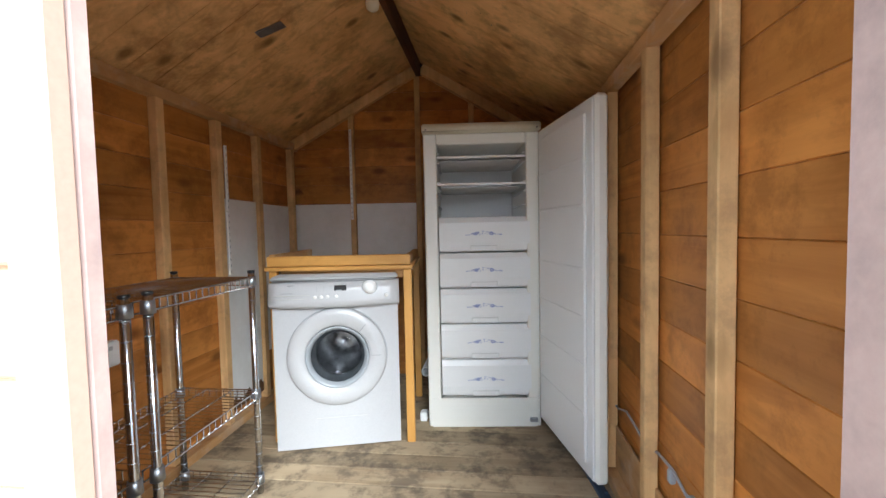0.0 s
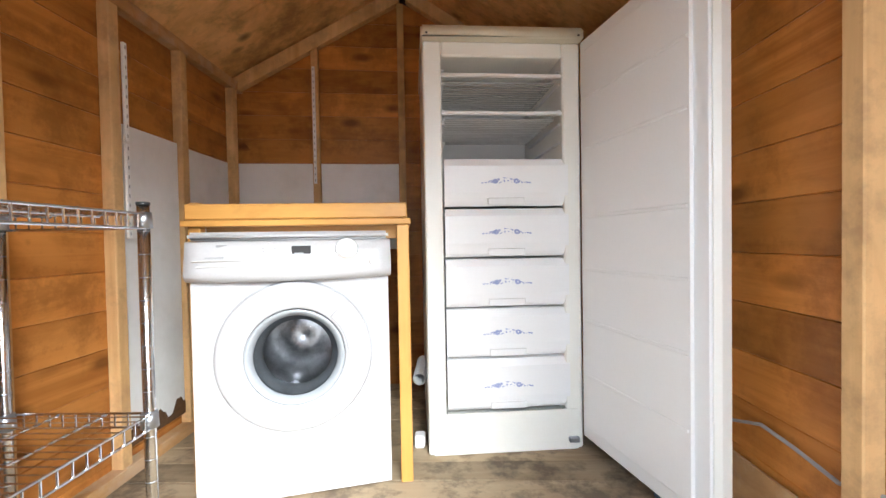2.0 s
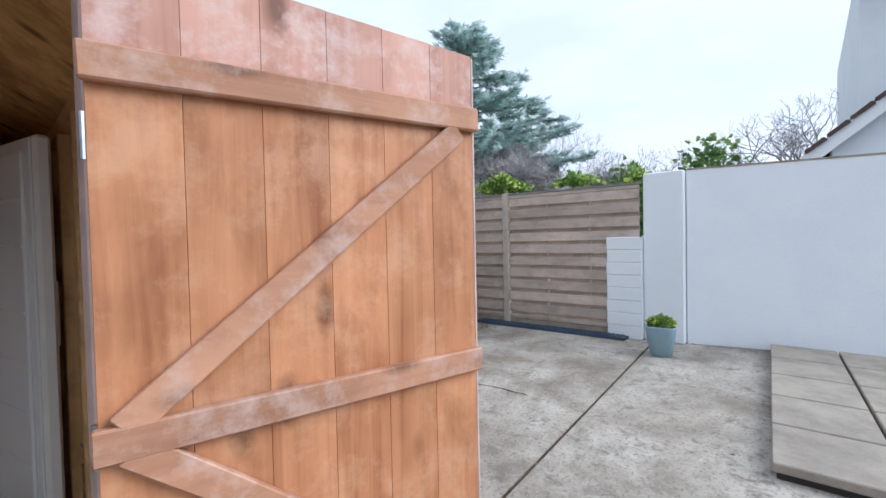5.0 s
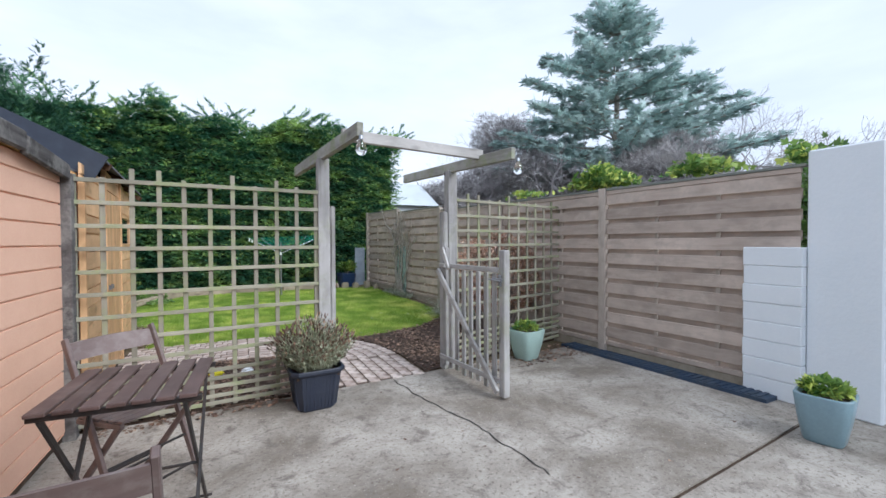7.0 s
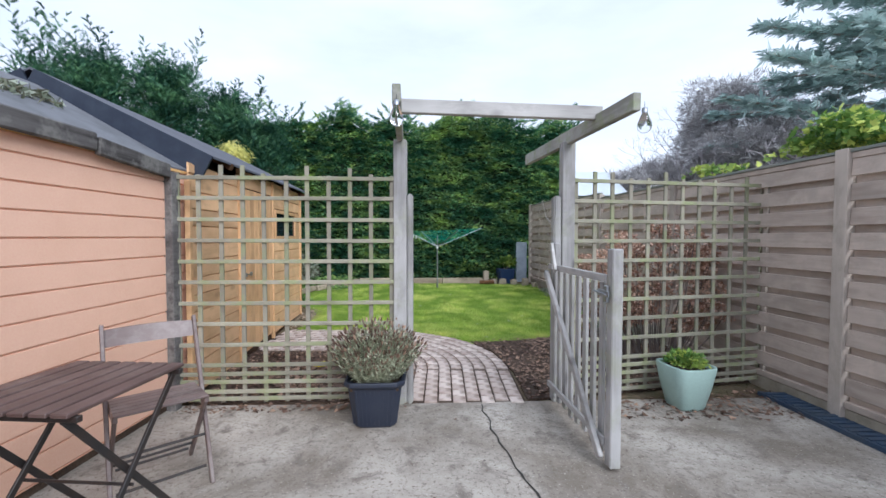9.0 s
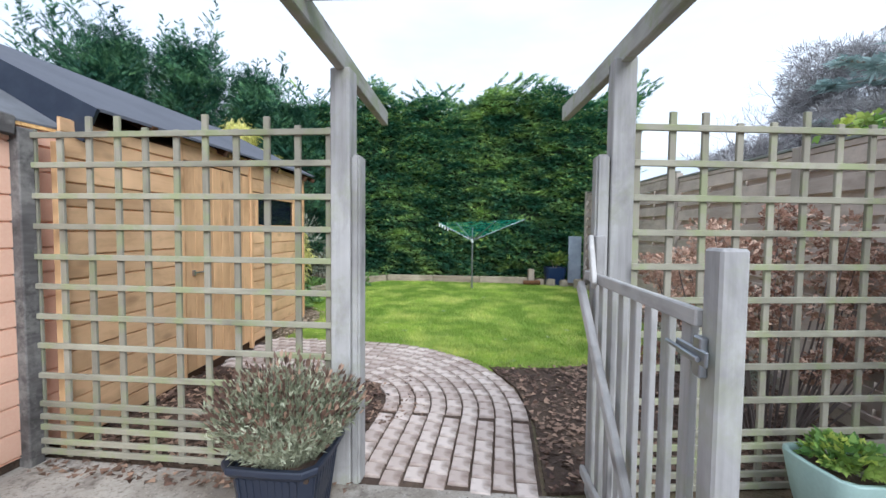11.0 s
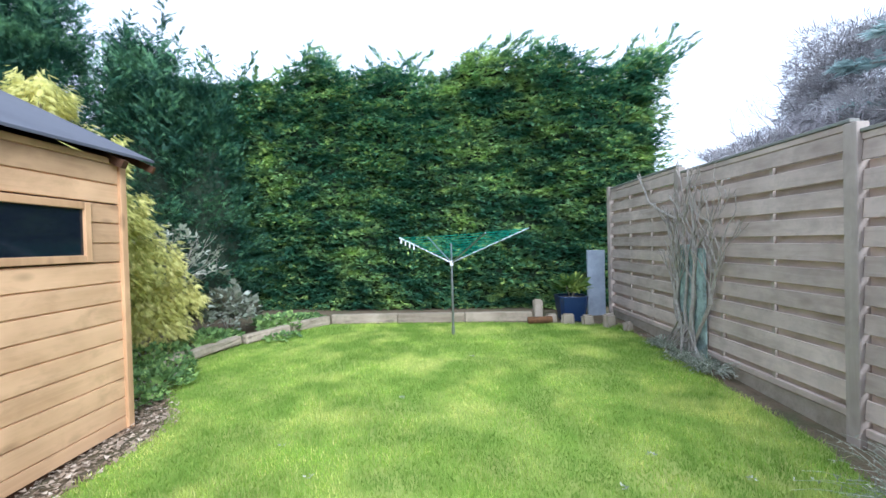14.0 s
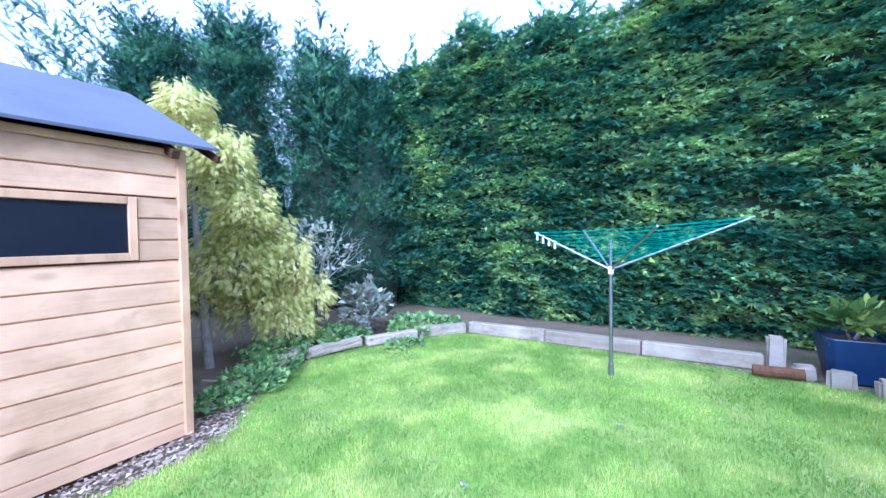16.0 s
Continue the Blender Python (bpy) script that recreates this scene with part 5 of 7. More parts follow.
def strip(p0, p1, out, label="white slotted steel shelf upright on a stud"):
    s = thing("shelf_upright", label, "shelf bracket", "slotted shelf uprights")
    bm = bmesh.new()
    bar(bm, p0, p1, 0.016, 0.010, up=out, bev=0.001)
    part("upright", bm, M["white_plastic"], s)
    n = int((Vector(p1) - Vector(p0)).length / 0.032)
    bm = bmesh.new()
    o = Vector(out) * 0.0054
    for k in range(n):
        c = Vector(p0).lerp(Vector(p1), (k + 0.5) / n) + o
        bar(bm, c - Vector((0, 0, 0.006)), c + Vector((0, 0, 0.006)), 0.004, 0.0008, up=out)
    part("slots", bm, M["label_grey"], s, kind="stuff")


for y, z0, z1 in ((2.268, 0.92, 1.25), (2.268, 1.26, 1.60), (1.49, 0.90, 1.28), (1.49, 1.29, 1.66)):
    strip((LX + 0.048, y, z0), (LX + 0.048, y, z1), (1, 0, 0))
p = on_back(0.435, 0.043, 0)
strip((p.x, p.y, 1.22), (p.x, p.y, 1.86), (-BN.x, -BN.y, 0))

sock = thing("socket", "white double electric socket on a stud", "socket", "", LX + 0.045, 1.50, 0.72)
bm = bmesh.new()
box(bm, 0, 0.035, -0.07, 0.075, -0.045, 0.045, 0.005, 2)
part("back_box", bm, M["white_plastic"], sock)
bm = bmesh.new()
for y in (-0.035, 0.035):
    box(bm, 0.0352, 0.038, y - 0.008, y + 0.008, 0.015, 0.03, 0.002)
part("switch", bm, M["white_app"], sock)

lampb = thing("ceiling_bulb", "bare frosted light bulb on the ridge board", "lamp", "", RIDX + 0.0, 2.02, RIDZ - 0.115)
bm = bmesh.new()
turned(bm, [(0.0005, 0.0), (0.018, -0.002), (0.017, -0.035), (0.012, -0.038)], 16)
part("holder", bm, M["white_plastic"], lampb, "white lamp holder", True)
bm = bmesh.new()
turned(bm, [(0.013, -0.038), (0.014, -0.055), (0.026, -0.08), (0.030, -0.10), (0.026, -0.12), (0.014, -0.130), (0.0005, -0.132)], 20)
part("bulb", bm, M["cream_cap"], lampb, "frosted glass bulb", True)
brk = thing("roof_bracket", "small grey steel plate nailed to the ceiling boards", "bracket")
bm = bmesh.new()
xa, xb = -0.645, -0.545
v = [bm.verts.new(c) for dz in (-0.001, -0.005) for c in ((xa, 1.99, under_roof(xa) + dz), (xb, 2.03, under_roof(xb) + dz), (xb, 2.08, under_roof(xb) + dz), (xa, 2.04, under_roof(xa) + dz))]
for f in ((3, 2, 1, 0), (4, 5, 6, 7), (0, 1, 5, 4), (1, 2, 6, 5), (2, 3, 7, 6), (3, 0, 4, 7)):
    bm.faces.new([v[i] for i in f])
bmesh.ops.recalc_face_normals(bm, faces=bm.faces)
part("plate", bm, M["galv"], brk)

cab = thing("cable", "thin grey cable sagging along the shed wall on cleats", "cable")
bm = bmesh.new()
pts = [(RX - 0.008, 0.76 + 0.10 * k, 0.455 + 0.018 * math.sin(k * 1.9) - 0.004 * k) for k in range(14)]
for a, c in zip(pts, pts[1:]):
    rod(bm, a, c, 0.0045, 6)
part("lead", bm, M["label_grey"], cab, kind="stuff")
for y in (0.98, 1.33, 1.45):
    bm = bmesh.new()
    box(bm, RX - 0.02, RX - 0.001, y, y + 0.022, 0.40, 0.44, 0.004)
    part("cleat", bm, M["grey_plastic"], cab)
hose = thing("hose", "white corrugated drain hose behind the freezer", "hose")
bm = bmesh.new()
for k in range(22):
    turned(bm, [(0.024, -0.006), (0.030, 0.0), (0.024, 0.006)], 12, (-0.02 + 0.0, 2.60 + k * 0.012, 0.30), "y")
part("tube", bm, M["white_plastic"], hose, kind="stuff")
bm = bmesh.new()
box(bm, -0.03, 0.01, 2.42, 2.47, ZF, ZF + 0.05, 0.006)
cup = thing("bracket", "small pale plastic foot beside the freezer", "bracket")
part("block", bm, M["white_plastic"], cup)
bolt = thing("floor_bar", "dark steel bar on the floor by the wall", "bar")
bm = bmesh.new()
bar(bm, (0.82, 1.62, ZF + 0.01), (0.76, 2.12, ZF + 0.01), 0.04, 0.016, bev=0.002)
for y in (1.7, 1.85, 2.0):
    rod(bm, (0.80, y, ZF + 0.018), (0.80, y, ZF + 0.028), 0.008, 8)
part("bar", bm, M["drain"], bolt)
bm = bmesh.new()
box(bm, RX - 0.010, RX - 0.001, 1.225, 3.2, ZF + 0.046, 0.31, 0.002)
pl = thing("skirting_board", "pale new pine board along the foot of the wall", "board")
pl["kind"] = "structure"
part("board", bm, M["stud_y"], pl)
whd = thing("door_hook", "white plastic block on the door frame", "hook", "", -0.09, FY - 0.019, 1.56)
bm = bmesh.new()
box(bm, -0.02, 0.02, -0.02, 0.0, -0.08, 0.12, 0.005)
part("block", bm, M["white_plastic"], whd)

# ---- folding table and chair ----
tb = thing("folding_table", "brown slatted folding garden table with black steel legs", "table", "", 1.285, 1.38, 0, -3.5)
TW, TL = 0.485, 0.50
for k in range(7):
    w = TW / 7
    bm = bmesh.new()
    box(bm, k * w + 0.002, (k + 1) * w - 0.011, 0, TL, 0.705, 0.72, 0.003)
    part("slat", bm, M["brownfurn"], tb)
for y in (0.02, TL - 0.045):
    bm = bmesh.new()
    box(bm, 0.0, TW, y, y + 0.02, 0.684, 0.704, 0.002)
    part("frame_rail", bm, M["blackmetal"], tb)
for x in (0.03, TW - 0.055):
    for (ya, yb), dx in (((0.03, TL + 0.08), 0.0), ((TL - 0.03, -0.06), 0.020)):
        bm = bmesh.new()
        bar(bm, (x + dx, ya, 0.69), (x + dx, yb, 0.0), 0.011, 0.024, up=(0, 1, 0), bev=0.002)
        part("leg", bm, M["blackmetal"], tb)
for ya, z in ((TL + 0.045, 0.05), (-0.03, 0.05), (0.25, 0.355)):
    bm = bmesh.new()
    rod(bm, (0.035, ya, z), (TW - 0.03, ya, z), 0.006, 8)
    part("crossbar", bm, M["blackmetal"], tb)

ch = thing("folding_chair", "brown slatted folding garden chair beside the table", "chair", "", 1.43, 2.19, 0, 43.0)
HW = 0.20
for sx in (-1, 1):
    x = sx * HW
    bm = bmesh.new()
    bar(bm, (x, -0.19, 0.0), (x, 0.175, 0.80), 0.018, 0.034, up=(0, 1, 0), bev=0.003)
    part("long_leg", bm, M["chairwood"], ch)
    bm = bmesh.new()
    bar(bm, (x * 0.9, 0.20, 0.0), (x * 0.9, -0.17, 0.43), 0.016, 0.03, up=(0, 1, 0), bev=0.003)
    part("short_leg", bm, M["chairwood"], ch)
    bm = bmesh.new()
    bar(bm, (x * 0.9, -0.19, 0.432), (x * 0.9, 0.12, 0.415), 0.02, 0.025, bev=0.003)
    part("seat_rail", bm, M["chairwood"], ch)
for k in range(6):
    y = -0.20 + k * 0.054
    bm = bmesh.new()
    box(bm, -HW + 0.012, HW - 0.012, y, y + 0.043, 0.446 - 0.003 * k, 0.457 - 0.003 * k, 0.003)
    part("seat_slat", bm, M["chairwood"], ch)
bm = bmesh.new()
n = 8
for a, c in ((0, 1),):
    vs = []
    for i in range(n + 1):
        x = -HW + 0.008 + (2 * HW - 0.016) * i / n
        bow = 0.018 * (1 - (2 * i / n - 1) ** 2)
        for z in (0.695, 0.775):
            for dy in (0.0, 0.012):
                vs.append(bm.verts.new((x, 0.135 + (z - 0.695) * 0.45 + bow + dy, z + 0.006 * math.sin(math.pi * i / n) * (1 if z > 0.7 else 0))))
    for i in range(n):
        q = 4 * i
        for f in ((0, 4, 6, 2), (1, 3, 7, 5), (2, 6, 7, 3), (0, 1, 5, 4)):
            bm.faces.new([vs[q + j] for j in f])
    bm.faces.new([vs[j] for j in (0, 2, 3, 1)])
    bm.faces.new([vs[4 * n + j] for j in (0, 1, 3, 2)])
bmesh.ops.recalc_face_normals(bm, faces=bm.faces)
part("back_rest", bm, M["chairwood"], ch)
for y, z, w in ((-0.155, 0.085, 0.9), (0.15, 0.06, 0.8), (-0.09, 0.22, 0.95), (0.12, 0.10, 0.85)):
    bm = bmesh.new()
    rod(bm, (-HW * w, y, z), (HW * w, y, z), 0.007, 8)
    part("rung", bm, M["blackmetal"], ch)

ch2 = copy_thing(ch, pose(1.51, 0.90, 0, 0, 0, 184))
tagged(ch2, "brown folding garden chair drawn up to the slatted table")

# ---- pots ----


def tapered(bm, w0, w1, z0, z1, wall=0.02, r=0.25):
    """A square pot with rounded corners, hollow at the top."""

    def ring(w, z):
        out = []
        for k in range(24):
            a = (k + 0.5) * math.tau / 24
            c, s = math.cos(a), math.sin(a)
            m_ = max(abs(c), abs(s)) ** (1 - r)
            out.append(bm.verts.new((w / 2 * c / m_, w / 2 * s / m_, z)))
        return out

    rings = [ring(w0 * 0.94, z0), ring(w0, z0 + 0.012), ring((w0 + w1) / 2 + 0.008, (z0 + z1) / 2), ring(w1, z1 - 0.006), ring(w1 - 0.006, z1), ring(w1 - 2 * wall, z1), ring(w1 - 2 * wall - 0.01, z1 - 0.05)]
    for a, c in zip(rings, rings[1:]):
        for k in range(24):
            bm.faces.new((a[k], a[(k + 1) % 24], c[(k + 1) % 24], c[k]))
    bm.faces.new(rings[0][::-1])
    return rings


def pot(label, mat, x, y, w0, w1, h, turn, soil=True, z=0.0):
    p = thing("plant_pot", label, "plant pot", "", x, y, z, turn)
    bm = bmesh.new()
    tapered(bm, w0, w1, 0.0, h)
    part("body", bm, M[mat], p, "", True)
    bm = bmesh.new()
    tapered(bm, w1 - 0.06, w1 - 0.05, h - 0.06, h - 0.03, 0.02)
    box(bm, -w1 / 2 + 0.04, w1 / 2 - 0.04, -w1 / 2 + 0.04, w1 / 2 - 0.04, h - 0.05, h - 0.035)
    part("soil", bm, M["soil"], p)
    return p


pot_a = pot("pale green glazed square pot with a low green plant", "potgreen", 4.66, 3.14, 0.21, 0.33, 0.315, 12)
pot_b = pot("grey blue glazed square pot with a low green plant", "potblue", 5.16, 0.83, 0.20, 0.29, 0.30, 10)
tub = thing("planter_tub", "square ribbed anthracite planter holding grey lavender", "planter", "", 2.42, 2.91, 0, 3)
bm = bmesh.new()
tapered(bm, 0.27, 0.345, 0.0, 0.275, 0.02, 0.12)
part("body", bm, M["tub"], tub)
bm = bmesh.new()
for side in range(4):
    a = side * math.pi / 2
    for k in range(9):
        u = -0.105 + 0.026 * k
        for_ = [(u * 0.98, -0.135, 0.02), (u * 1.12, -0.168, 0.262)]
        pq = []
        for x, y, z in for_:
            pq.append((x * math.cos(a) - y * math.sin(a), x * math.sin(a) + y * math.cos(a), z))
        bar(bm, pq[0], pq[1], 0.009, 0.012, up=(math.sin(a), -math.cos(a), 0))
part("ribs", bm, M["tub"], tub, kind="stuff")
bm = bmesh.new()
tapered(bm, 0.385, 0.40, 0.27, 0.315, 0.02, 0.1)
part("rim", bm, M["tub"], tub)
bm = bmesh.new()
box(bm, -0.155, 0.155, -0.155, 0.155, 0.25, 0.275)
part("soil", bm, M["soil"], tub)

# ---- rotary clothes line ----
wx, wy = 2.75, 8.79
wz = slope(wx, wy)
ro = thing("rotary_clothes_line", "folding rotary clothes line with green cord on a steel pole", "clothes line", "", wx, wy, wz)
bm = bmesh.new()
rod(bm, (0, 0, -0.03), (0, 0, 0.10), 0.022, 14)
part("socket", bm, M["galv"], ro)
bm = bmesh.new()
rod(bm, (0, 0, 0.08), (0, 0, 0.86), 0.015, 14)
rod(bm, (0, 0, 0.85), (0, 0, 1.12), 0.012, 12)
part("pole", bm, M["galv"], ro, "galvanised pole")
bm = bmesh.new()
rod(bm, (0, 0, 0.84), (0, 0, 0.90), 0.022, 14)
part("hub", bm, M["white_plastic"], ro)
arms = []
for k, (dx, dy, dz) in enumerate(((-0.62, -0.10, 0.32), (0.95, 0.12, 0.40), (-0.35, 0.45, 0.33), (0.42, -0.55, 0.34))):
    bm = bmesh.new()
    rod(bm, (0, 0, 0.875), (dx, dy, 0.875 + dz), 0.009, 8)
    part("arm", bm, M["galv"], ro)
    arms.append(Vector((dx, dy, dz)))
order = (0, 2, 1, 3)
for j in range(9):
    u = 0.28 + 0.09 * j
    bm = bmesh.new()
    for a, c in zip(order, order[1:] + order[:1]):
        pa, pc = arms[a] * u + Vector((0, 0, 0.875)), arms[c] * u + Vector((0, 0, 0.875))
        mid = (pa + pc) / 2 - Vector((0, 0, 0.012))
        rod(bm, pa, mid, 0.0022, 4)
        rod(bm, mid, pc, 0.0022, 4)
    part("line", bm, M["green_line"], ro, "green plastic cord", kind="stuff")
for k in range(4):
    p_ = arms[0] * (0.72 + 0.08 * k) + Vector((0, 0, 0.875))
    bm = bmesh.new()
    box(bm, p_.x - 0.008, p_.x + 0.008, p_.y - 0.005, p_.y + 0.005, p_.z - 0.06, p_.z + 0.012, 0.002)
    part("peg", bm, M["white_plastic"], ro, "white clothes peg")


# ---- planting helpers ----
def frond_mesh(name, pos, way, size, mats, parent=None, leaflets=5, spread=1.0, width=0.16, roll=0.7, seed=1, label="", kind="", flat_up=True):
    """Many small sprays: each a fan of leaflets from one base point, lying roughly level."""
    r = np.random.default_rng(seed)
    n = len(pos)
    way = way / np.linalg.norm(way, axis=1, keepdims=True)
    up = np.tile(np.array([0.0, 0.0, 1.0]), (n, 1)) + r.normal(0, roll, (n, 3))
    side = np.cross(way, up)
    side /= np.linalg.norm(side, axis=1, keepdims=True) + 1e-9
    size = np.broadcast_to(size, (n,))[:, None]
    verts, faces, per = [pos], [], 1
    blocks = [pos]
    for k in range(leaflets):
        a = (k / max(1, leaflets - 1) - 0.5) * 2 * spread
        d = way * math.cos(a) + side * math.sin(a)
        e = side * math.cos(a) - way * math.sin(a)
        ln = size * (1 - 0.45 * abs(a) / max(spread, 0.01)) * r.uniform(0.75, 1.2, (n, 1))
        blocks += [pos + d * ln * 0.55 + e * ln * width, pos + d * ln - np.array([0, 0, 0.06]) * ln, pos + d * ln * 0.55 - e * ln * width]
    per = 1 + 3 * leaflets
    v = np.stack(blocks, 1).reshape(-1, 3)
    base = np.arange(n)[:, None] * per
    quads = []
    for k in range(leaflets):
        q = 1 + 3 * k
        quads.append(np.concatenate([base, base + q, base + q + 1, base + q + 2], 1))
    f = np.concatenate(quads, 0)
    me = bpy.data.meshes.new(name)
    me.vertices.add(len(v))
    me.vertices.foreach_set("co", v.astype(np.float32).ravel())
    me.loops.add(f.size)
    me.loops.foreach_set("vertex_index", f.astype(np.int32).ravel())
    me.polygons.add(len(f))
    me.polygons.foreach_set("loop_start", (np.arange(len(f)) * 4).astype(np.int32))
    me.polygons.foreach_set("loop_total", np.full(len(f), 4, np.int32))
    me.update(calc_edges=True)
    me.materials.append(mats)
    ob = new(name, me)
    if parent:
        ob.parent = parent
    return tagged(ob, label, "", "", kind)


def tri_mesh(name, v, mat, parent=None, label="", kind="stuff"):
    """Loose triangles from an array n x 3 x 3."""
    n = len(v)
    me = bpy.data.meshes.new(name)
    me.vertices.add(n * 3)
    me.vertices.foreach_set("co", v.astype(np.float32).ravel())
    me.loops.add(n * 3)
    me.loops.foreach_set("vertex_index", np.arange(n * 3, dtype=np.int32))
    me.polygons.add(n)
    me.polygons.foreach_set("loop_start", (np.arange(n) * 3).astype(np.int32))
    me.polygons.foreach_set("loop_total", np.full(n, 3, np.int32))
    me.update(calc_edges=True)
    me.materials.append(mat)
    ob = new(name, me)
    if parent:
        ob.parent = parent
    return tagged(ob, label, "", "", kind)


def ripple(x, z, seed=0.0):
    return 0.5 * np.sin(1.7 * x + 1.3 * z + seed) + 0.3 * np.sin(3.9 * x - 2.1 * z + 2 * seed) + 0.2 * np.sin(6.3 * z + 2.2 * x + seed)


def inside(poly, x, y):
    c = np.zeros(len(x), bool)
    for (xa, ya), (xb, yb) in zip(poly, poly[1:] + poly[:1]):
        c ^= ((ya > y) != (yb > y)) & (x < (xb - xa) * (y - ya) / (yb - ya + 1e-12) + xa)
    return c


# ---- block path: rings of setts ----
path_bed = thing("path", "curved path of worn pinkish block setts with dark joints", "path")
path_bed["kind"] = "structure"
bm = bmesh.new()
outline = [(2.50, 3.165), (3.50, 3.215)] + [(1.9 + 1.60 * math.cos(a), 3.9 + 1.60 * math.sin(a)) for a in [k * math.pi / 32 for k in range(17)]] + [(0.72, 5.50), (0.72, 4.50)] + [(1.9 + 0.60 * math.cos(a), 3.9 + 0.60 * math.sin(a)) for a in [math.pi / 2 - k * math.pi / 32 for k in range(17)]]
prism(bm, outline, -0.03, -0.006)
part("bedding", bm, M["soil"], path_bed)


def ground_disc(name, cx, cy, rx, ry, z, mat, label, seed=0):
    bm = bmesh.new()
    rg = random.Random(seed)
    vs = [bm.verts.new((cx + rx * math.cos(a) * rg.uniform(0.85, 1.1), cy + ry * math.sin(a) * rg.uniform(0.85, 1.1), z + slope(cx, cy))) for a in [k * math.tau / 28 for k in range(28)]]
    bm.faces.new(vs)
    return part(name, bm, mat, kind="structure", label=label)


# ---- lawn ----
LAWN = [(0.95, 5.50), (1.95, 5.53)] + [(1.9 + 1.63 * math.cos(a), 3.9 + 1.63 * math.sin(a)) for a in [math.pi / 2 - k * math.pi / 40 for k in range(1, 13)]] + [(3.7, 5.0), (4.3, 5.2), (4.95, 5.7), (5.08, 6.4), (4.98, 7.6), (4.85, 9.2), (4.1, 9.35), (3.0, 9.42), (1.0, 9.35), (0.55, 8.85), (0.25, 8.3), (0.10, 7.75), (0.35, 7.1), (0.85, 6.6), (0.95, 6.3)]
bm = bmesh.new()
vs = [bm.verts.new((x, y, slope(x, y) - 0.004)) for x, y in LAWN]
cen = bm.verts.new((2.6, 7.3, slope(2.6, 7.3) - 0.004))
for a, c in zip(vs, vs[1:] + vs[:1]):
    bm.faces.new((a, c, cen))
bmesh.ops.subdivide_edges(bm, edges=bm.edges, cuts=5, use_grid_fill=True)
for v in bm.verts:
    v.co.z = slope(v.co.x, v.co.y) - 0.004
bmesh.ops.recalc_face_normals(bm, faces=bm.faces)
part("lawn", bm, M["lawnbase"], kind="structure", label="bright green lawn, patchy and mossy")

r = np.random.default_rng(11)
N = 300000
x, y = r.uniform(0.0, 5.3, N), r.uniform(4.9, 9.5, N)
jx, jy = x + r.normal(0, 0.02, N), y + r.normal(0, 0.02, N)
keep = inside(LAWN, jx, jy)
x, y = x[keep], y[keep]
n = len(x)
z = np.minimum(np.maximum(0.042 * (y - 5.2), 0), 0.17) - 0.006
patch = 0.5 + 0.5 * np.sin(3.3 * x + 1.6 * np.sin(2.9 * y)) * np.sin(2.7 * y + x)
h = r.uniform(0.016, 0.036, n) * (0.8 + 0.5 * patch)
a = r.uniform(0, math.tau, n)
lean = r.uniform(0, 0.9, n)
w = r.uniform(0.0015, 0.0032, n)
b0 = np.stack([x - w * np.sin(a), y + w * np.cos(a), z], 1)
b1 = np.stack([x + w * np.sin(a), y - w * np.cos(a), z], 1)
tip = np.stack([x + h * lean * np.cos(a), y + h * lean * np.sin(a), z + h], 1)
tri_mesh("grass", np.stack([b0, b1, tip], 1), M["grass"], None, "short green grass blades of the lawn")
N = 9000
x, y = r.uniform(0.0, 5.4, N), r.uniform(4.7, 9.6, N)
edge = inside(LAWN, x, y) & ~(inside(LAWN, x + 0.12, y) & inside(LAWN, x - 0.12, y) & inside(LAWN, x, y + 0.12) & inside(LAWN, x, y - 0.12))
x, y = x[edge], y[edge]
n = len(x)
z = np.minimum(np.maximum(0.042 * (y - 5.2), 0), 0.17) - 0.004
h, a, w = r.uniform(0.03, 0.08, n), r.uniform(0, math.tau, n), r.uniform(0.002, 0.004, n)
tri_mesh("grass", np.stack([np.stack([x - w * np.sin(a), y + w * np.cos(a), z], 1), np.stack([x + w * np.sin(a), y - w * np.cos(a), z], 1), np.stack([x + h * 1.2 * np.cos(a), y + h * 1.2 * np.sin(a), z + h * 0.6], 1)], 1), M["grassdry"], None, "dry straggling grass along the lawn's edge")


# ---- leaf litter, bark, weeds ----
def litter(poly, count, seed, mat="litter", size=(0.008, 0.028), high=0.03, label="dark leaf litter and bark on the bed"):
    rr = np.random.default_rng(seed)
    xs_, ys_ = [p[0] for p in poly], [p[1] for p in poly]
    x, y = rr.uniform(min(xs_), max(xs_), count), rr.uniform(min(ys_), max(ys_), count)
    k = inside(poly, x, y)
    x, y = x[k], y[k]
    n = len(x)
    z = np.minimum(np.maximum(0.042 * (y - 5.2), 0), 0.17) + rr.uniform(-0.008, high, n)
    s = rr.uniform(*size, n)
    a = rr.uniform(0, math.tau, n)
    c = np.stack([x, y, z], 1)[:, None, :]
    o = np.stack([np.stack([np.cos(a + q) * s, np.sin(a + q) * s, rr.uniform(-0.5, 0.5, n) * s], 1) for q in (0, 2.3, 4.2)], 1)
    return tri_mesh("leaf_litter", c + o, M[mat], None, label)


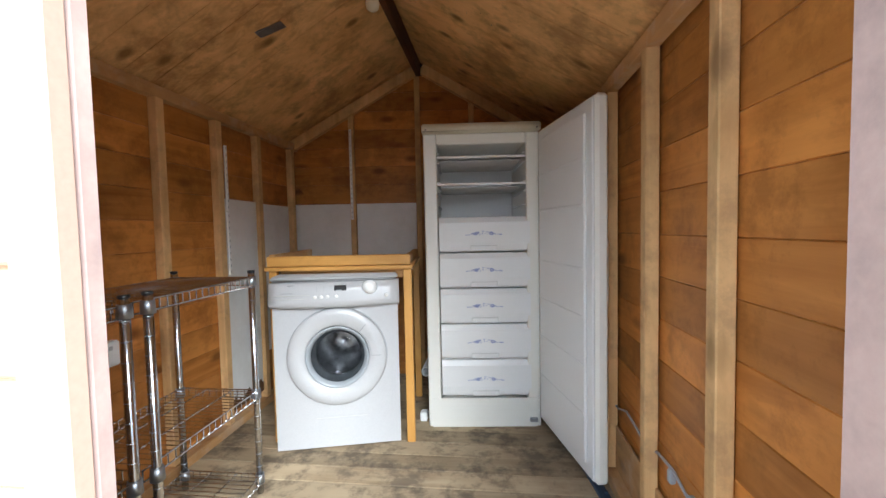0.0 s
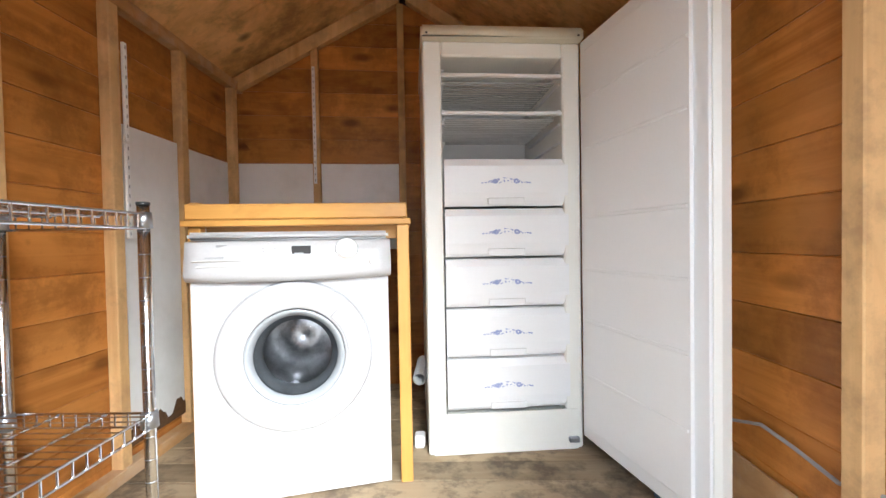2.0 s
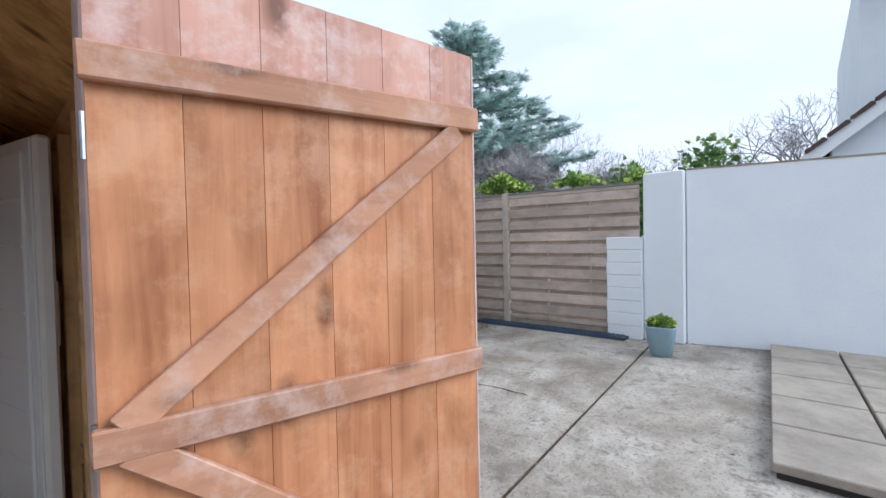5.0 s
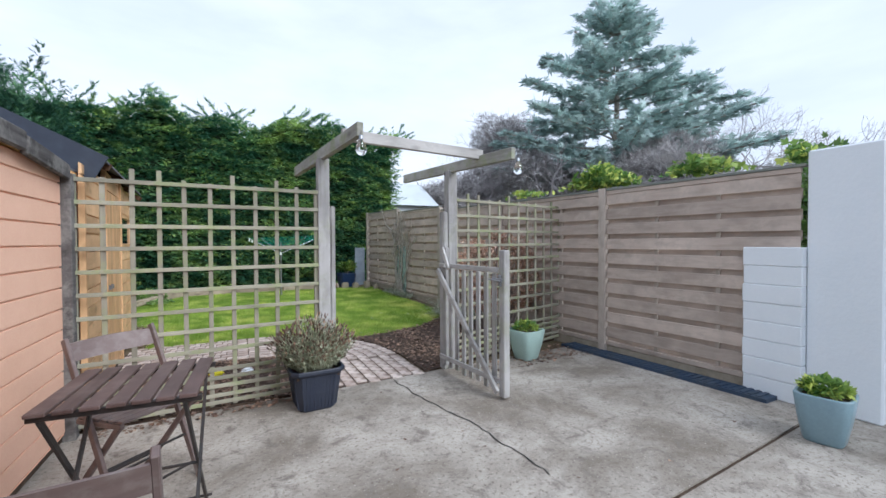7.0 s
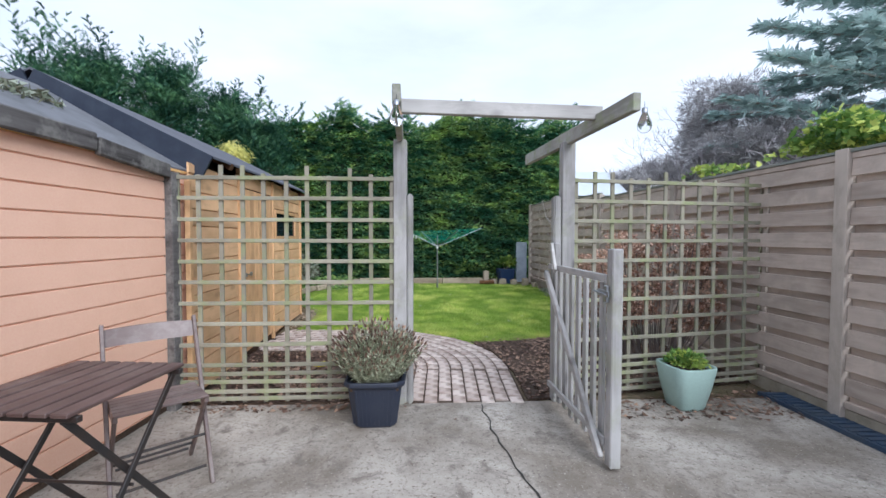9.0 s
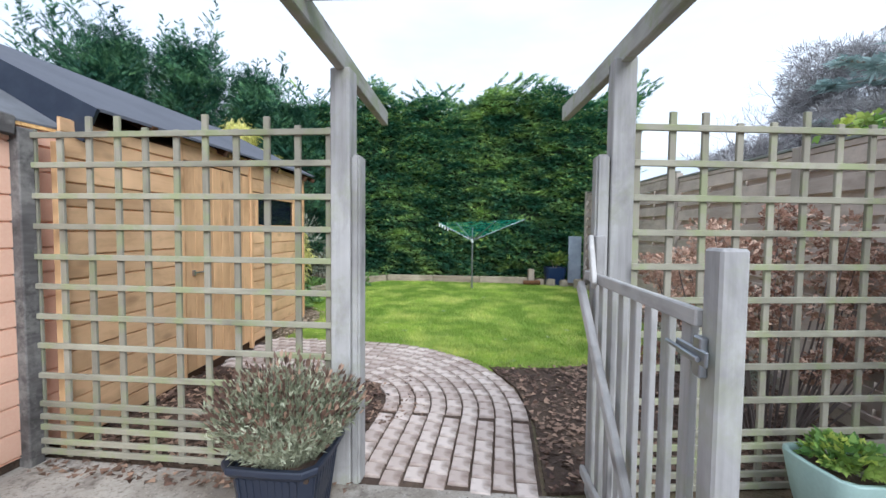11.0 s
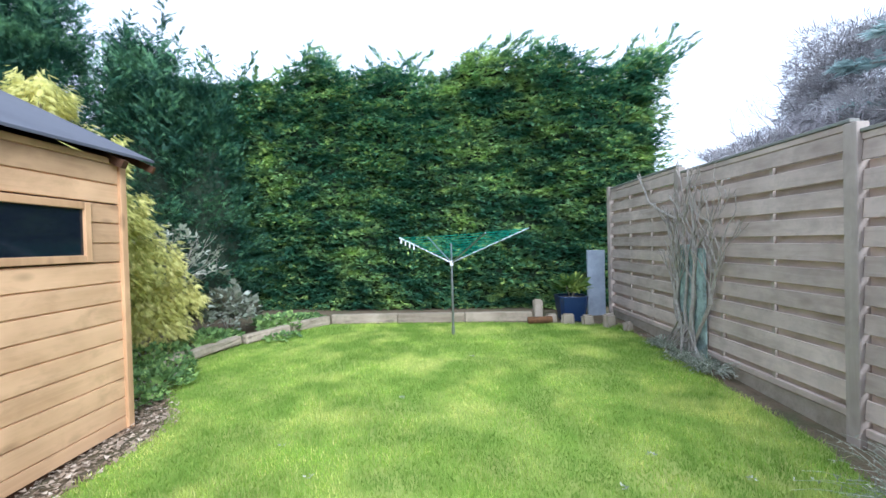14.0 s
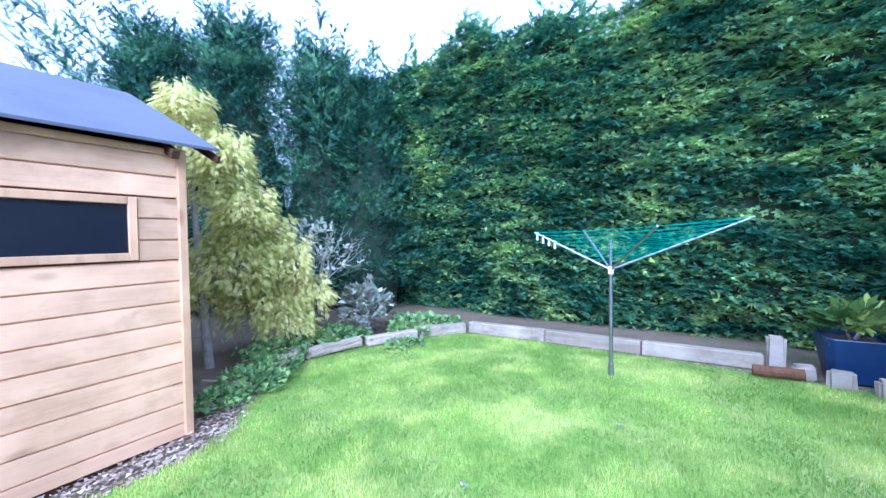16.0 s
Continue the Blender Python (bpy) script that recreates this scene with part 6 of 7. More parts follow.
BED_R = [(3.52, 3.24), (5.52, 3.65), (5.45, 5.0), (5.05, 5.8), (4.3, 5.2), (3.7, 5.0), (3.2, 4.95), (3.42, 4.5), (3.52, 3.9)]
BED_L = [(0.98, 3.15), (2.48, 3.2), (2.52, 3.9), (2.38, 4.35), (1.9, 4.5), (0.75, 4.48), (0.7, 3.4)]
for poly in (BED_R, BED_L):
    bm = bmesh.new()
    prism(bm, poly, -0.02, 0.006)
    part("bed", bm, M["soil"], kind="structure", label="dark mulched flower bed")
litter(BED_R, 9000, 21)
litter(BED_L, 7000, 22)
litter([(2.45, 3.7), (2.85, 3.9), (2.6, 4.6), (2.1, 4.7), (2.3, 4.2)], 500, 27, high=0.012)
litter([(4.0, 2.9), (5.5, 2.9), (5.6, 3.5), (4.0, 3.2)], 900, 23, high=0.012, label="leaves blown against the trellis")
litter([(0.98, 2.98), (2.6, 3.05), (2.6, 3.18), (0.98, 3.12)], 500, 24, high=0.012, label="leaves blown against the trellis")
litter([(0.9, -1), (5.6, -1), (5.5, 3.0), (0.95, 3.0)], 170, 25, size=(0.006, 0.018), high=0.004, label="few dead leaves on the patio")
litter([(5.70, 0.70), (5.81, 0.70), (6.24, -0.85), (6.85, -3.0), (6.70, -3.0), (6.10, -0.87)], 1500, 28, high=0.012, label="dark moss and dirt along the foot of the white wall")
litter([(0.70, 5.5), (0.98, 5.5), (1.0, 6.5), (0.3, 7.3), (0.0, 7.0), (0.2, 6.5)], 4200, 26, mat="tanlitter", size=(0.006, 0.022), high=0.014, label="tan straw and bark litter beside the honey shed")

# ---- edging ----
edg = thing("sleeper", "pale low timber sleepers edging the lawn", "edging")
for (xa, ya), (xb, yb) in (((0.97, 9.42), (1.90, 9.47)), ((1.91, 9.47), (2.85, 9.50)), ((2.86, 9.50), (3.78, 9.54))):
    bm = bmesh.new()
    bar(bm, (xa, ya + 0.04, 0.225), (xb, yb + 0.04, 0.225), 0.10, 0.13, bev=0.008)
    part("sleeper_length", bm, M["sleeper"], edg)
rg = random.Random(31)
for (xa, ya), (xb, yb), h in (((0.93, 9.38), (0.62, 8.92), 0.12), ((0.60, 8.87), (0.31, 8.36), 0.10), ((0.28, 8.31), (0.05, 7.76), 0.09), ((0.03, 7.70), (0.12, 7.22), 0.07)):
    bm = bmesh.new()
    bar(bm, (xa, ya, 0.165 + h / 2), (xb, yb, slope(xb, yb) + 0.01 + h / 2), 0.11, h, bev=0.012)
    bmesh.ops.subdivide_edges(bm, edges=bm.edges, cuts=3, use_grid_fill=True)
    for v in bm.verts:
        v.co += Vector((rg.uniform(-1, 1), rg.uniform(-1, 1), rg.uniform(-1, 1))) * 0.004
    part("sleeper_length", bm, M["sleeper"], edg)
for k, (x, y, w, h, tn) in enumerate(((3.86, 9.55, 0.13, 0.30, 5), (4.02, 9.42, 0.16, 0.12, 20), (4.22, 9.32, 0.16, 0.14, -10), (4.45, 9.25, 0.15, 0.13, 12), (4.68, 9.12, 0.17, 0.17, 30), (4.85, 8.95, 0.14, 0.10, 50))):
    st = thing("edging_stone", "rough upright stone at the bed corner" if k == 0 else "rough grey stone edging the corner bed", "stone", "corner stones", x, y, 0.165, tn)
    bm = bmesh.new()
    box(bm, -w / 2, w / 2, -0.04, 0.04, -0.02, h, 0.022, 2)
    for v in bm.verts:
        v.co += Vector((rg.uniform(-1, 1), rg.uniform(-1, 1), rg.uniform(-1, 1))) * 0.007
    part("stone", bm, M["stone"], st)
rb = thing("retaining_board", "short brown board holding the bed beside the honey shed", "edging", "", 0, 0, 0)
bm = bmesh.new()
bar(bm, (0.02, 6.80, 0.10), (0.40, 6.98, 0.10), 0.03, 0.15, bev=0.006)
part("board", bm, M["sleeper"], rb)
logt = thing("log", "short dark split log on the lawn's edge", "log", "", 3.86, 9.33, 0.185, 4)
bm = bmesh.new()
rod(bm, (-0.16, 0, 0.03), (0.16, 0, 0.035), 0.045, 12)
part("log", bm, M["rot"], logt)
slabp = thing("upright_slab", "pale blue grey slab standing between fence end and hedge", "slab", "", 4.76, 9.99, 0.13, 6)
bm = bmesh.new()
box(bm, -0.13, 0.13, -0.02, 0.02, -0.02, 0.98, 0.008)
part("slab", bm, M["wallstone"], slabp)

# ---- hedge ----
hedge = thing("hedge", "tall dense green conifer hedge with feathery top", "hedge")
HX0, HX1 = -3.4, 5.95


def hedge_y(x, z):
    return 10.55 + 0.13 * ripple(x * 1.3, z * 1.5, 1.0) + 0.10 * np.maximum(0, 1.0 - z) - 0.05 * z + 0.10 * np.maximum(0, -x)


def hedge_top(x):
    return 4.15 + 0.12 * np.sin(1.9 * x + 1) + 0.10 * np.sin(4.7 * x) - 0.10 * np.maximum(0, x - 4.6) ** 2


# Dark sheet added behind the sprays, its colour standing for the hedge's inner shade.
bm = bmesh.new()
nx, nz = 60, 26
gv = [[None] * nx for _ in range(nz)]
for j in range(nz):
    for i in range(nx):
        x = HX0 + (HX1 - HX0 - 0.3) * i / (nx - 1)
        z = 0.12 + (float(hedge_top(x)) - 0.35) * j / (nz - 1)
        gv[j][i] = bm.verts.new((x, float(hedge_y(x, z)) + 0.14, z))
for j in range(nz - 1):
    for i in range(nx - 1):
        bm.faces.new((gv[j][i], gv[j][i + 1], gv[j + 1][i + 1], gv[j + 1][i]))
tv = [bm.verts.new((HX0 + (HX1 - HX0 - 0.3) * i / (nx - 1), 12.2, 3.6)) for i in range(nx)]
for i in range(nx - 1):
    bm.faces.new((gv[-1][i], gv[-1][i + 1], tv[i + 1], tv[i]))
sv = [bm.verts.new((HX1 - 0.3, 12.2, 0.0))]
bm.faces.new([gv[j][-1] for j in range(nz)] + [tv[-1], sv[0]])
part("painted_shade_core", bm, M["shadecore"], hedge)
r = np.random.default_rng(5)
nb, per = 9500, 9
x, u = r.uniform(HX0, HX1, nb), r.uniform(0, 1, nb)
z = 0.16 + u * (hedge_top(x) - 0.16)
side_ = np.where(r.uniform(0, 1, nb) < 0.72, 1.0, -1.0)
bw = np.stack([side_ * r.uniform(0.5, 1.0, nb), -r.uniform(0.15, 0.55, nb), r.normal(0.08, 0.16, nb)], 1)
bw /= np.linalg.norm(bw, axis=1, keepdims=True)
bl = r.uniform(0.10, 0.30, nb)
root = np.stack([x, hedge_y(x, z) + r.uniform(0.0, 0.12, nb) - 0.05 * ripple(x * 5, z * 7, 3.0), z], 1)
k = np.tile(np.linspace(0.0, 1.0, per), nb)
pos = np.repeat(root, per, 0) + np.repeat(bw * bl[:, None], per, 0) * k[:, None]
pos[:, 2] -= 0.035 * k * k
way = np.repeat(bw, per, 0) + r.normal(0, 0.42, (nb * per, 3))
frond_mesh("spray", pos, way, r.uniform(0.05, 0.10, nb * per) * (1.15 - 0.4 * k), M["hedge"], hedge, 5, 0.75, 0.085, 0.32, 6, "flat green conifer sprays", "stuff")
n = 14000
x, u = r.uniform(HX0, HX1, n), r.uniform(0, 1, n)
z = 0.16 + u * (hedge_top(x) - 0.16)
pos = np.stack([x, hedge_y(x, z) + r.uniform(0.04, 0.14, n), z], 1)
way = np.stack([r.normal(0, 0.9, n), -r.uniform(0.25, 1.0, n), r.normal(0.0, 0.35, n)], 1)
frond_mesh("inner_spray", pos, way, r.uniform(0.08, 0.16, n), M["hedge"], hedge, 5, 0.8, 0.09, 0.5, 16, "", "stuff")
n = 5200
x = r.uniform(HX0, HX1 + 0.2, n)
bunch = np.maximum(0, np.sin(2.3 * x + 0.6) * np.sin(0.9 * x + 2)) + 0.15
z = hedge_top(x) - 0.1 + r.uniform(0, 1, n) ** 2.0 * 0.50 * bunch
pos = np.stack([x, 10.5 + r.uniform(-0.05, 0.9, n), z], 1)
way = np.stack([r.normal(0.35, 0.7, n), r.normal(-0.3, 0.5, n), r.uniform(0.1, 0.8, n)], 1)
frond_mesh("top_spray", pos, way, r.uniform(0.08, 0.19, n), M["hedge"], hedge, 5, 0.6, 0.06, 0.9, 7, "long soft top shoots", "stuff")
pl_pos, pl_way = [], []
rg = random.Random(12)
for x0_ in (-1.2, -0.75, -0.2, 0.1, 0.5, 1.5, 1.9, 2.15, 2.5, 2.9, 3.2, 3.35, 3.7, 4.6, 4.9, 5.2, 5.5, 5.8, 5.95):
    for s_ in range(3):
        dx = rg.uniform(0.2, 1.0) * (1 if x0_ > 2.3 else rg.choice((-1, 1)))
        L_ = rg.uniform(0.4, 1.0)
        d_ = Vector((dx, rg.uniform(-0.3, 0.2), rg.uniform(0.35, 0.9))).normalized()
        q_ = Vector((x0_ + rg.uniform(-0.1, 0.1), 10.55 + rg.uniform(0, 0.4), float(hedge_top(x0_)) - 0.12))
        for k in range(34):
            u_ = k / 34
            c_ = q_ + d_ * L_ * u_ - Vector((0, 0, 0.12)) * u_ * u_
            pl_pos.append((c_.x, c_.y, c_.z))
            w_ = d_ + Vector((rg.gauss(0, 0.35), rg.gauss(0, 0.35), rg.gauss(0, 0.35)))
            pl_way.append((w_.x, w_.y, w_.z))
frond_mesh("plume", np.array(pl_pos), np.array(pl_way), 0.15, M["hedge"], hedge, 5, 0.5, 0.05, 0.9, 13, "long leaning top shoots", "stuff")
for side, (xa, ya, xb, yb, za) in enumerate(((5.55, 10.45, 5.95, 12.0, 3.9), (-4.9, -1.0, -5.3, 8.0, 2.6))):
    n = 6000 if side == 0 else 9000
    u = r.uniform(0, 1, n)
    pos = np.stack([xa + (xb - xa) * u + r.uniform(-0.15, 0.15, n), ya + (yb - ya) * u, r.uniform(0.3, za, n)], 1)
    way = np.stack([r.uniform(0.2, 1, n), r.normal(0, 0.8, n), r.normal(0.1, 0.4, n)], 1)
    frond_mesh("side_spray", pos, way, r.uniform(0.10, 0.24, n), M["hedge"], hedge, 5, 0.9, 0.13, 0.8, 8 + side, "", "stuff")
# Plain box in the same painted shade backs the west hedge.
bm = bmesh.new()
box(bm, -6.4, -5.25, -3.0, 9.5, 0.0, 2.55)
part("painted_shade_core", bm, M["shadecore"], hedge)


# ---- conifers ----
def conifer(label, x, y, h, rad, mat, branches, seed, size=(0.07, 0.15), droop=0.0, name="conifer", low=0.08, rise=0.75, per=46, blunt=0.9, leaders=16):
    t = thing(name, label, "tree", "", x, y, 0.05)
    bm = bmesh.new()
    rod(bm, (0, 0, -0.05), (0, 0, h * 0.9), 0.035 * h / 2, 10, 0.008)
    part("trunk", bm, M["bark"], t)
    r = np.random.default_rng(seed)
    u = np.linspace(0, 1, branches) ** 0.9
    z = h * (low + (0.86 - low) * u)
    a = r.uniform(0, math.tau, branches)
    L = rad * (1 - 0.62 * u ** (1.6 * blunt)) * r.uniform(0.75, 1.25, branches) * (1 + 0.12 * np.sin(3 * a + seed))
    up = rise * (0.35 + 1.1 * u) * r.uniform(0.7, 1.2, branches)
    d = np.stack([np.cos(a), np.sin(a), up], 1)
    d /= np.linalg.norm(d, axis=1, keepdims=True)
    k = r.uniform(0.12, 1.0, (branches, per))
    c = np.stack([np.zeros(branches), np.zeros(branches), z], 1)[:, None, :] + (d * L[:, None])[:, None, :] * k[:, :, None]
    c[:, :, 2] -= (0.10 + droop) * L[:, None] * k * k
    c += r.normal(0, 1, c.shape) * (0.03 + 0.15 * rad * (1 - k) * 0.6)[:, :, None] * np.array([1, 1, 0.6])
    way = d[:, None, :] + r.normal(0, 0.38, c.shape)
    way[:, :, 2] -= droop * 1.2
    s = r.uniform(*size, k.shape) * (1.25 - 0.5 * k)
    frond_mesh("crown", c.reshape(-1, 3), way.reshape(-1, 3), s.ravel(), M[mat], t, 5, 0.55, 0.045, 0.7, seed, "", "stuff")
    nl = leaders
    la, lr = r.uniform(0, math.tau, nl), rad * 0.95 * np.sqrt(r.uniform(0, 1, nl))
    la[0], lr[0] = 0.0, 0.02
    ll = h * r.uniform(0.22, 0.36, nl)
    base = np.stack([lr * np.cos(la), lr * np.sin(la), h - ll - 0.35 * h * (lr / rad) * r.uniform(0.1, 0.6, nl)], 1)
    ld = np.stack([0.45 * np.cos(la) * lr / rad + r.normal(0, 0.12, nl), 0.45 * np.sin(la) * lr / rad + r.normal(0, 0.12, nl), np.full(nl, 1.0 - droop)], 1)
    shoots, each = 26, 11
    k = np.repeat((np.arange(shoots) + 0.5) / shoots, each)[None, :] * np.ones((nl, 1))
    ang = np.repeat(r.uniform(0, math.tau, (nl, shoots)), each, 1)
    reach = np.repeat(r.uniform(0.6, 1.15, (nl, shoots)), each, 1)
    step = np.tile(np.linspace(0.0, 1.0, each), shoots)[None, :] * np.ones((nl, 1))
    c = base[:, None, :] + (ld * ll[:, None])[:, None, :] * k[:, :, None]
    wing = 0.44 * (1 - 0.9 * k) * reach * step
    out = np.stack([np.cos(ang), np.sin(ang), np.zeros_like(ang)], 2)
    c += out * wing[:, :, None] + np.array([0, 0, 0.75]) * wing[:, :, None]
    way = out * 0.75 + ld[:, None, :] * 0.7 + r.normal(0, 0.25, c.shape)
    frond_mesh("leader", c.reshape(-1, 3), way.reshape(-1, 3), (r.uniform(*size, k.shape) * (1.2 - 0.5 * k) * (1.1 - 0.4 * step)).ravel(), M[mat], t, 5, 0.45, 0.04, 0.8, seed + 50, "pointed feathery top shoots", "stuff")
    # Added core whose dark colour stands in for shade within the crown.
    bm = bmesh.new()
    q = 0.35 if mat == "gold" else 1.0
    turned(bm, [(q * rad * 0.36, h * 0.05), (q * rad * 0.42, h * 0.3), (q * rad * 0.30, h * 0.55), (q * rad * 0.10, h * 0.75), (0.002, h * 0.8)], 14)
    part("painted_shade_core", bm, M["shadecore"], t)
    return t


conifer("tall dark green conifer with feathery shoots behind the sheds", -3.75, 7.9, 5.0, 1.6, "conifer", 520, 41)
conifer("tall dark green conifer with feathery shoots behind the sheds", -2.95, 8.8, 5.2, 1.65, "conifer", 560, 42)
conifer("tall dark green conifer beside the hedge", -2.2, 9.85, 4.9, 1.5, "conifer", 520, 43)
conifer("dark green conifer filling the corner beside the hedge", -1.35, 10.1, 4.3, 1.15, "conifer", 420, 47, leaders=8)
conifer("tall dark conifer at the garden's edge", -5.2, 8.6, 5.0, 1.5, "conifer", 260, 44)
gold = thing("golden_conifer", "golden yellow drooping thread leaved conifer behind the honey shed", "tree", "", -0.62, 7.15, 0.08)
bm = bmesh.new()
rod(bm, (0, 0, -0.05), (0.0, -0.15, 2.5), 0.05, 10, 0.012)
part("trunk", bm, M["bark"], gold)
r = np.random.default_rng(45)
gp, gw, gs = [], [], []
for gx, gy, gz, gr in ((0.0, -0.17, 2.50, 0.30), (-0.10, -0.05, 2.20, 0.40), (0.22, 0.10, 2.02, 0.36), (-0.15, 0.15, 1.75, 0.48), (0.16, 0.32, 1.50, 0.42), (-0.05, 0.45, 1.22, 0.55), (0.22, 0.70, 0.98, 0.42), (0.10, 0.25, 0.92, 0.50), (0.30, 0.95, 0.62, 0.34), (0.05, 0.55, 0.55, 0.55), (-0.30, 0.10, 0.70, 0.55), (0.26, 0.72, 0.36, 0.40)):
    n = int(5200 * gr * gr) + 500
    d = r.normal(0, 1, (n, 3))
    d[:, 2] = np.abs(d[:, 2]) * 0.9 - 0.25
    d /= np.linalg.norm(d, axis=1, keepdims=True)
    lump = 0.82 + 0.18 * np.sin(6 * d[:, :1] + 8 * d[:, 1:2] + gx * 9)
    p = d * gr * lump * r.uniform(0.62, 1.0, (n, 1)) + np.array([gx, gy, gz])
    p[:, 2] -= 0.25 * gr * (1 - d[:, 2]) * r.uniform(0, 1, n)
    gp.append(p)
    gw.append(d * np.array([1, 1, 0.2]) + np.array([0, 0, -0.75]) + r.normal(0, 0.3, (n, 3)))
    gs.append(r.uniform(0.05, 0.115, n))
gp = np.concatenate(gp)
gp[:, 2] = np.maximum(gp[:, 2], 0.06)
frond_mesh("crown", gp, np.concatenate(gw), np.concatenate(gs), M["gold"], gold, 5, 0.45, 0.045, 0.7, 45, "", "stuff")


# ---- shrubs ----
def shrub(label, x, y, z0, rad, h, mat, count, seed, size=(0.05, 0.1), name="shrub", leaflets=5, spread=1.3, width=0.22, stems=6, core=False):
    t = thing(name, label, "shrub", "", x, y, z0)
    rg = random.Random(seed)
    bm = bmesh.new()
    for k in range(stems):
        a = rg.uniform(0, math.tau)
        rod(bm, (0.02 * math.cos(a), 0.02 * math.sin(a), -0.02), (rad * 0.6 * math.cos(a), rad * 0.6 * math.sin(a), h * rg.uniform(0.5, 0.85)), 0.010, 6, 0.003)
    part("stem_mass", bm, M["bark"], t, kind="stuff")
    r = np.random.default_rng(seed)
    d = r.normal(0, 1, (count, 3))
    d[:, 2] = np.abs(d[:, 2]) * 0.8 - 0.25
    d /= np.linalg.norm(d, axis=1, keepdims=True)
    q = r.uniform(0.55, 1.0, (count, 1)) * (0.85 + 0.15 * np.sin(d[:, :1] * 7 + d[:, 1:2] * 5))
    pos = d * q * np.array([rad, rad, h * 0.6]) + np.array([0, 0, h * 0.42])
    pos[:, 2] = np.maximum(pos[:, 2], 0.01)
    frond_mesh("foliage", pos, d + r.normal(0, 0.4, (count, 3)) + np.array([0, 0, 0.35]), r.uniform(*size, count), M[mat], t, leaflets, spread, width, 0.8, seed, "", "stuff")
    return t


shrub("grey green shrub before the hedge", -0.12, 8.75, 0.17, 0.36, 0.66, "rhodo", 900, 61, (0.05, 0.09))
shrub("low green ground cover spilling over the stones", 0.35, 9.25, 0.17, 0.55, 0.16, "weeds", 900, 62, (0.04, 0.07))
shrub("low green ground cover spilling over the stones", -0.15, 8.3, 0.14, 0.42, 0.18, "weeds", 700, 63, (0.04, 0.07))
shrub("low weeds beside the honey shed", 0.30, 7.05, 0.08, 0.34, 0.16, "weeds", 600, 64, (0.03, 0.06))
shrub("low weeds beside the honey shed", -0.2, 7.6, 0.1, 0.35, 0.25, "weeds", 600, 69, (0.03, 0.06))
shrub("low weeds beside the honey shed", 0.42, 6.75, 0.06, 0.22, 0.12, "weeds", 420, 191, (0.02, 0.05))
shrub("low weeds in front of the sleepers", 0.12, 7.35, 0.09, 0.30, 0.16, "weeds", 650, 192, (0.02, 0.05))
shrub("low weeds in front of the sleepers", 0.62, 8.60, 0.14, 0.25, 0.08, "weeds", 380, 193, (0.02, 0.045))
shrub("green leafy plant in the pale green pot", 4.66, 3.14, 0.27, 0.15, 0.14, "ivy", 420, 65, (0.025, 0.05), "potted_plant", stems=3)
shrub("green leafy plant in the grey blue pot", 5.16, 0.83, 0.26, 0.13, 0.14, "ivy", 420, 66, (0.025, 0.05), "potted_plant", stems=3)
shrub("yellow green broad leaves in the navy planter", 4.32, 9.62, 0.50, 0.22, 0.26, "laurel", 60, 67, (0.12, 0.20), "potted_plant", 4, 1.2, 0.2, 4)
bp = thing("plant_pot", "navy blue square planter at the end of the lawn", "plant pot", "", 4.32, 9.62, 0.165, 5)
bm = bmesh.new()
tapered(bm, 0.30, 0.40, 0.0, 0.34, 0.02, 0.1)
part("body", bm, M["bluepot"], bp)
bm = bmesh.new()
box(bm, -0.17, 0.17, -0.17, 0.17, 0.28, 0.31)
part("soil", bm, M["soil"], bp)

# lavender: upright stems with small spikes
lav = thing("lavender", "grey green lavender bush growing in the anthracite planter", "plant", "", 2.42, 2.91, 0.275)
r = np.random.default_rng(71)
n = 1500
a, q = r.uniform(0, math.tau, n), np.sqrt(r.uniform(0, 1, n))
base = np.stack([0.13 * q * np.cos(a), 0.13 * q * np.sin(a), np.zeros(n)], 1)
ln = r.uniform(0.16, 0.40, n) * (1.1 - 0.35 * q)
out = np.stack([0.85 * q * np.cos(a) + r.normal(0, 0.14, n), 0.85 * q * np.sin(a) + r.normal(0, 0.14, n), np.ones(n)], 1)
out /= np.linalg.norm(out, axis=1, keepdims=True)
tips = base + out * ln[:, None]
w = np.stack([-np.sin(a), np.cos(a), np.zeros(n)], 1) * 0.0016
tri_mesh("stem_mass", np.stack([base - w, base + w, tips], 1), M["lavender"], lav)
pos = np.repeat(base, 9, 0) + np.repeat(out, 9, 0) * (np.repeat(ln, 9) * r.uniform(0.25, 1.0, 9 * n))[:, None]
way = np.repeat(out, 9, 0) + r.normal(0, 0.5, (9 * n, 3))
frond_mesh("foliage", pos, way, r.uniform(0.018, 0.042, 9 * n), M["lavender"], lav, 3, 0.5, 0.09, 0.9, 72, "", "stuff")
frond_mesh("flower_spike", tips, out, r.uniform(0.03, 0.05, n), M["litter"], lav, 4, 0.25, 0.12, 0.9, 73, "", "stuff")


# ---- bare shrubs, hydrangea, climber ----
def branch_lines(rg, p, d, length, r0, depth, out, bend=0.35, kids=(2, 3), shrink=0.68, upward=0.12):
    n = 3
    for _ in range(n):
        q = p + d * (length / n)
        out.append((p.copy(), q.copy(), r0))
        p = q
        d = (d + Vector((rg.gauss(0, bend * 0.3), rg.gauss(0, bend * 0.3), rg.gauss(upward * 0.5, bend * 0.2)))).normalized()
    if depth:
        for _ in range(rg.randint(*kids)):
            nd = (d + Vector((rg.gauss(0, bend * 1.5), rg.gauss(0, bend * 1.5), rg.gauss(upward, bend)))).normalized()
            branch_lines(rg, p, nd, length * shrink * rg.uniform(0.8, 1.15), r0 * 0.62, depth - 1, out, bend, kids, shrink, upward)


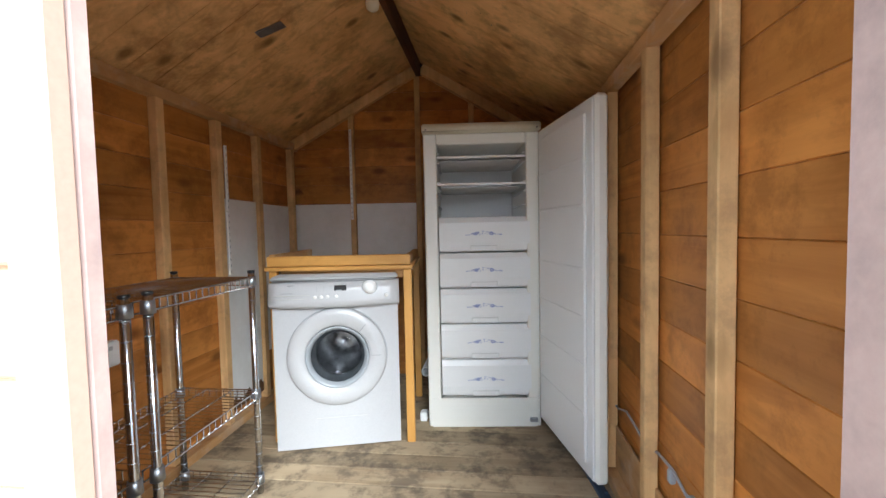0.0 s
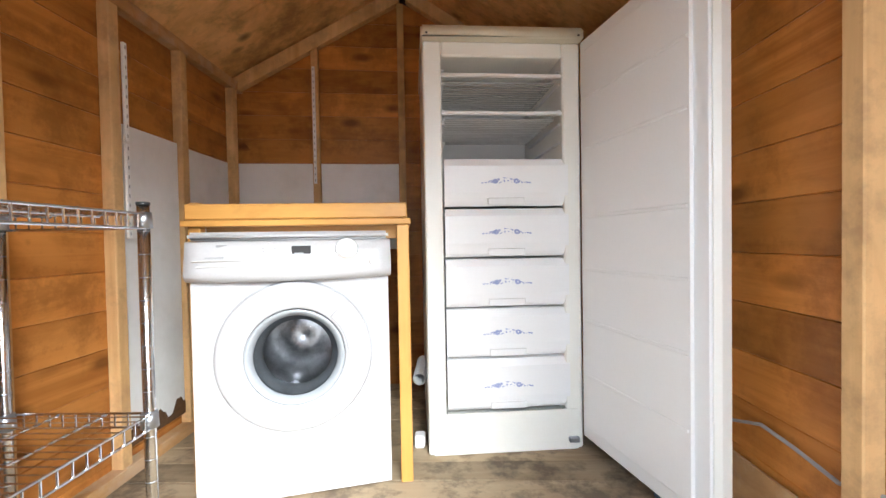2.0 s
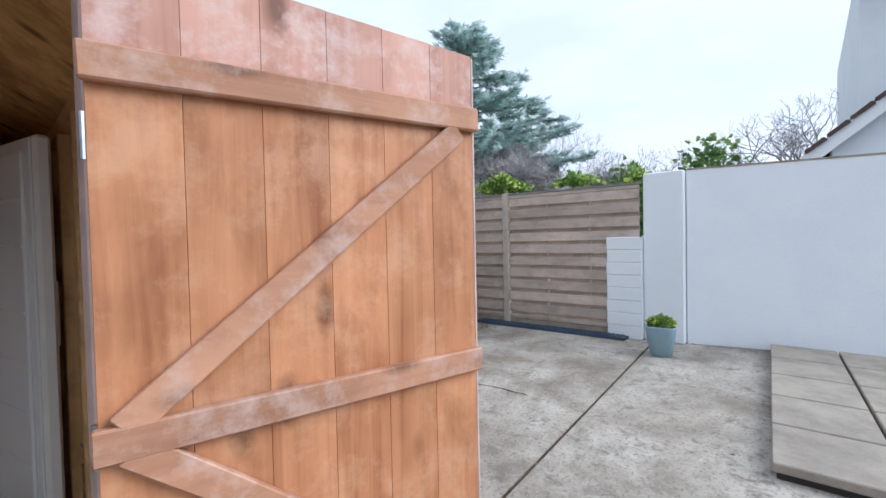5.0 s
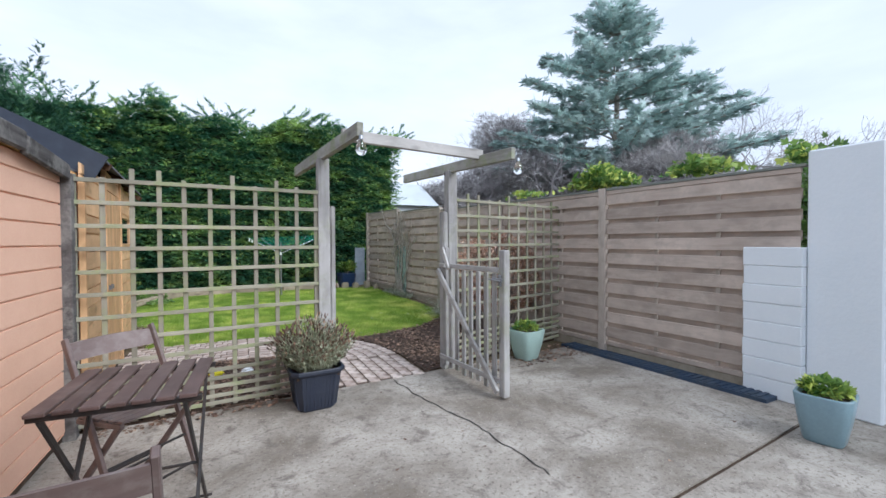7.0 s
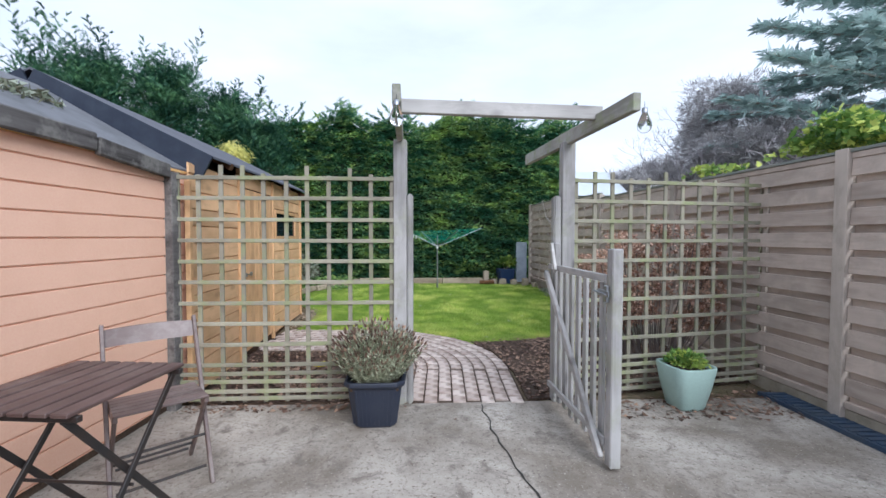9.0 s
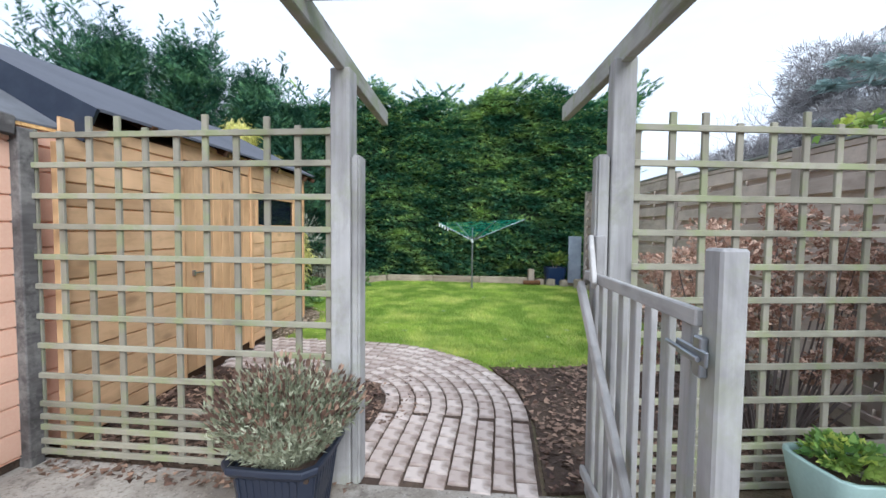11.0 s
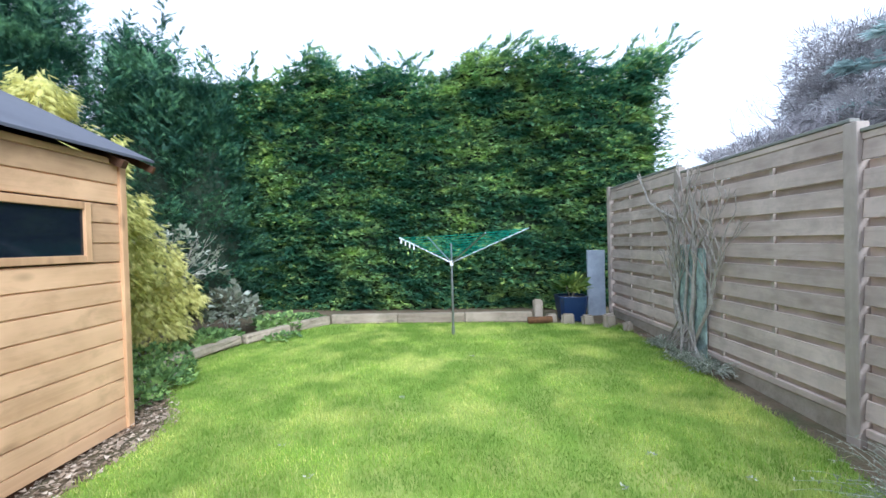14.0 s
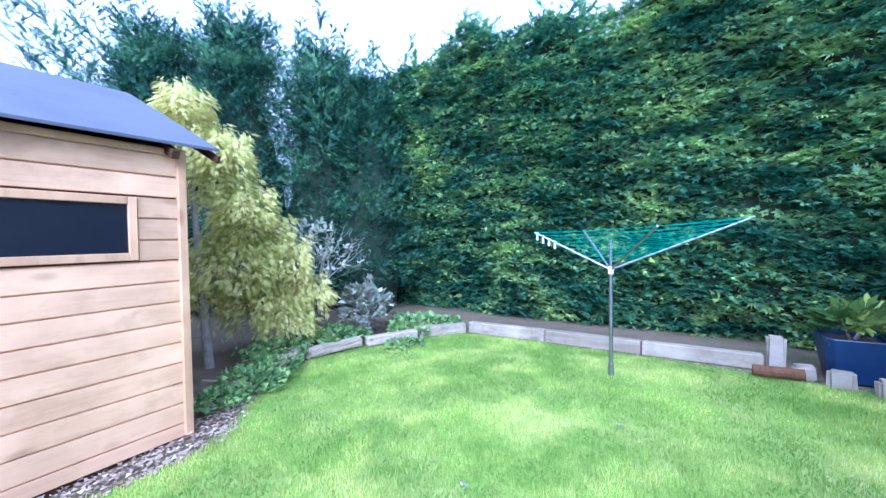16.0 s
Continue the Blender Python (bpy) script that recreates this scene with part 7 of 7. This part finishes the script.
def stick_mesh(name, lines, mat, parent, sides=3, label=""):
    v, f = [], []
    for p, q, r0 in lines:
        d = (q - p).normalized()
        a = d.orthogonal().normalized()
        c = d.cross(a)
        i0 = len(v)
        for o, rr in ((p, r0), (q, r0 * 0.8)):
            for k in range(sides):
                t_ = k * math.tau / sides
                v.append(tuple(o + (a * math.cos(t_) + c * math.sin(t_)) * rr))
        for k in range(sides):
            j = (k + 1) % sides
            f.append((i0 + k, i0 + j, i0 + sides + j, i0 + sides + k))
    return raw(name, v, f, mat, parent, label, "stuff")


def bare_tree(label, x, y, h, spread_, seed, mat="farTwig", depth=5, stems=3, r0=0.06, name="bare_tree", kids=(2, 3), z0=0.0, bend=0.38):
    t = thing(name, label, "tree", "", x, y, z0)
    rg = random.Random(seed)
    out = []
    for k in range(stems):
        a = rg.uniform(0, math.tau)
        lean_ = rg.uniform(0.05, 0.45) * spread_
        branch_lines(rg, Vector((0.05 * math.cos(a), 0.05 * math.sin(a), -0.05)), Vector((lean_ * math.cos(a), lean_ * math.sin(a), 1)).normalized(), h * 0.34, r0, depth, out, bend, kids)
    stick_mesh("trunk", [l for l in out if l[2] > r0 * 0.5], M[mat], t, 6)
    stick_mesh("twig_mass", [l for l in out if l[2] <= r0 * 0.5], M[mat], t, 3)
    return t


bare_tree("bare brown shrub with a few pale leaves", -0.50, 8.35, 1.75, 0.7, 81, "bark", 3, 6, 0.013, "bare_shrub", z0=0.12)
shrub("thin shrub with scattered pale leaves", -0.45, 8.40, 0.55, 0.45, 1.15, "straggle", 130, 82, (0.07, 0.12), stems=0, leaflets=3)
cl = thing("climber", "pale bare climber with twisted stems trained up the garden fence", "climber")
rg = random.Random(83)
out = []
s_cl = (7.97 - fence_pt(0.0).y) / FD.y
for s_, lean_, top_, thick in ((-0.10, -0.02, 1.35, 0.020), (0.12, 0.10, 1.25, 0.018), (-0.20, -0.30, 1.05, 0.012), (0.0, 0.05, 1.5, 0.014), (0.22, 0.02, 1.1, 0.013), (-0.3, -0.05, 1.3, 0.010)):
    p = Vector((s_ * 0.3, 0, 0.0))
    n = 9
    for k in range(n):
        q = Vector((s_ * min(1, 0.3 + k * 0.25) + lean_ * k / n + rg.gauss(0, 0.018), 0.02 * math.sin(k), top_ * (k + 1) / n))
        out.append((p.copy(), q.copy(), thick * (1 - 0.6 * k / n)))
        if k >= 4:
            for j in (-1, 1):
                d = Vector((j * rg.uniform(0.15, 0.8), rg.uniform(-0.1, 0.3), rg.uniform(0.6, 1.1))).normalized()
                branch_lines(rg, q, d, rg.uniform(0.14, 0.30), thick * 0.28, 2, out, 0.3, (1, 3))
        p = q
branch_lines(rg, Vector((0.15, 0.02, 1.35)), Vector((0.9, 0.1, 0.35)), 0.55, 0.009, 2, out, 0.2, (1, 2))
for k in range(26):
    q = Vector((rg.uniform(-0.45, 0.45), rg.uniform(0.05, 0.3), 0.0))
    out.append((Vector((rg.uniform(-0.1, 0.1), 0.03, rg.uniform(0.15, 0.45))), q, 0.004))


def on_fence(v):
    c = fence_pt(s_cl + v.x, 0.085 + max(-0.01, 0.4 * v.y), 0.09 + v.z)
    return c


stick_mesh("stem_mass", [(on_fence(p), on_fence(q), r0 * 1.5 + 0.001) for p, q, r0 in out], M["bark"], cl, 5)
LP = fence_pt((7.95 - fence_pt(0.0).y) / FD.y, 0.05)
lich = thing("old_panel", "grey green lichened board leaning on the fence behind the climber", "panel", "", LP.x, LP.y, 0.08, math.degrees(math.atan2(FD.y, FD.x)) - 90)
for k, w_ in enumerate((-0.21, 0.0)):
    bm = bmesh.new()
    box(bm, -0.012, 0.006 - 0.004 * k, w_ + 0.003, w_ + 0.205, 0.02, 1.08 + 0.03 * k, 0.004)
    part("board", bm, M["lichen"], lich)
for k, (x, y, big_) in enumerate(((5.10, 5.25, 0.78), (4.98, 5.62, 0.62), (5.12, 5.45, 0.72), (5.16, 4.95, 0.55), (5.08, 7.55, 0.3), (5.02, 7.85, 0.3), (5.0, 8.3, 0.22))):
    g = thing("dry_grass", "pale dry straggling plant at the foot of the fence", "plant", "dry plants", x, y, slope(x, y))
    r = np.random.default_rng(90 + k)
    n = 260
    a = r.uniform(0, math.tau, n)
    p0 = np.stack([0.07 * np.cos(a), 0.07 * np.sin(a), np.zeros(n)], 1)
    L = r.uniform(0.35, 1.0, n) * big_
    o = np.stack([np.cos(a) * r.uniform(0.1, 0.9, n), np.sin(a) * r.uniform(0.1, 0.9, n), r.uniform(0.6, 1.1, n)], 1)
    w = np.stack([-np.sin(a), np.cos(a), np.zeros(n)], 1) * 0.0022
    tris = []
    for q in range(6):
        u0, u1 = q / 6, (q + 1) / 6
        c0 = p0 + o * L[:, None] * u0 - np.array([0, 0, 0.55]) * (L * u0 * u0)[:, None]
        c1 = p0 + o * L[:, None] * u1 - np.array([0, 0, 0.55]) * (L * u1 * u1)[:, None]
        tris += [np.stack([c0 - w, c0 + w, c1 + w * 0.8], 1), np.stack([c0 - w, c1 + w * 0.8, c1 - w * 0.8], 1)]
    tri_mesh("stem_mass", np.concatenate(tris, 0), M["straggle"], g)
    u = r.uniform(0.3, 1, (n, 6))
    c = p0[:, None, :] + o[:, None, :] * (L[:, None] * u)[:, :, None]
    c[:, :, 2] -= 0.55 * L[:, None] * u * u
    frond_mesh("foliage", c.reshape(-1, 3), r.normal(0, 1, (n * 6, 3)), r.uniform(0.012, 0.03, n * 6), M["straggle"], g, 3, 0.6, 0.1, 0.9, 95 + k, "", "stuff")
rg = random.Random(17)
for k in range(9):
    x, y = ((3.35, 5.75), (4.05, 6.2), (3.8, 5.9), (2.5, 6.9), (4.45, 6.0), (1.9, 6.2), (3.0, 7.9), (3.4, 5.1), (2.2, 5.9))[k]
    rw = thing("rosette_weed", "small pale grey rosette weed in the lawn", "weed", "lawn weeds", x, y, slope(x, y))
    r = np.random.default_rng(300 + k)
    n = rg.randint(8, 16)
    a = r.uniform(0, math.tau, n)
    frond_mesh("foliage", np.stack([0.01 * np.cos(a), 0.01 * np.sin(a), np.full(n, 0.022)], 1), np.stack([np.cos(a), np.sin(a), r.uniform(0.1, 0.5, n)], 1), r.uniform(0.012, 0.026, n), M["straggle"], rw, 3, 0.5, 0.14, 0.3, k, "", "stuff")

hyd = thing("hydrangea", "bare hydrangea bush covered in dead brown flower heads", "shrub", "", 4.88, 4.02, 0)
rg = random.Random(33)
lines, heads = [], []
for k in range(74):
    a = rg.uniform(0, math.tau)
    x, y = 0.64 * rg.uniform(-1, 1), 0.24 * rg.uniform(-1, 1)
    h = rg.uniform(0.45, 1.38) * (1 - 0.25 * abs(x))
    p = Vector((x * 0.35, y * 0.4, 0))
    q = Vector((x * 0.8, y * 0.8, h * 0.6))
    e = Vector((x, y, h))
    lines += [(p, q, 0.006), (q, e, 0.004)]
    heads.append(e)
stick_mesh("stem_mass", lines, M["twig"], hyd, 5)
r = np.random.default_rng(34)
for e in heads:
    n = 110
    d = r.normal(0, 1, (n, 3))
    d /= np.linalg.norm(d, axis=1, keepdims=True)
    pos = np.array(e)[None, :] + d * np.array([0.098, 0.098, 0.080]) * r.uniform(0.7, 1, (n, 1))
    frond_mesh("flower_head", pos, d + r.normal(0, 0.5, (n, 3)), r.uniform(0.020, 0.032, n), M["hydrangea"], hyd, 3, 1.6, 0.38, 1.0, 35, "", "stuff")

ivy = thing("ivy", "yellow green ivy growing over the top of the fence", "climber")
r = np.random.default_rng(36)
for k, (s, L, h, cnt) in enumerate(((0.15, 0.45, 0.22, 1000), (-0.95, 0.30, 0.16, 420), (1.35, 0.3, 0.07, 120), (-1.7, 0.15, 0.12, 160))):
    u = r.normal(0, 0.45, cnt)
    P0 = np.array([[*fence_pt(s + L * float(q), -0.10)] for q in u])
    pos = P0 + np.stack([r.uniform(-0.12, 0.22, cnt), np.zeros(cnt), 1.90 + r.uniform(0, 1, cnt) ** 1.3 * h * (1.2 - np.minimum(1, np.abs(u)))], 1)
    way = np.stack([r.normal(-0.3, 0.6, cnt), r.normal(0, 0.7, cnt), r.uniform(-0.5, 0.8, cnt)], 1)
    frond_mesh("foliage", pos, way, r.uniform(0.035, 0.075, cnt), M["ivy"], ivy, 4, 1.1, 0.26, 0.8, 37 + k, "", "stuff")


# ---- background trees beyond the fence ----
def cedar(x, y, h, seed, label, tiers=19, spread_=6.6):
    t = thing("cedar_tree", label, "tree", "", x, y, 0)
    rg = random.Random(seed)
    bm = bmesh.new()
    rod(bm, (0, 0, 0), (0.3, 0, h * 0.97), 0.28, 10, 0.03)
    part("trunk", bm, M["bark"], t)
    lines, P, W = [], [], []
    for k in range(tiers):
        z = h * (0.30 + 0.68 * k / tiers)
        reach_ = spread_ * (1 - 0.80 * (k / tiers) ** 1.1)
        for j in range(6):
            a = rg.uniform(0, math.tau)
            L = reach_ * rg.uniform(0.5, 1.12)
            e = Vector((L * math.cos(a), L * math.sin(a), z + L * rg.uniform(0.0, 0.22)))
            lines.append((Vector((0, 0, z)), e, 0.05))
            for q in range(int(34 * L)):
                u = rg.uniform(0.25, 1.0)
                c = Vector((0, 0, z)).lerp(e, u)
                wd = 0.85 * (1.15 - u)
                P.append((c.x + rg.gauss(0, wd * 0.5), c.y + rg.gauss(0, wd * 0.5), c.z + rg.gauss(0, 0.09)))
                W.append((math.cos(a) + rg.gauss(0, 0.7), math.sin(a) + rg.gauss(0, 0.7), rg.gauss(0.15, 0.25)))
    stick_mesh("limb_mass", lines, M["bark"], t, 5)
    frond_mesh("crown", np.array(P), np.array(W), np.random.default_rng(seed).uniform(0.28, 0.55, len(P)), M["cedar"], t, 5, 0.9, 0.10, 0.5, seed, "", "stuff")
    return t


cedar(18.9, 14.0, 13.2, 3, "tall blue green cedar with level layered branches beyond the fence")
DIM = [
    (16.8, 20.0, 9.0, 1.0, 101), (14.6, 21.5, 6.6, 1.0, 102), (18.2, 17.2, 7.4, 1.0, 103), (15.2, 13.2, 5.6, 1.0, 104),
    (17.5, 10.8, 5.8, 1.0, 105), (13.2, 17.0, 5.2, 1.0, 106), (20.5, 8.2, 5.6, 1.0, 107), (21.0, 4.8, 6.2, 0.6, 108),
    (20.0, 2.4, 5.2, 0.6, 109), (11.5, 22.0, 5.4, 1.0, 110), (19.5, 0.2, 6.2, 0.7, 111), (24.0, 12.0, 9.2, 0.6, 112),
]
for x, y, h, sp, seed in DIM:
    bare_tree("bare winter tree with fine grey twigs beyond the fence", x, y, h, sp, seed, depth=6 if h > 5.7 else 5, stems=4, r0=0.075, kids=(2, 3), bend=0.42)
for x, y, h, rad, seed in ((16.8, 20.0, 9.6, 2.9, 121), (15.8, 16.8, 6.2, 3.1, 122), (12.6, 19.0, 4.9, 2.6, 123), (18.5, 11.5, 6.0, 3.1, 124), (16.0, 9.2, 4.7, 2.2, 126), (20.5, 6.5, 4.6, 2.4, 127)):
    t = thing("twiggy_crown", "round tangled crown of bare ivy clad twigs", "tree", "", x, y, 0)
    r = np.random.default_rng(seed)
    n = int(7500 * rad / 2.5)
    d = r.normal(0, 1, (n, 3))
    d /= np.linalg.norm(d, axis=1, keepdims=True)
    lump = 0.86 + 0.14 * np.sin(5 * d[:, :1] + 4 * d[:, 2:] + seed)
    pos = d * np.array([rad, rad, h * 0.36]) * r.uniform(0.55, 1.0, (n, 1)) * lump + np.array([0, 0, h * 0.62])
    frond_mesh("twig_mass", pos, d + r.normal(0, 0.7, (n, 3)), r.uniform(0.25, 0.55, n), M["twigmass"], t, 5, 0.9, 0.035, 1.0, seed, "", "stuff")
    bm = bmesh.new()
    rod(bm, (0, 0, 0), (0, 0, h * 0.6), 0.2, 8, 0.08)
    part("trunk", bm, M["bark"], t)
shrub("round dark evergreen bush beyond the white wall", 15.6, 2.0, 0.0, 1.3, 4.4, "weeds", 2600, 131, (0.12, 0.22), "bush")
shrub("evergreen bush beyond the fence", 12.4, 3.4, 0.0, 0.8, 3.4, "weeds", 1200, 132, (0.12, 0.2), "bush")

# ---- houses beyond ----
hs = thing("house", "white rendered house with a dark tiled roof beyond the wall", "house")
bm = bmesh.new()
prism(bm, [(12.2, -1.05), (12.2, -9.0), (20, -9.0), (20, -1.05)], 0, 6.6)
part("wall", bm, M["render"], hs)
bm = bmesh.new()
v = [bm.verts.new(c) for c in ((11.75, -0.75, 6.35), (11.75, -9.4, 6.35), (16.1, -9.4, 10.0), (16.1, -0.75, 10.0), (11.75, -0.75, 6.47), (11.75, -9.4, 6.47), (16.1, -9.4, 10.15), (16.1, -0.75, 10.15))]
for f in ((3, 2, 1, 0), (4, 5, 6, 7), (0, 1, 5, 4), (1, 2, 6, 5), (2, 3, 7, 6), (3, 0, 4, 7)):
    bm.faces.new([v[i] for i in f])
bmesh.ops.recalc_face_normals(bm, faces=bm.faces)
part("roof", bm, M["tile"], hs)
for k in range(16):
    bm = bmesh.new()
    u = k / 16
    bar(bm, (11.76 + 4.3 * u, -0.74, 6.50 + 3.68 * u), (11.76 + 4.3 * u, -9.4, 6.50 + 3.68 * u), 0.30, 0.05, bev=0.0)
    part("tile_course", bm, M["tile"], hs)
bm = bmesh.new()
bar(bm, (11.75, -0.78, 6.28), (16.1, -0.78, 9.93), 0.05, 0.26)
bar(bm, (11.74, -0.8, 6.26), (11.74, -9.4, 6.26), 0.12, 0.14)
part("fascia", bm, M["white_plastic"], hs)
ex = thing("house", "low white outbuilding with a dark tiled verge and white fascia", "house")
bm = bmesh.new()
v = [bm.verts.new(c) for c in ((8.9, -0.55, 0), (8.9, -0.55, 2.45), (8.9, -2.4, 4.0), (8.9, -4.2, 2.45), (8.9, -4.2, 0), (12.0, -0.55, 0), (12.0, -0.55, 2.45), (12.0, -2.4, 4.0), (12.0, -4.2, 2.45), (12.0, -4.2, 0))]
for f in ((0, 1, 2, 3, 4), (9, 8, 7, 6, 5), (0, 5, 6, 1), (3, 8, 9, 4)):
    bm.faces.new([v[i] for i in f])
bmesh.ops.recalc_face_normals(bm, faces=bm.faces)
part("wall", bm, M["render"], ex)
for ya, za, yb, zb_ in ((-0.25, 2.24, -2.4, 4.05), (-4.5, 2.24, -2.4, 4.05)):
    bm = bmesh.new()
    bar(bm, (8.72, ya, za), (8.72, yb, zb_), 0.04, 0.17)
    part("fascia", bm, M["white_plastic"], ex)
    for k in range(9):
        u = (k + 0.5) / 9
        y, z = ya + (yb - ya) * u, za + (zb_ - za) * u + 0.13
        bm = bmesh.new()
        d = 0.11
        s_ = (zb_ - za) / (yb - ya)
        bar(bm, (8.68, y - d * (1 if yb < ya else -1) * -1, z - d * s_ * (1 if yb < ya else -1) * -1), (8.68, y + d * (1 if yb < ya else -1) * -1, z + d * s_ * (1 if yb < ya else -1) * -1 - 0.02), 0.06, 0.05)
        bar(bm, (8.68, y, z), (12.1, y, z), 0.26, 0.05, up=(0, -s_, 1))
        part("tile_course", bm, M["tile"], ex)
cons = thing("conservatory", "pale glazed conservatory roof beyond the fence end", "house")
bm = bmesh.new()
v = [bm.verts.new(c) for c in ((6.9, 17.2, 2.95), (10.6, 17.0, 2.95), (10.6, 20.5, 2.95), (6.9, 20.5, 2.95), (8.4, 18.6, 4.15), (10.3, 18.6, 4.15))]
for f in ((0, 1, 5, 4), (1, 2, 5), (2, 3, 4, 5), (3, 0, 4)):
    bm.faces.new([v[i] for i in f])
box(bm, 7.1, 10.4, 17.4, 20.3, 0, 2.95)
part("roof", bm, M["skyroof"], cons)
nb_ = thing("house", "neighbouring house roof behind the conifers", "house")
bm = bmesh.new()
box(bm, -15, -9.5, 6.5, 14.0, 0, 3.4)
part("wall", bm, M["render"], nb_)
bm = bmesh.new()
v = [bm.verts.new(c) for c in ((-9.2, 6.2, 3.3), (-9.2, 14.3, 3.3), (-12.3, 14.3, 5.7), (-12.3, 6.2, 5.7), (-15.3, 6.2, 3.3), (-15.3, 14.3, 3.3))]
for f in ((0, 1, 2, 3), (3, 2, 5, 4), (0, 3, 4), (1, 5, 2)):
    bm.faces.new([v[i] for i in f])
part("roof", bm, M["felt"], nb_)

# ---- small things ----
yb = thing("toy", "bright yellow scrap lying in the bed behind the trellis", "scrap", "", 1.72, 3.95, 0.03, 20)
bm = bmesh.new()
box(bm, -0.06, 0.06, -0.035, 0.035, 0, 0.035, 0.012, 2)
part("scrap", bm, M["yellow"], yb)
wb = thing("stone", "white stone in the bed", "stone", "", 1.98, 3.92, 0.02, 50)
bm = bmesh.new()
box(bm, -0.06, 0.05, -0.04, 0.04, 0, 0.05, 0.018, 2)
part("stone", bm, M["render"], wb)

moss = thing("roof_debris", "dry twigs and leaves lying along the felt roof", "debris")
r = np.random.default_rng(140)
n = 700
yy = r.uniform(1.2, 2.9, n)
xx = 0.30 + 0.25 * (2.9 - yy) * 0.3 + r.normal(0, 0.05, n)
cc = np.stack([xx, yy, RIDZ - np.abs(xx - RIDX) * SL + 0.04 + r.uniform(0, 0.03, n)], 1)[:, None, :]
oo = r.normal(0, 0.018, (n, 3, 3))
tri_mesh("twig_mass", cc + oo, M["rhodo"], moss)

# ---- setts, last ----
setts = {}
rg = random.Random(77)


def sett(x, y, turn, ln, wd):
    key = (round(ln * 100), rg.randint(0, 2))
    if key not in setts:
        bm = bmesh.new()
        L, W_ = ln - 0.012, wd - 0.010
        a = [bm.verts.new((sx * L / 2 + rg.uniform(-0.003, 0.003), sy * W_ / 2 + rg.uniform(-0.003, 0.003), -0.02)) for sx, sy in ((-1, -1), (1, -1), (1, 1), (-1, 1))]
        c = [bm.verts.new((v.co.x, v.co.y, 0.002)) for v in a]
        e = [bm.verts.new((v.co.x * 0.91, v.co.y * 0.94, 0.009 + rg.uniform(-0.001, 0.001))) for v in a]
        for lo, hi in ((a, c), (c, e)):
            for k in range(4):
                j = (k + 1) % 4
                bm.faces.new((lo[k], lo[j], hi[j], hi[k]))
        bm.faces.new(e)
        setts[key] = mesh_of("sett", bm, M["sett"])
    ob = new("sett", setts[key])
    ob.parent = path_bed
    ob.location = (x, y, rg.uniform(-0.003, 0.002))
    ob.rotation_euler = (rg.uniform(-0.02, 0.02), rg.uniform(-0.02, 0.02), turn + rg.uniform(-0.02, 0.02))


for i in range(9):
    rad = 0.66 + 0.109 * i
    for k in range(6):
        sett(1.9 + rad, 3.24 + 0.122 * k + (0.05 if i % 2 else 0), math.pi / 2, 0.120, 0.107)
    n = max(6, round(rad * math.pi / 2 / 0.115))
    for k in range(n):
        a = (k + 0.5) / n * math.pi / 2
        sett(1.9 + rad * math.cos(a), 3.9 + 0.06 + rad * math.sin(a), a + math.pi / 2, rad * math.pi / 2 / n, 0.107)
    for k in range(9):
        sett(1.85 - 0.117 * k - (0.055 if i % 2 else 0), 3.96 + rad, 0, 0.115, 0.107)
